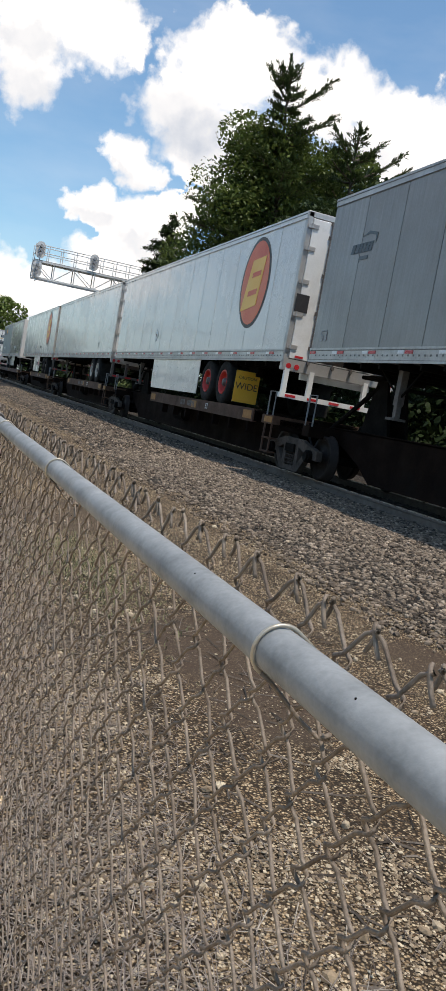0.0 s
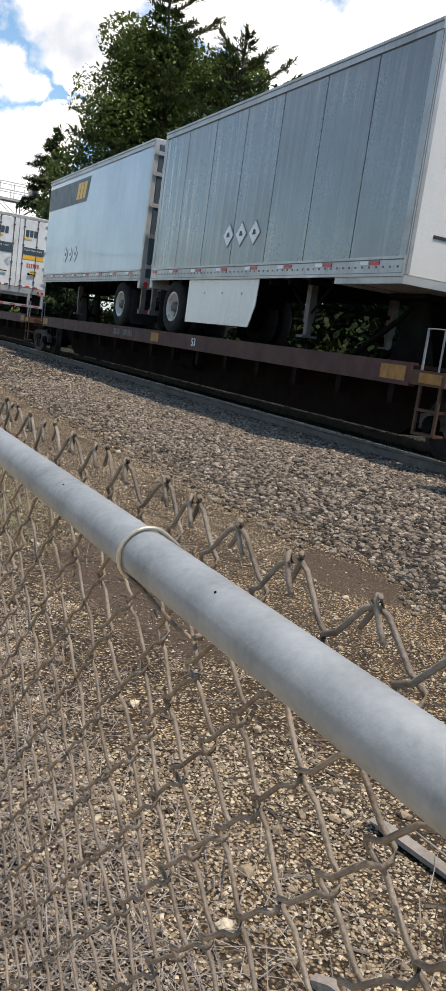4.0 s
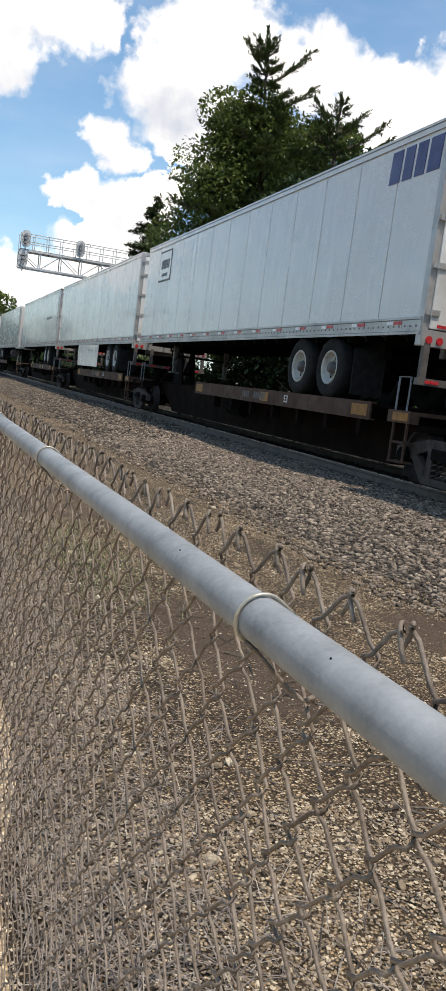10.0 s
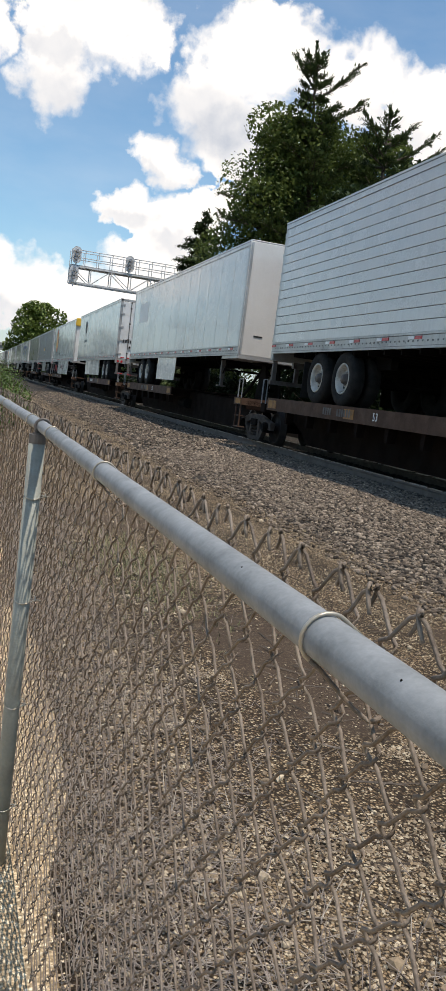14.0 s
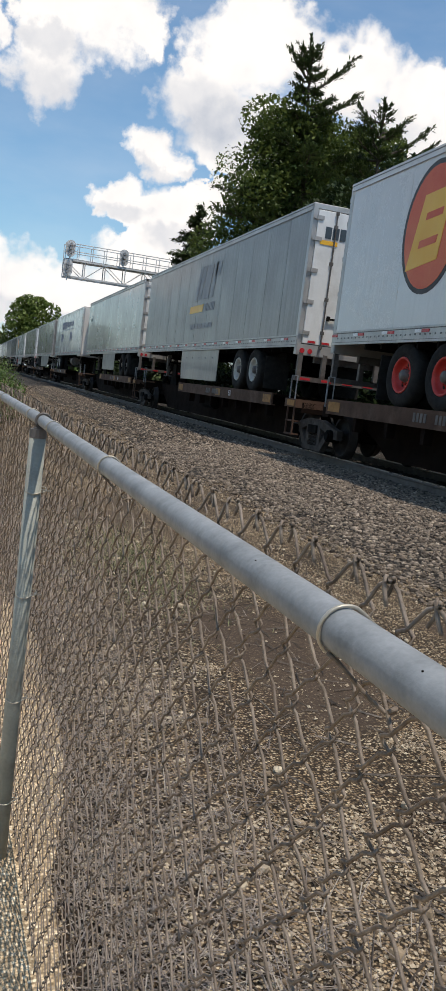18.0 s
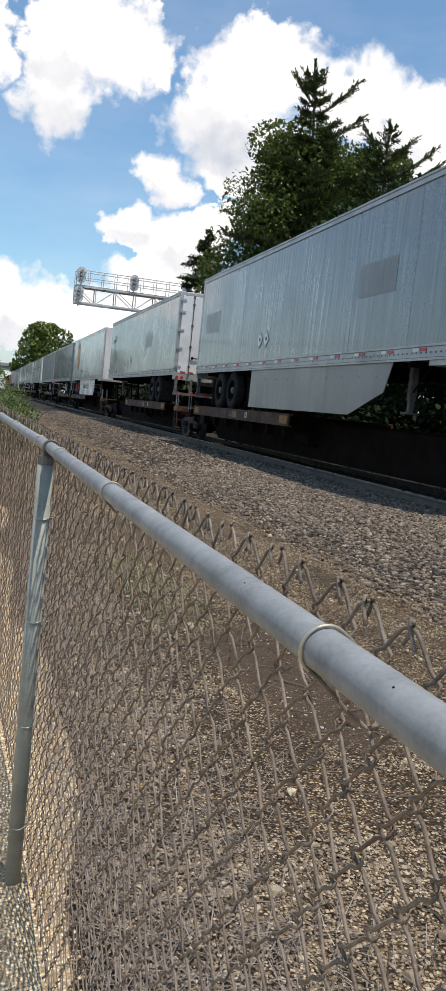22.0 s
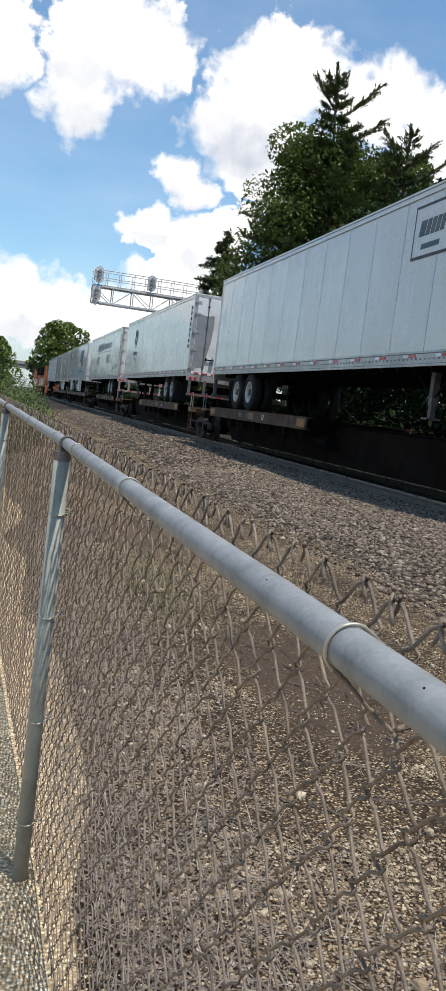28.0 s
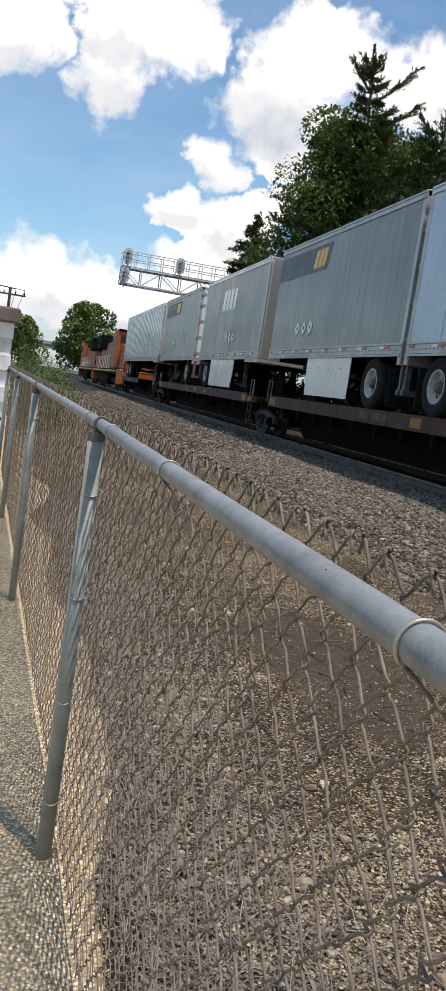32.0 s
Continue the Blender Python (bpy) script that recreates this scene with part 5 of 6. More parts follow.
def door_diamonds(th):
    for x in (1.55, 2.2):
        part("door_diamond", "ddia", lambda bm: [rod(bm, (0.2 * math.cos(a), -0.055, 0.2 * math.sin(a)), (0.2 * math.cos(a + math.pi / 2), -0.055, 0.2 * math.sin(a + math.pi / 2)), 0.014, 5) for a in (0, math.pi / 2, math.pi, 1.5 * math.pi)], M_FADE, th, (x, 0, 0.8))


trailer(-1.5, 16.15, True, M_GREY, "plate", label="grey plate trailer with a small dark arc emblem", deco=deco_tf, skirt=(7.5, 11.2, 0.3, 0.85, M_WHITE))
trailer(15.89, 16.11, True, M_WHITE, "plate", label="white plate trailer with a red and yellow oval emblem", rim=M_REDRIM, deco=deco_oval_rear, axle=3.5, guard=M_DOOR, skirt=(5.45, 10.3, 0.1, 0.9, M_WHITE))
trailer(32.88, 16.13, True, M_WHITE, "smooth", label="white dented trailer with hinged rear doors", deco=lambda th, fl, L: size_mark(th, fl(3.0), 0.55))
trailer(49.86, 16.15, True, M_WHITE, "smooth", doors=M_YELLOW, label="white trailer with yellow doors and an oval emblem", rim=M_DARK, deco=deco_oval_long, skirt=(5.8, 8.8, 0.15, 0.95, M_WHITE))
trailer(69.3, 8.53, False, M_SILVER, "plate", nose=M_WHITE, label="short silver trailer with a white front wall", skirt=(2.0, 4.8, 0.2, 0.8, M_WHITE), deco=lambda th, fl, L: placards(th, fl(3.5)))
trailer(78.5, 8.53, True, M_BLUEGREY, "smooth", doors=M_TEAL, label="short grey trailer with a dark band", deco=lambda th, fl, L: (logo_band(th, 4.7, 3.8), placards(th, 6.2)))
trailer(97.0, 8.53, True, M_BLUEGREY, "smooth", label="short blue-grey trailer with dark slanted emblem blocks", rim=M_RUSTRIM, guard=M_ALU, skirt=(1.85, 4.9, 0.1, 0.95, M_BLUEGREY),
        deco=lambda th, fl, L: (logo_slab(th, 4.1), placards(th, 7.5), part("side_sign", "upack", lambda bm: outline(bm, [(1.84, 1.3), (0.4, 1.3), (0.3, 1.78), (1.74, 1.78)], -0.015, -0.009), M_FADE, th),
                                end_signs(th)))



trailer(107.85, 16.15, True, M_PALEGREY, "plate", doors=M_GREY, label="dull grey trailer with a dark band at its front", skirt=(6.2, 12.0, 0.3, 0.85, M_GREY), deco=lambda th, fl, L: (logo_band(th, 12.35, 3.75), placards(th, 9.0, 1), end_band(th)))



trailer(127.28, 16.12, False, M_WHITE, "reefer", label="white ribbed refrigerated trailer with a cooling unit", unit=True, number=True)
trailer(144.95, 16.15, True, M_WHITE, "plate", label="white trailer with slanted crimson emblem blocks", deco=lambda th, fl, L: logo_red(th, 2.5))
trailer(162.33, 16.15, True, M_WHITE, "plate", label="white trailer with dark capitals and a framed sign", deco=lambda th, fl, L: (logo_frame(th, 14.12), marks("dark_capitals", "tffo", lambda bm: bars(bm, 0, 2.28, (0.3, 0.26, 0.26, 0.32), 0.48, 0.03, 0.07), M_NAVY, th, (0, 1.5, 0))))
trailer(179.5, 16.13, True, M_WHITE, "plate", label="clean white plate trailer with a side skirt", skirt=(5.9, 10.4, 0.15, 0.9, M_WHITE))
trailer(196.69, 16.14, True, M_WHITE, "smooth", label="white dented trailer with worn lettering", number=True, deco=lambda th, fl, L: lettering("lettering", "AIR RIDE EQUIPPED", 0.2, M_FADE, th, on_side(fl(3.4), 1.55, -0.014)))
trailer(215.6, 16.14, False, M_WHITE, "reefer", label="white ribbed refrigerated trailer with a black grille", unit=True, number=True)
trailer(234.36, 16.15, False, M_WHITE, "plate", label="white trailer with a pale patch on its side", skirt=(6.0, 9.0, 0.1, 0.8, M_WHITE), deco=lambda th, fl, L: part("pale_patch", "patch", lambda bm: outline(bm, [(0, 1.5), (1.8, 1.5), (1.8, 2.3), (0, 2.3)], -0.012, -0.008), M_DOOR, th, (0, fl(3.2), 0)))
trailer(254.51, 16.14, True, M_WHITE, "smooth", label="white trailer with a dark forked emblem and white doors", skirt=(5.6, 11.6, 0.15, 0.85, M_WHITE), deco=lambda th, fl, L: (logo_antlers(th, 12.67), part("door_mark", "dmark", lambda bm: [box(bm, 0.25 + 0.12 * k, 0.34 + 0.12 * k, -0.056, -0.048, 0.85, 1.0) for k in range(7)], M_INK, th)))


def yellow_nose(th, fl, L):
    deco_oval_long(th, fl, L)
    part("front_fairing", "fairing", lambda bm: (box(bm, -0.02, 2.62, -0.09, 0.1, 2.45, 3.02), soften(bm, 0.05, 2)), M_YELLOW, th, label="yellow painted fairing on the front wall")
    part("front_disc", "fdisc", lambda bm: rod(bm, (1.5, -0.05, 2.25), (1.5, -0.02, 2.25), 0.17, 20), M_GOLD, th)
    for x in (0.55, 1.1):
        part("placard_frame", "pfr", lambda bm: [rod(bm, (0.3 * math.cos(a), -0.045, 0.3 * math.sin(a)), (0.3 * math.cos(a + math.pi / 2), -0.045, 0.3 * math.sin(a + math.pi / 2)), 0.012, 5) for a in (0, math.pi / 2, math.pi, 1.5 * math.pi)], M_FADE, th, (x, 0, 0.55))


trailer(273.39, 16.12, False, M_WHITE, "smooth", nose=M_DOOR, label="white trailer with a yellow-topped front wall", rim=M_REDRIM, deco=yellow_nose, skirt=(5.2, 13.1, 0.5, 1.0, M_WHITE))
trailer(291.36, 16.16, True, M_GREY, "plate", label="grey trailer with faded slanted emblem blocks", deco=lambda th, fl, L: (logo_slab(th, 7.7, True), end_band(th)), skirt=(5.8, 10.0, 0.15, 0.9, M_GREY))
trailer(308.65, 16.15, True, M_SILVER, "plate", label="dull silver trailer with a small arc emblem", deco=deco_tf, skirt=(5.9, 9.6, 0.1, 0.8, M_GREY), rim=M_DARK)
trailer(327.57, 16.15, False, M_WHITE, "smooth", label="off-white refrigerated trailer with dark blue discs", unit=True, number=True, deco=lambda th, fl, L: (logo_blue(th, 12.0), size_mark(th, 8.7, 0.7)))
trailer(346.37, 16.13, False, M_SILVER, "smooth", label="silver trailer with a patched front half", skirt=(5.7, 13.4, 1.6, 0.95, M_GREY), rim=M_DARK, deco=lambda th, fl, L: (placards(th, fl(6.2), 2), [part("grey_patch", "gpatch", lambda bm: outline(bm, [(0, 1.2), (1.5, 1.2), (1.5, 1.8), (0, 1.8)], -0.012, -0.008), M_GREY, th, (0, fl(y), 0)) for y in (2.2, 13.2)]))
trailer(365.9, 16.14, True, M_SILVER, "plate", label="dull silver trailer with tall lock rods on white doors", rim=M_DARK, deco=lambda th, fl, L: (part("grey_patch", "gpatch", None, M_GREY, th, (0, fl(4.6), 0)), placards(th, fl(9.4), 1), deco_tf(th, fl, L), door_diamonds(th)))



trailer(385.0, 16.13, False, M_WHITE, "smooth", nose=M_DOOR, label="white trailer with an oval emblem and lettered skirt", rim=M_REDRIM, deco=lambda th, fl, L: (deco_oval_long(th, fl, L), part("front_disc", "fdisc", None, M_GOLD, th)), skirt=(5.2, 13.1, 0.5, 1.0, M_WHITE))
trailer(402.81, 16.15, True, M_SILVER, "ribs", label="bright silver trailer with upright side posts", guard=M_ALU)
trailer(420.0, 16.17, True, M_GREY, "plate", label="grey plate trailer with a dark arc emblem", deco=lambda th, fl, L: (part("grey_patch", "gpatch", None, M_FADE, th, (0, fl(2.6), 0)), deco_tf(th, fl, L)))


def framed_front(th, fl, L):
    logo_frame(th, 2.77)
    part("front_sign", "fsign", lambda bm: (box(bm, 0.7, 2.0, -0.02, -0.01, 1.75, 2.35)), M_INK, th, (0, 0.0, 0))
    part("front_sign_field", "fsignf", lambda bm: (box(bm, 0.74, 1.96, -0.026, -0.018, 1.79, 2.31)), M_WHITE, th)
    part("front_capitals", "fcap", lambda bm: [box(bm, 0.85 + 0.3 * k, 1.05 + 0.3 * k, -0.026, -0.012, 1.2, 1.6) for k in range(4)], M_NAVY, th)


trailer(438.91, 16.13, False, M_WHITE, "plate", nose=M_DOOR, label="white trailer with framed signs on side and front", deco=framed_front)
trailer(458.92, 16.1, True, M_WHITE, "smooth", label="white trailer with a forked emblem and peeling doors", number=True, deco=lambda th, fl, L: (logo_antlers(th, 12.88), peeled_doors(th)))
trailer(477.28, 16.12, True, M_WHITE, "smooth", label="off-white trailer with faded blue discs", rim=M_RIM, guard=M_ALU, number=True, deco=lambda th, fl, L: (logo_blue(th, 11.7, True), part("door_emblem", "demb3", lambda bm: [box(bm, 0.5 + 0.14 * k, 0.6 + 0.14 * k, -0.056, -0.048, 2.0, 2.25) for k in range(7)], M_NAVY, th)))


def slab_front(th, fl, L):
    logo_slab(th, 4.2)
    placards(th, 2.8, 3)
    part("side_sign", "upack2", lambda bm: outline(bm, [(1.85, 1.27), (0.65, 1.27), (0.55, 1.7), (1.75, 1.7)], -0.015, -0.009), M_FADE, th)
    marks("upright_writing", "vtextO", lambda bm: [outline(bm, [(0.1, 2.25 - 0.24 * k), (-0.08, 2.25 - 0.24 * k), (-0.08, 2.08 - 0.24 * k), (0.1, 2.08 - 0.24 * k)], -0.022, -0.016) for k in range(6)], M_AMBER, th, (0, 0.25, 0), "upright column of amber plain marks")
    part("front_sign", "fs2", lambda bm: box(bm, 0.5, 1.7, -0.056, -0.042, 1.1, 1.6), M_TEAL, th)
    part("front_bar", "fb2", lambda bm: box(bm, 0.5, 1.6, -0.056, -0.042, 1.8, 1.95), M_GOLD, th)
    for x in (0.5, 1.2):
        part("placard", "endplacard", None, M_PALE, th, (x, -0.05, 0.6), "white diamond warning placard")


trailer(496.45, 8.53, False, M_BLUEGREY, "plate", nose=M_DOOR, label="short blue-grey trailer with emblem blocks and placards", skirt=(2.1, 5.6, 0.2, 0.95, M_WHITE), deco=slab_front, top=M_WHITE)
trailer(505.2, 8.53, True, M_GREY, "smooth", label="short grey trailer with a dark band", skirt=(2.4, 5.2, 0.1, 0.9, M_WHITE), deco=lambda th, fl, L: (logo_band(th, 4.8, 3.7), placards(th, 6.3)))
trailer(514.9, 8.53, False, M_GREY, "plate", label="short grey trailer with faded blocks", skirt=(2.1, 5.6, 0.2, 0.95, M_WHITE), top=M_WHITE, deco=lambda th, fl, L: (part("faded_blocks", "fblk", lambda bm: bars(bm, 1.4, 1.7, (0.4, 0.4, 0.4, 0.4), 0.7, 0.1, 0.1), M_WHITE, th, (0, 4.2, 0)), placards(th, 4.4)))
trailer(524.8, 8.53, True, M_GREY, "smooth", label="short grey trailer with a dark band at its front", deco=lambda th, fl, L: (logo_band(th, fl(4.4), 3.6), placards(th, fl(5.2), 2)))
trailer(534.1, 15.5, False, M_WHITE, "ribs", label="white trailer with upright posts behind the locomotives")


# ---- rail cars ----
def sideframe_shape(bm):
    """Cast side frame of a freight bogie with its spring nest."""
    loops = [[(-1.16, 0.36), (-1.16, 0.54), (-0.82, 0.6), (-0.36, 0.7), (0.36, 0.7), (0.82, 0.6), (1.16, 0.54), (1.16, 0.36), (0.72, 0.38), (0.42, 0.06), (-0.42, 0.06), (-0.72, 0.38)],
             [(-0.22, 0.16), (0.22, 0.16), (0.22, 0.54), (-0.22, 0.54)], [(-0.62, 0.46), (-0.36, 0.2), (-0.34, 0.54)], [(0.62, 0.46), (0.36, 0.2), (0.34, 0.54)]]
    for points in loops:
        vs = [bm.verts.new((-0.06, y, z)) for y, z in points]
        for a, b in zip(vs, vs[1:] + vs[:1]):
            bm.edges.new((a, b))
    flat = bmesh.ops.triangle_fill(bm, use_beauty=True, use_dissolve=False, edges=bm.edges[:])
    faces = [f for f in flat["geom"] if isinstance(f, bmesh.types.BMFace)]
    grown = bmesh.ops.extrude_face_region(bm, geom=faces, use_keep_orig=True)
    bmesh.ops.translate(bm, vec=(0.12, 0, 0), verts=[v for v in grown["geom"] if isinstance(v, bmesh.types.BMVert)])
    bmesh.ops.recalc_face_normals(bm, faces=bm.faces[:])


def bogie(th, y):
    b = part("bogie", "bolster", lambda bm: (box(bm, -1.1, 1.1, -0.2, 0.2, 0.42, 0.58), box(bm, -0.3, 0.3, -0.3, 0.3, 0.55, 0.72)), M_DARK, th, (0, y, 0), "grimy two-axle freight bogie")
    for s in (-1, 1):
        part("sideframe", "sframe", sideframe_shape, M_BOGIE, b, (s * 1.0, 0, 0))
        for k in (-0.16, 0.0, 0.16):
            part("spring", "spring", lambda bm: tube(bm, [(0.055 * math.cos(a * 1.3), 0.055 * math.sin(a * 1.3), 0.16 + 0.016 * a) for a in range(24)], 0.014, 5), M_BOGIE, b, (s * 1.02, k, 0))
        for y2 in (-0.89, 0.89):
            part("axle_box", "abox", lambda bm: (rod(bm, (-0.14, 0, 0), (0.1, 0, 0), 0.12, 12), rod(bm, (-0.17, 0, 0), (-0.13, 0, 0), 0.09, 10)), M_DARK, b, Matrix.Translation((s * 1.0, y2, 0.42)) @ (Matrix() if s < 0 else pose(0, 0, 0, 0, 0, 180)))
            part("wheel", "wheel", lambda bm: lathe(bm, [(-0.075, 0.36), (-0.075, 0.42), (0.045, 0.425), (0.05, 0.45), (0.075, 0.45), (0.075, 0.36), (0.03, 0.34), (0.02, 0.14), (0.06, 0.12), (0.06, 0.08), (-0.09, 0.08), (-0.09, 0.12), (-0.03, 0.14), (-0.03, 0.33), (-0.075, 0.36)], 28, closed=False), M_WHEELSTEEL, b, Matrix.Translation((s * 0.7525, y2, 0.42)) @ (Matrix() if s < 0 else pose(0, 0, 0, 0, 0, 180)), "", True)
    for y2 in (-0.89, 0.89):
        part("axle", "raxle", lambda bm: rod(bm, (-0.95, 0, 0), (0.95, 0, 0), 0.08, 12), M_DARK, b, (0, y2, 0.42))
    return b


def channel(bm, n):
    box(bm, -1.3, -1.26, 0, n, 0.86, 1.12)
    box(bm, -1.3, -1.19, 0, n, 1.1, 1.135)
    box(bm, -1.3, -1.19, 0, n, 0.85, 0.875)


def rail_car(s0, s1, decks, hitches, words="", last=False, words_at=7.2):
    """One unit of an articulated spine car: a central beam, wheel decks beside it, hitches, and a bogie under its joint."""
    th = thing("spine_car", "rusty brown spine car unit carrying trailers" if not words else "rusty brown twin spine car with white lettering", "rail car", (8.1, s0, 0.33), "spine cars of the train")
    n = s1 - s0
    edge = M_REDDECK if words or len(hitches) > 1 else M_DECK
    part("spine_beam", "spine%.2f" % n, lambda bm: (outline(bm, [(0.75, 0.8), (1.7, 0.45), (2.2, 0.16), (n - 2.2, 0.16), (n - 1.7, 0.45), (n - 0.75, 0.8), (n - 0.5, 1.02), (0.5, 1.02)], -0.5, 0.5), box(bm, -0.5, 0.5, 0.5, n - 0.5, 1.0, 1.04)), M_CAR, th, label="deep grimy brown centre beam, toned down for shade")
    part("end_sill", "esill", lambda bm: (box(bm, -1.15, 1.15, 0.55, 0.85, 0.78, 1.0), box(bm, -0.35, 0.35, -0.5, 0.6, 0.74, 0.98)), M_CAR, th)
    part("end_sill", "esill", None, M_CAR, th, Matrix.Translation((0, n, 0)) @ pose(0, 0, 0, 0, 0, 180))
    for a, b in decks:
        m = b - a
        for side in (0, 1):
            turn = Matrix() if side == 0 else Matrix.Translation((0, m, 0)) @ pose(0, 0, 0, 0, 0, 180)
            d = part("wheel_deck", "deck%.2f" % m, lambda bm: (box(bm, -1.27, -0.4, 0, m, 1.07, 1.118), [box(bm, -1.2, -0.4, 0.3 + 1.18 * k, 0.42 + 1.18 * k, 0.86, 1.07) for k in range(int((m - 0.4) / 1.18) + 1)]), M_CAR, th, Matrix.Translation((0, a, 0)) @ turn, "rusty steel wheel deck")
            part("edge_channel", "chan%.2f" % m, lambda bm: channel(bm, m), edge, d, (0, 0, 0), "rust-brown edge channel")
            if side == 0:
                for k in range(int(m / 1.18)):
                    part("deck_bracket", "brk", lambda bm: outline(bm, [(-0.06, 0.86), (0.06, 0.86), (0.05, 0.6), (-0.05, 0.6)], -1.26, -1.1), M_CAR, d, (0, 0.36 + 1.18 * k, 0))
                for y2, w in ((0.08, 0.5), (m * 0.46, 0.42), (m - 0.6, 0.5)):
                    part("yellow_reflector", "yref%.2f" % w, lambda bm: box(bm, -1.307, -1.3, 0, w, 0.905, 1.085), M_DULLAMBER, d, (0, y2, 0), "grimy amber reflective plate")
                marks("mark_bar", "marks", lambda bm: (bars(bm, 0.0, 0.93, (0.07,) * 4, 0.14, 0.0, 0.035, -1.308), bars(bm, -0.65, 0.93, (0.07,) * 6, 0.14, 0.0, 0.035, -1.308)), M_GUARD, d, (0, m * 0.62, 0))
                if not words:
                    lettering("lettering", "53", 0.2, M_PALE, d, on_side(m * 0.36, 0.995, -1.31))
    if words:
        lettering("lettering", words, 0.2, M_PALE, th, on_side(words_at, 0.995, -1.31))
    for y in hitches:
        h = part("hitch", "hitch", lambda bm: (outline(bm, [(-0.5, 1.0), (0.5, 1.0), (0.16, 2.02), (-0.16, 2.02)], -0.22, -0.16), outline(bm, [(-0.5, 1.0), (0.5, 1.0), (0.16, 2.02), (-0.16, 2.02)], 0.16, 0.22), rod(bm, (-0.19, 0.0, 1.35), (0.19, 0, 1.35), 0.05, 8)), M_DARK, th, (0, y, 0), "black trailer hitch stand")
        part("hitch_plate", "hplate", lambda bm: (box(bm, -0.45, 0.45, -0.4, 0.4, 2.0, 2.07), soften(bm, 0.015)), M_DARK, h)
        for s in (-1, 1):
            part("hitch_strut", "hstrut%d" % s, lambda bm: rod(bm, (s * 0.3, 1.5, 1.0), (s * 0.2, 0.1, 1.9), 0.045, 8), M_DARK, h)
    bogie(th, 0.0)
    if last:
        bogie(th, n)
    # fittings at the joint
    part("grab_iron", "grab", lambda bm: (tube(bm, [(-1.25, 0.75, 0.98), (-1.25, 0.75, 1.55), (-1.25, 1.05, 1.55), (-1.25, 1.05, 0.98)], 0.017, 6)), M_GALV, th)
    part("grab_iron", "grab", None, M_GALV, th, (0, n - 1.9, 0))
    st = part("step", "step", lambda bm: (box(bm, -1.32, -1.12, 0.62, 0.98, 0.3, 0.33), box(bm, -1.32, -1.12, 0.62, 0.98, 0.58, 0.61), box(bm, -1.3, -1.27, 0.6, 0.64, 0.3, 1.0), box(bm, -1.3, -1.27, 0.96, 1.0, 0.3, 1.0)), M_DECK, th)
    part("end_beam", "ebeam", lambda bm: (box(bm, -1.31, -0.4, 0.55, 1.15, 0.88, 1.06)), M_DECK, th)
    part("end_reflector", "eref", lambda bm: box(bm, -1.32, -1.31, 0.6, 1.0, 0.91, 1.03), M_DULLAMBER, th, label="orange reflective plate")
    part("air_tank", "tank", lambda bm: rod(bm, (-0.62, n * 0.5, 0.62), (-0.62, n * 0.5 + 0.9, 0.62), 0.17, 14), M_DARK, th)
    part("brake_pipe", "pipe%.2f" % n, lambda bm: tube(bm, [(-0.46, 0.6, 0.9), (-0.46, 2.5, 0.6), (-0.46, n - 2.5, 0.6), (-0.46, n - 0.6, 0.9)], 0.022, 6), M_DARK, th)
    part("air_hose", "hose", lambda bm: tube(bm, [(-0.45, 0.6, 0.8), (-0.47, 0.25, 0.55), (-0.47, -0.25, 0.55), (-0.45, -0.6, 0.8)], 0.024, 6), M_TYRE, th)
    MOVERS.append((th, 8.1, s0, 0.33))


SPANS = [(-1.5, 14.65, 1), (15.89, 32.0, 1), (32.88, 49.01, 1), (49.86, 66.01, 1), (69.3, 87.03, 2), (88.6, 105.53, 3), (107.85, 124.0, 1), (127.28, 143.4, 0), (144.95, 161.1, 1), (162.33, 178.48, 1), (179.5, 195.63, 1), (196.69, 212.83, 1), (215.6, 231.74, 0), (234.36, 250.51, 0), (254.51, 270.65, 1), (273.39, 289.51, 0), (291.36, 307.52, 1), (308.65, 324.8, 1), (327.57, 343.72, 0), (346.37, 362.5, 0), (365.9, 382.04, 1), (385.0, 401.13, 0), (402.81, 418.96, 1), (420.0, 436.17, 1), (438.91, 455.04, 0), (458.92, 475.02, 1), (477.28, 493.4, 1), (496.45, 513.73, 2), (514.9, 533.33, 2), (534.1, 549.6, 0)]
JOINTS = [-2.1] + [(a[1] + b[0]) / 2 for a, b in zip(SPANS, SPANS[1:])] + [550.6]
for (a, b, k), j0, j1 in zip(SPANS, JOINTS, JOINTS[1:]):
    n = j1 - j0
    ra, rb = a - j0, b - j0
    if k == 1:
        rail_car(j0, j1, [(ra + 1.1, ra + 9.95)], [rb - 0.95], "2-28 OR 1-57" if a == 254.51 else "", last=b > 549, words_at=9.9)
    elif k == 0:
        rail_car(j0, j1, [(rb - 8.75, rb - 0.1)], [ra + 0.95], last=b > 549)
    elif k == 2:
        rail_car(j0, j1, [(1.2, n - 1.2)], [ra + 0.95, rb - 0.95])
    else:
        rail_car(j0, j1, [(1.2, n - 1.2)], [rb - 0.95], "TWIN 28-ALL PURPOSE SPINE CAR")


# ---- locomotives ----
def locomotive(s, turned):
    th = thing("locomotive", "orange and black diesel freight locomotive", "locomotive", pose(8.1, s, 0.33), "locomotives of the train")
    n = 22.3
    f = (lambda y: y) if not turned else (lambda y: n - y)
    def span(bm, x0, x1, a, b, z0, z1, soft=0.03):
        a, b = sorted((f(a), f(b)))
        box(bm, x0, x1, a, b, z0, z1)
        if soft:
            soften(bm, soft)
    k = "T" if turned else "F"
    part("underframe", "lf" + k, lambda bm: span(bm, -1.5, 1.5, 0.6, n - 0.6, 1.2, 1.6), M_DARK, th)
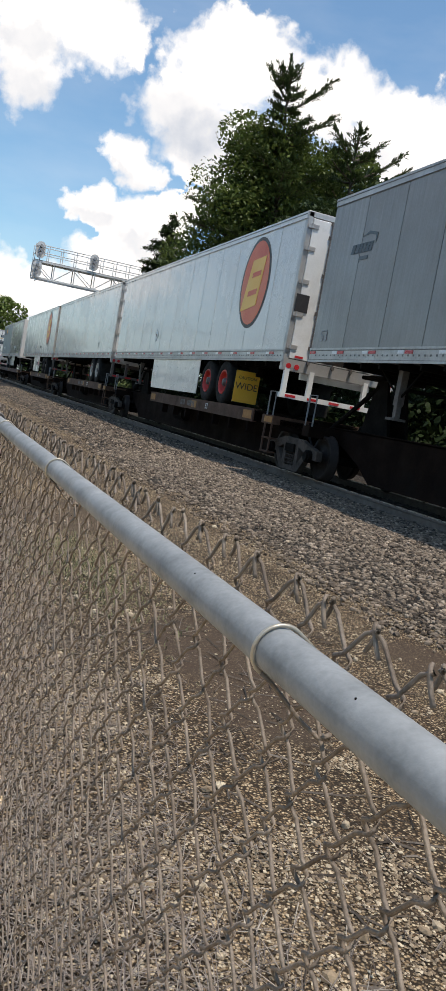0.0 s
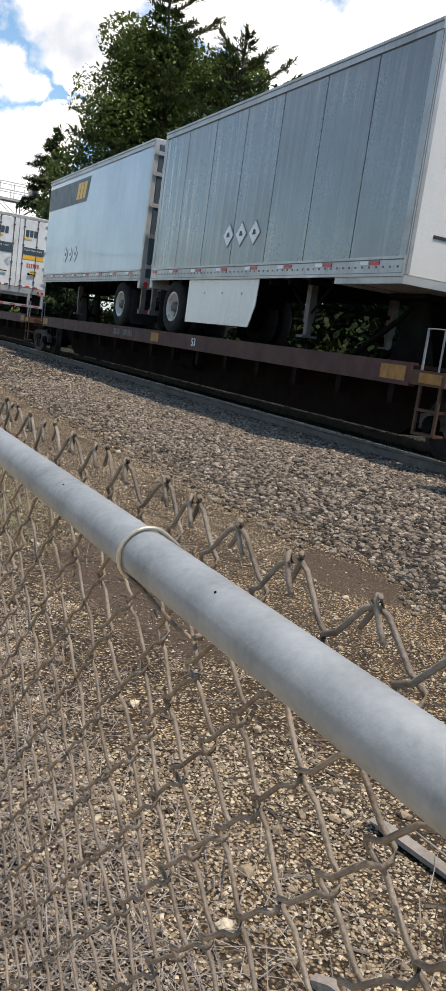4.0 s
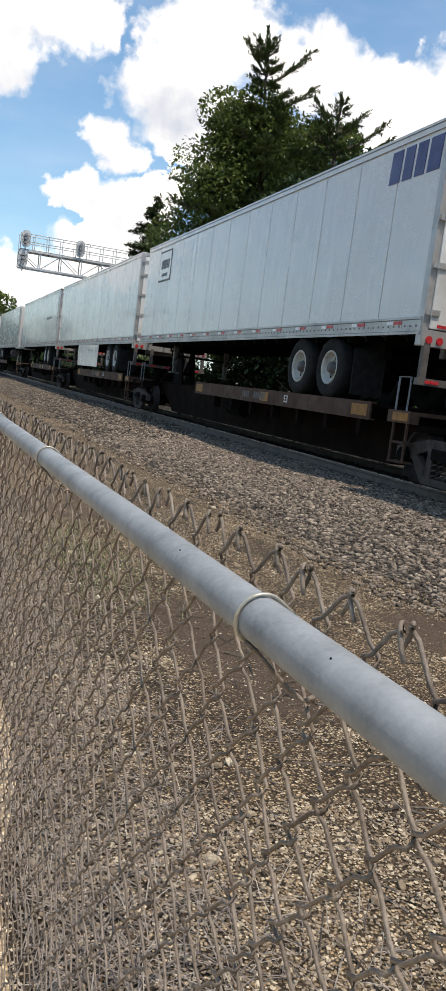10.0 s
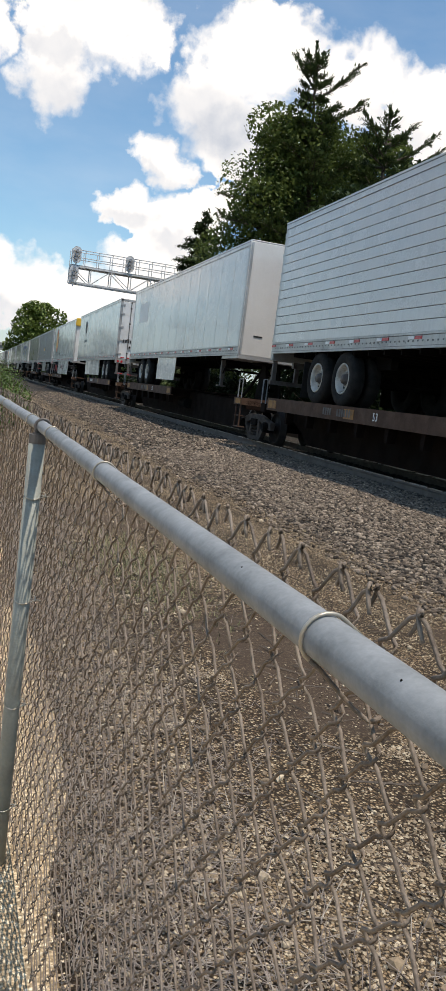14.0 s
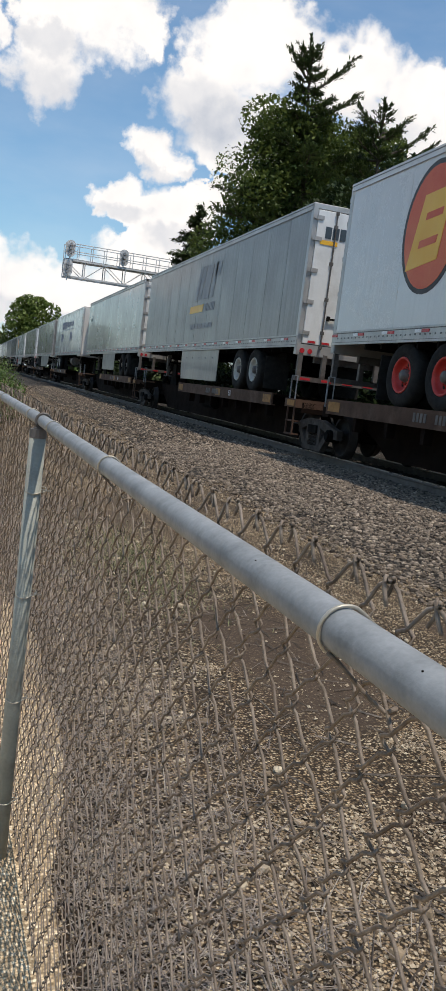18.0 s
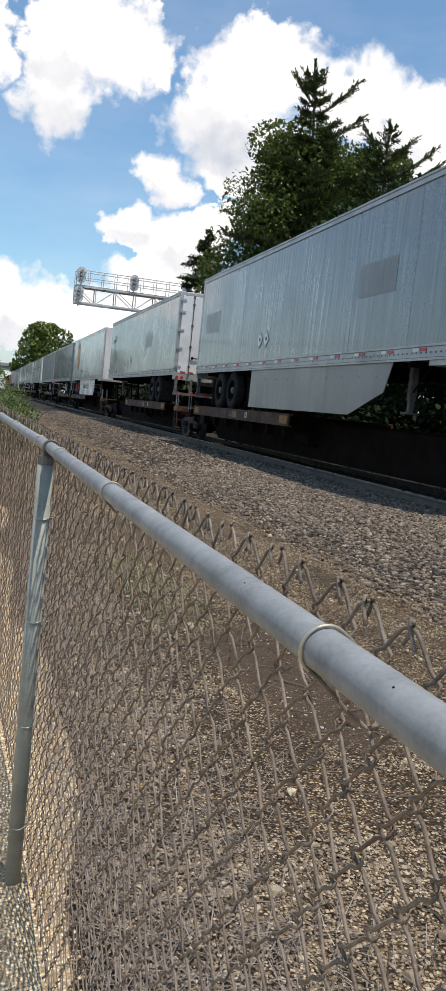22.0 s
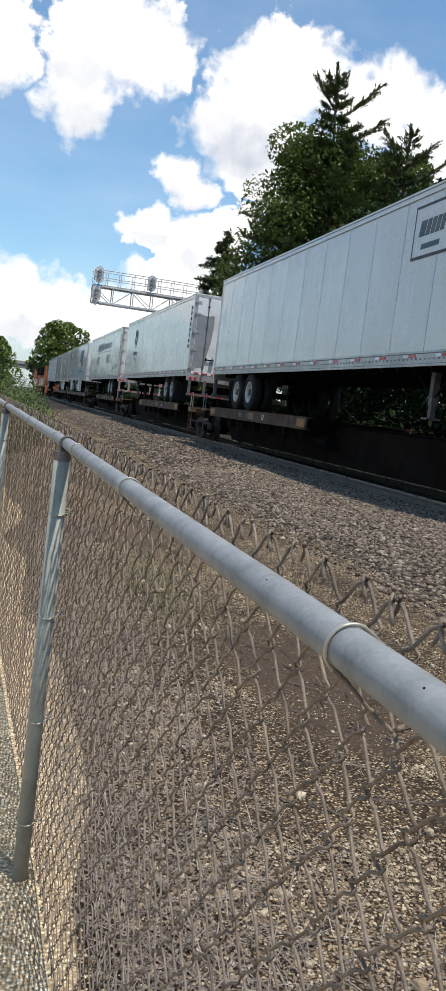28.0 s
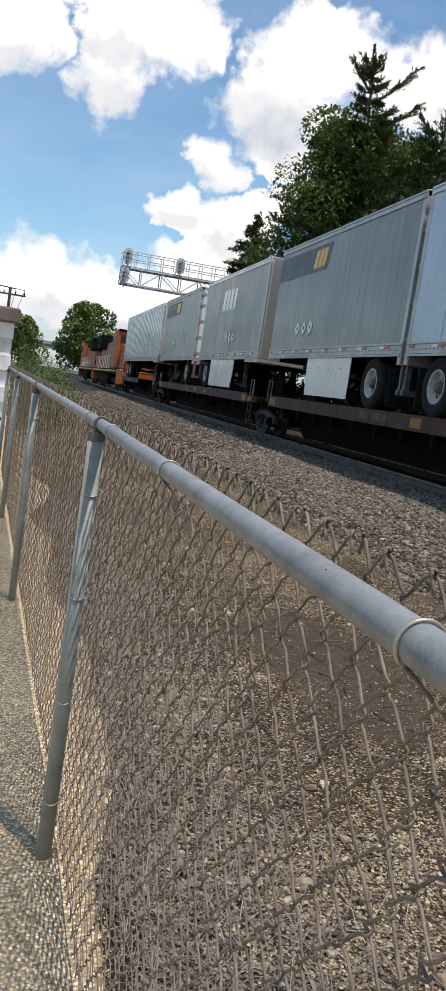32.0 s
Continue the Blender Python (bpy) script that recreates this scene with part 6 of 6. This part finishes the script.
    part("frame_stripe", "ls" + k, lambda bm: (box(bm, -1.512, -1.5, 0.8, n - 0.8, 1.38, 1.5), box(bm, 1.5, 1.512, 0.8, n - 0.8, 1.38, 1.5)), M_YELLOW, th)
    part("hood", "lh" + k, lambda bm: span(bm, -0.95, 0.95, 5.2, n - 2.4, 1.6, 3.9, 0.06), M_LOCO, th, label="orange engine hood")
    part("hood_roof", "lhr" + k, lambda bm: span(bm, -0.97, 0.97, 5.2, n - 2.4, 3.9, 4.25, 0.08), M_DARK, th)
    part("radiator", "lr" + k, lambda bm: span(bm, -1.5, 1.5, n - 6.6, n - 2.2, 3.3, 4.6, 0.1), M_DARK, th)
    c = part("cab", "lc" + k, lambda bm: span(bm, -1.5, 1.5, 2.7, 5.2, 1.6, 4.5, 0.1), M_LOCO, th, label="orange cab")
    part("cab_roof", "lcr" + k, lambda bm: span(bm, -1.4, 1.4, 2.6, 5.3, 4.45, 4.6, 0.05), M_DARK, th)
    part("nose", "ln" + k, lambda bm: span(bm, -1.1, 1.1, 1.3, 2.75, 1.6, 3.5, 0.12), M_LOCO, th)
    for a in (2.95, 4.05):
        part("cab_window", "lw%.1f" % a + k, lambda bm: span(bm, -1.52, -1.49, a, a + 0.85, 3.3, 4.05, 0), M_GLASS, c)
    for x in (-1.2, -0.3, 0.6):
        part("windscreen", "lwi%.1f" % x + k, lambda bm: span(bm, x, x + 0.6, 2.66, 2.7, 3.6, 4.15, 0), M_GLASS, c)
    part("hood_band", "lb" + k, lambda bm: span(bm, -0.96, 0.96, 5.4, n - 2.6, 2.0, 2.5, 0), M_DARK, th)
    for y in [5.6 + 1.25 * i for i in range(10)]:
        part("hood_door", "ld", lambda bm: (box(bm, -0.98, -0.95, 0, 1.1, 1.7, 3.4), soften(bm, 0.01)), M_LOCO, th, (0, y if not turned else n - y - 1.1, 0))
    part("fuel_tank", "lt" + k, lambda bm: span(bm, -1.35, 1.35, 7.6, 14.2, 0.35, 1.25, 0.15), M_DARK, th)
    for y in (4.3, n - 4.3):
        t = part("bogie", "lbog", lambda bm: (box(bm, -1.15, -1.0, -2.1, 2.1, 0.55, 0.95), box(bm, 1.0, 1.15, -2.1, 2.1, 0.55, 0.95), box(bm, -1.0, 1.0, -0.4, 0.4, 0.6, 1.2)), M_DARK, th, (0, y, 0))
        for w in (-1.7, 0, 1.7):
            for s2 in (-0.75, 0.75):
                part("wheel", "lwheel", lambda bm: lathe(bm, [(-0.07, 0.45), (-0.07, 0.5), (0.07, 0.52), (0.07, 0.45), (0.0, 0.2)], 24), M_WHEELSTEEL, t, (s2, w, 0.52), "", True)
    part("front_plate", "lp" + k, lambda bm: (span(bm, -1.45, 1.45, 0.3, 0.6, 0.5, 1.6, 0.03)), M_LOCO, th)
    part("rear_plate", "lp2" + k, lambda bm: (span(bm, -1.45, 1.45, n - 0.6, n - 0.3, 0.5, 1.6, 0.03)), M_LOCO, th)
    part("handrail", "lhand" + k, lambda bm: ([rod(bm, (-1.46, f(5.4 + 1.5 * i), 1.6), (-1.46, f(5.4 + 1.5 * i), 2.6), 0.02, 5) for i in range(10)], rod(bm, (-1.46, f(5.4), 2.6), (-1.46, f(18.9), 2.6), 0.02, 5)), M_PALE, th)
    for i in range(4):
        part("roof_fan", "lfan", lambda bm: rod(bm, (0, 0, 4.2), (0, 0, 4.42), 0.55, 16), M_DARK, th, (0, f(8.2 + 1.6 * i), 0))
    part("exhaust_stack", "lex" + k, lambda bm: span(bm, -0.3, 0.3, 12.6, 13.6, 4.2, 4.5, 0.03), M_DARK, th)
    MOVERS.append((th, 8.1, s, 0.33))


locomotive(551.6, False)
locomotive(574.4, True)


def motions():
    """The train runs towards the camera's end of the line."""
    for ob, x, s, z in MOVERS:
        walk(ob, [(t, pose(x, s - at_time(t), z)) for t in range(0, 33)])

# ---- signal gantry, trees and the far end ----
gantry = thing("signal_gantry", "pale steel cantilever signal bridge with truss and walkway", "signal gantry", (0, 65.0, 0))
GX0, GX1, GZ0, GZ1 = 6.4, 18.6, 8.35, 9.55
for y in (-0.55, 0.55):
    for z in (GZ0, GZ1):
        part("chord", "chord", lambda bm: box(bm, GX0, GX1, -0.06, 0.06, -0.06, 0.06), M_GANTRY, gantry, (0, y, z))
    for k in range(9):
        x = GX0 + (GX1 - GX0) * k / 8
        part("truss_post", "tpost", lambda bm: rod(bm, (0, 0, GZ0), (0, 0, GZ1), 0.045, 6), M_GANTRY, gantry, (x, y, 0))
        if k < 8:
            part("truss_diagonal", "tdiag%d" % (k % 2), lambda bm: rod(bm, (0, 0, GZ0 if k % 2 else GZ1), (1.525, 0, GZ1 if k % 2 else GZ0), 0.03, 6), M_GANTRY, gantry, (x, y, 0))
part("walkway", "walkway", lambda bm: box(bm, GX0, GX1, -0.6, 0.6, GZ1 + 0.06, GZ1 + 0.1), M_GALV, gantry)
for y in (-0.6, 0.6):
    for z in (0.55, 1.1):
        part("handrail", "hrail", lambda bm: rod(bm, (GX0, 0, 0), (GX1, 0, 0), 0.035, 6), M_GANTRY, gantry, (0, y, GZ1 + 0.1 + z))
    for k in range(13):
        part("rail_post", "rpost", lambda bm: rod(bm, (0, 0, 0), (0, 0, 1.1), 0.03, 6), M_GANTRY, gantry, (GX0 + (GX1 - GX0) * k / 12, y, GZ1 + 0.1))
part("mast", "mast", lambda bm: (rod(bm, (GX1 - 0.4, 0, 0), (GX1 - 0.4, 0, GZ1 + 0.1), 0.28, 14), box(bm, GX1 - 1.0, GX1 + 0.2, -0.6, 0.6, -0.2, 0.2)), M_GANTRY, gantry)
for x, z in ((6.75, 10.35), (6.65, 8.95), (10.75, 10.3), (14.9, 10.3)):
    h = part("signal_head", "shead", lambda bm: (rod(bm, (0, -0.75, 0.28), (0, -0.72, 0.28), 0.34, 18), rod(bm, (0, -0.75, -0.28), (0, -0.72, -0.28), 0.34, 18), box(bm, -0.34, 0.34, -0.75, -0.72, -0.28, 0.28), box(bm, -0.2, 0.2, -0.72, -0.45, -0.45, 0.45)), M_GANTRY, gantry, (x, 0, z), "grey signal head with backing plate")
    for dz in (0.28, 0.0, -0.28):
        part("signal_hood", "shood", lambda bm: (rod(bm, (0, -0.98, 0), (0, -0.75, 0), 0.11, 12)), M_FADE, h, (0, 0, dz))
    part("head_post", "hpost", lambda bm: rod(bm, (0, -0.6, -0.9), (0, -0.6, 0.6), 0.05, 8), M_GANTRY, h)


LEAF_V = [(0, -0.5, 0), (0.32, -0.12, 0.07), (0.26, 0.3, 0.03), (0, 0.55, -0.04), (-0.26, 0.3, 0.05), (-0.32, -0.12, 0.0)]
LEAF_F = [(0, 1, 5), (1, 2, 5), (2, 4, 5), (2, 3, 4)]


def limbs(bm, base, top, r, rnd, n):
    base, top = Vector(base), Vector(top)
    rod(bm, base, top, r, 9, r * 0.35)
    for k in range(n):
        f = 0.25 + 0.7 * k / n
        p = base.lerp(top, f)
        a = rnd.random() * 6.28
        ln = (top - base).length * (0.34 - 0.2 * f)
        q = p + Vector((math.cos(a) * ln, math.sin(a) * ln, ln * 0.7))
        rod(bm, p, q, r * 0.4 * (1 - f * 0.6), 6, r * 0.08)


def broad_tree(x, y, h, w, seed, leaves, size, mat=None, low=0.25, label="tall broad-leaved tree with dense dark green crown", lobes=22):
    """A trunk with limbs and a crown of leaf sprays gathered round many lobes."""
    rnd = random.Random(seed)
    th = thing("tree", label, "tree", (x, y, -0.16), "trees by the line")
    part("trunk", None, lambda bm: limbs(bm, (0, 0, 0), (0.2, 0.1, h * 0.85), 0.022 * h, rnd, 14), M_BARK, th)
    centres = []
    for k in range(lobes):
        f = (k + 0.5) / lobes
        z = h * (low + (0.97 - low) * f)
        reach = w * math.sin(math.pi * min(1.0, 0.16 + 0.8 * (f * 0.9 + 0.05))) ** 0.5
        a = k * 2.4 + rnd.random()
        d = reach * (0.35 + 0.45 * rnd.random())
        centres.append((math.cos(a) * d, math.sin(a) * d, z, reach * (0.3 + 0.2 * rnd.random()) + 0.25))
    rows = []
    for _ in range(leaves):
        cx, cy, cz, r = centres[int(rnd.random() * lobes)]
        u, v = rnd.random() * 6.28, math.acos(2 * rnd.random() - 1)
        q = r * (0.55 + 0.55 * rnd.random() ** 0.5)
        s = size * (0.6 + 0.8 * rnd.random())
        rows.append((cx + q * math.sin(v) * math.cos(u), cy + q * math.sin(v) * math.sin(u), cz + 0.8 * q * math.cos(v), s, s, s, rnd.random() * 6.28, rnd.random() * 2.4 - 1.2))
    many("crown", LEAF_V, LEAF_F, rows, mat or M_LEAF, th)
    return th


def conifer(x, y, h, w, seed, sprays, size, tufted=False, label="dark spruce with drooping branches"):
    """A straight trunk, whorls of boughs, and needle sprays along each bough."""
    rnd = random.Random(seed)
    th = thing("conifer", label, "conifer", (x, y, -0.16), "conifers by the line")
    boughs = []
    n = int(h * (6.5 if tufted else 9))
    for k in range(n):
        f = 0.12 + 0.87 * (k + rnd.random()) / n
        ln = (min(w, 1.7 * w * (1 - f) ** 0.8) if tufted else w * (1 - f) ** 0.95) * (0.45 + 0.6 * rnd.random()) + 0.2
        a = rnd.random() * 6.28
        if tufted and math.cos(a) > 0.2:
            ln *= 1.3
        elif tufted and math.cos(a) < -0.2:
            ln *= 0.5
        rise = (0.55 if tufted else 0.05) * ln * (0.4 + f)
        boughs.append((Vector((0, 0, h * f)), Vector((math.cos(a) * ln, math.sin(a) * ln, h * f + rise - (0.0 if tufted else 0.12 * ln)))))

    def make(bm):
        rod(bm, (0, 0, 0), (0, 0, h), 0.014 * h + 0.05, 8, 0.02)
        for p, q in (boughs if tufted else boughs[::2]):
            rod(bm, p, q, 0.035, 5, 0.01)
    part("trunk", None, make, M_BARK, th)
    rows = []
    total = sum((q - p).length for p, q in boughs)
    for p, q in boughs:
        m = int(sprays * (q - p).length / total) + 1
        flat = Vector((q.x - p.x, q.y - p.y, 0))
        a = math.atan2(flat.y, flat.x)
        for _ in range(m):
            t = rnd.random() ** (0.5 if tufted else 0.7)
            c = p.lerp(q, t)
            off = (0.09 if tufted else 0.14) * (q - p).length * (1.1 - t) + (0.15 if tufted else 0.08)
            s = size * (0.6 + 0.8 * rnd.random())
            rows.append((c.x + rnd.gauss(0, off), c.y + rnd.gauss(0, off), c.z + rnd.gauss(0, off * 0.55), s * 0.5, s, s, a - 1.57 + rnd.gauss(0, 1.2 if tufted else 0.7), rnd.gauss(0.3 if tufted else -0.2, 0.7 if tufted else 0.4)))
    many("needles", LEAF_V, LEAF_F, rows, M_NEEDLE, th)
    return th


def pine(x, y, h, w, seed, label, tip, arms, count_boughs=66, slope=-0.085):
    """A tall old pine: long boughs that sweep up at their tips, twigs along them, needle tufts along the twigs, gaps between."""
    rnd = random.Random(seed)
    th = thing("pine", label, "pine", (x, y, -0.16), "conifers by the line")
    lean = Vector((slope, 0.0, 1.0))
    stems, rows = [(Vector((0, 0, 0)), lean * h, 0.32, 0.03)], []

    def tufts(a, b, n, size):
        d = (b - a).normalized()
        for _ in range(n):
            c = a.lerp(b, 0.15 + 0.9 * rnd.random())
            e = (d + Vector((rnd.gauss(0, 0.45), rnd.gauss(0, 0.45), rnd.gauss(0.15, 0.4)))).normalized()
            g = size * (0.6 + 0.8 * rnd.random())
            c = c + e * g * 0.3 + Vector((rnd.gauss(0, 0.05), rnd.gauss(0, 0.05), rnd.gauss(0, 0.05)))
            rows.append((c.x, c.y, c.z, g * 0.42, g, g, math.atan2(-e.x, e.y), math.asin(max(-1, min(1, e.z)))))

    def bough(f, ln, azimuth, sweep, thick):
        p = lean * h * f
        out = Vector((math.sin(azimuth), math.cos(azimuth), 0))
        m = p + out * ln * 0.55 + Vector((0, 0, ln * (sweep - 0.12) * 0.5))
        q = p + out * ln + Vector((0, 0, ln * sweep))
        stems.append((p, m, 0.07 * thick, 0.045 * thick))
        stems.append((m, q, 0.045 * thick, 0.012))
        side = Vector((out.y, -out.x, 0))
        count = 5 + int(ln * 2.4)
        for k in range(count):
            t = 0.25 + 0.75 * (k + rnd.random() * 0.7) / count
            c = p.lerp(m, t / 0.55) if t < 0.55 else m.lerp(q, (t - 0.55) / 0.45)
            tl = (0.32 * ln * (1.15 - t) + 0.38) * (0.7 + 0.6 * rnd.random())
            d = (out * 0.75 + side * (0.85 if k % 2 else -0.85) * (1.2 - 0.8 * t) + Vector((0, 0, 0.25 + 0.35 * sweep + rnd.gauss(0, 0.15)))).normalized()
            e = c + d * tl
            stems.append((c, e, 0.018, 0.006))
            tufts(c, e, 8 + int(tl * 34), 0.24)
        tufts(q - (q - m) * 0.35, q + (q - m) * 0.08, 34, 0.24)

    n = count_boughs
    for k in range(n):
        f = 0.3 + 0.66 * k / n
        ln = w * (1.0 if f < 0.5 else 1.0 - (1.0 - tip) * min(1.0, (f - 0.5) / 0.36)) * (0.6 + 0.5 * rnd.random()) + 0.15
        bough(f, ln, k * 2.4 + rnd.gauss(0, 0.3), -0.02 + 0.75 * max(0.0, f - 0.45) + 0.1 * rnd.random(), 1.0)
    for f, ln, sweep, turn in arms:
        bough(f, ln, turn, sweep, 1.2)
    tufts(lean * h * 0.9, lean * h * 1.01, 130, 0.24)
    part("trunk", None, lambda bm: [rod(bm, a, b, r0, 6, r1) for a, b, r0, r1 in stems], M_BARK, th)
    many("needles", LEAF_V, LEAF_F, rows, M_NEEDLE, th)
    return th


broad_tree(24.2, 52.0, 19.6, 3.6, 4, 34000, 0.2, low=0.25, label="broad-leaved tree standing behind the tall pine", lobes=56)
broad_tree(22.2, 53.5, 19.6, 4.0, 6, 26000, 0.22, low=0.2, label="lower broad-leaved tree behind the tall pine", lobes=44)
broad_tree(16.8, 47.5, 18.3, 4.3, 3, 64000, 0.19, low=0.2, label="tall broad-leaved tree with a dense rounded crown", lobes=64)
# rows of each pine's long arms: height share, length, rise, direction
pine(18.6, 46.0, 21.1, 4.2, 5, "tall ragged pine with upswept branches", 0.13,
     ((0.87, 2.3, 1.0, 1.6), (0.84, 1.6, 0.5, 1.3), (0.8, 2.6, 0.7, 1.8), (0.6, 4.9, -0.02, -1.5), (0.54, 5.4, -0.06, -1.75), (0.9, 1.1, 1.3, -1.4), (0.955, 0.7, 1.3, 0.8), (0.93, 0.7, 1.2, -2.0)))
pine(22.4, 46.6, 19.0, 3.4, 9, "ragged pine with long rising arms beside the tall one", 0.45,
     ((0.9, 1.6, 0.9, 1.5), (0.84, 2.9, 0.75, 1.6), (0.8, 3.0, 0.6, 1.9), (0.78, 4.4, 0.42, 1.5), (0.9, 1.5, 1.0, -1.5), (0.84, 2.0, 0.6, -1.7), (0.74, 3.4, 0.2, 2.2)), 48, -0.02)
conifer(15.7, 62.0, 15.0, 8.0, 8, 46000, 0.32, False, "small pointed dark spruce beyond the gantry")
conifer(16.9, 66.5, 12.4, 4.0, 11, 7000, 0.34, False, "small dark spruce beside the line")
for i, (x, y, h, w) in enumerate(((19.0, 41.0, 12.5, 4.2), (18.6, 34.5, 12.2, 4.0), (18.8, 28.8, 10.0, 3.2), (18.4, 24.2, 9.3, 3.0), (18.9, 19.4, 11.8, 3.0), (18.3, 15.0, 12.6, 3.6), (18.6, 10.0, 12.4, 3.6))):
    broad_tree(x, y, h, w, 20 + i, 15000, 0.27, M_HEDGE, low=0.08, label="leafy dark green tree in a dense row behind the train", lobes=40)
broad_tree(15.0, 225.0, 19.0, 8.4, 41, 9000, 0.8, M_LIGHTLEAF, 0.15, "round-crowned green tree far down the line")
broad_tree(-1.6, 205.0, 12.0, 6.0, 42, 7000, 0.7, M_LIGHTLEAF, 0.12, "round-crowned green tree far beyond the bushes")
for i, (x, y) in enumerate(((24, 90), (21, 110), (23, 140), (20, 170), (-9, 230), (-16, 200), (28, 230))):
    broad_tree(x, y, 10 + 1.5 * (i % 3), 4.5, 50 + i, 3500, 0.7, M_FARLEAF, 0.12, "leafy tree in the far row along the line")


def bush(x, y, h, w, seed, leaves=1600, size=0.07, mat=None, label="unkempt green bush beside the line", group="bushes by the fence"):
    rnd = random.Random(seed)
    th = thing("bush", label, "bush", (x, y, -0.14), group)
    part("woody_base", None, lambda bm: [rod(bm, (rnd.gauss(0, 0.1), rnd.gauss(0, 0.1), 0), (rnd.gauss(0, w * 0.5), rnd.gauss(0, w * 0.5), h * 0.8), 0.015, 5, 0.006) for _ in range(9)], M_BARK, th)
    rows = []
    for _ in range(leaves):
        u, q = rnd.random() * 6.28, w * rnd.random() ** 0.6
        z = h * rnd.random() ** 0.8 * (1.05 - 0.5 * q / w)
        s = size * (0.6 + 0.8 * rnd.random())
        rows.append((q * math.cos(u), q * math.sin(u), z, s, s, s, rnd.random() * 6.28, rnd.random() * 2.4 - 1.2))
    many("leaves", LEAF_V, LEAF_F, rows, mat or M_FARLEAF, th)


for i, (x, y, h, w) in enumerate(((0.5, 19.0, 1.3, 0.6), (0.9, 22.0, 1.6, 0.8), (0.3, 24.5, 1.9, 0.9), (1.1, 27.0, 1.6, 0.9), (0.2, 31.0, 2.2, 1.2), (1.2, 35.0, 1.9, 1.2), (0.6, 42.0, 2.4, 1.5), (1.4, 52.0, 2.6, 1.6))):
    bush(x, y, h, w, 70 + i)

# Undergrowth seen below the trailers, its shade painted into the leaves.
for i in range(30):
    bush(16.4 + 0.7 * math.sin(i * 2.1), 3.0 + 3.4 * i, 3.4 + 0.8 * math.sin(i * 1.3), 2.4, 100 + i, 1700, 0.24, M_SHADED_SHRUB, "dense shrub with shade-darkened leaves under the trees behind the train", "undergrowth behind the train")

# white block wall at the fence's end
wall = thing("block_wall", "whitewashed block wall with a dark stained coping", "wall", (0, 0, 0), kind="structure")
part("wall_core", "wcore", lambda bm: box(bm, -7.0, -0.02, 11.72, 12.4, -0.22, 1.86), M_MASON, wall)
for r in range(-1, 9):
    for k in range(9):
        x1 = -0.0 - 0.41 * k - (0.2 if r % 2 else 0.0)
        part("block", "block", lambda bm: (box(bm, -0.404, 0.0, 0.012, 0.06, 0.0, 0.203), soften(bm, 0.005)), M_MASON, wall, (x1 - 0.004 * (k % 3), 11.665 + 0.004 * ((k + r) % 2), 0.006 + 0.207 * r))
part("coping", "coping", lambda bm: (box(bm, -7.0, 0.06, 11.6, 12.5, 1.87, 2.06), soften(bm, 0.02)), M_COPING, wall, label="dark stained coping stones")
part("vent_box", "ventbox", lambda bm: (box(bm, -0.75, -0.42, 11.8, 12.2, 2.06, 2.36), soften(bm, 0.03)), M_COPING, wall)
part("wall_pipe", "wpipe", lambda bm: rod(bm, (-3.0, 11.62, 0.62), (-0.04, 11.62, 0.62), 0.022, 8), M_DARK, wall)

# road bridge far down the line
bridge = thing("road_bridge", "long grey concrete road bridge over the line", "bridge", (0, 236, 0))
part("deck", "bdeck", lambda bm: box(bm, -60, 30, -4, 4, 6.3, 7.3), M_CONCRETE, bridge)
part("parapet", "bpar", lambda bm: (box(bm, -60, 30, -4.2, -3.9, 7.3, 8.1), box(bm, -60, 30, 3.9, 4.2, 7.3, 8.1)), M_CONCRETE, bridge)
for x in (-40, -20, -4, 20):
    part("pier", "bpier", lambda bm: box(bm, -0.6, 0.6, -3.5, 3.5, -0.2, 6.3), M_CONCRETE, bridge, (x, 0, 0))


def pole(x, y, h):
    th = thing("utility_pole", "dark wooden utility pole with a crossarm", "utility pole", (x, y, -0.16), "utility poles")
    part("pole_shaft", "shaft%.1f" % h, lambda bm: rod(bm, (0, 0, 0), (0, 0, h), 0.15, 10, 0.1), M_WOODPOLE, th)
    part("crossarm", "arm%.1f" % h, lambda bm: box(bm, -1.1, 1.1, -0.05, 0.05, h - 0.5, h - 0.38), M_WOODPOLE, th)
    for dx in (-1.0, -0.4, 0.4, 1.0):
        part("insulator", "ins%.1f" % h, lambda bm: rod(bm, (0, 0, h - 0.38), (0, 0, h - 0.2), 0.04, 8), M_GLASS, th, (dx, 0, 0))


POLES = [(-1.4, 62.0, 6.6), (-3.5, 118.0, 8.6), (-5.5, 180.0, 9.2)]
for p in POLES:
    pole(*p)
for dx in (-1.0, 0.4, 1.0):
    pts = [Vector((x + dx, y, h - 0.2)) for x, y, h in POLES]
    pts = [Vector((pts[0].x - 12, pts[0].y - 40, pts[0].z + 1.0))] + pts
    line = []
    for a, b in zip(pts, pts[1:]):
        line += [a.lerp(b, k / 8) - Vector((0, 0, 1.0 * (1 - (2 * k / 8 - 1) ** 2))) for k in range(8)]
    w = part("overhead_wire", None, lambda bm: tube(bm, line + [pts[-1]], 0.018, 4), M_DARK, None)
    tagged(w, "thin dark sagging overhead wire between poles", "wire", "overhead wires")

motions()
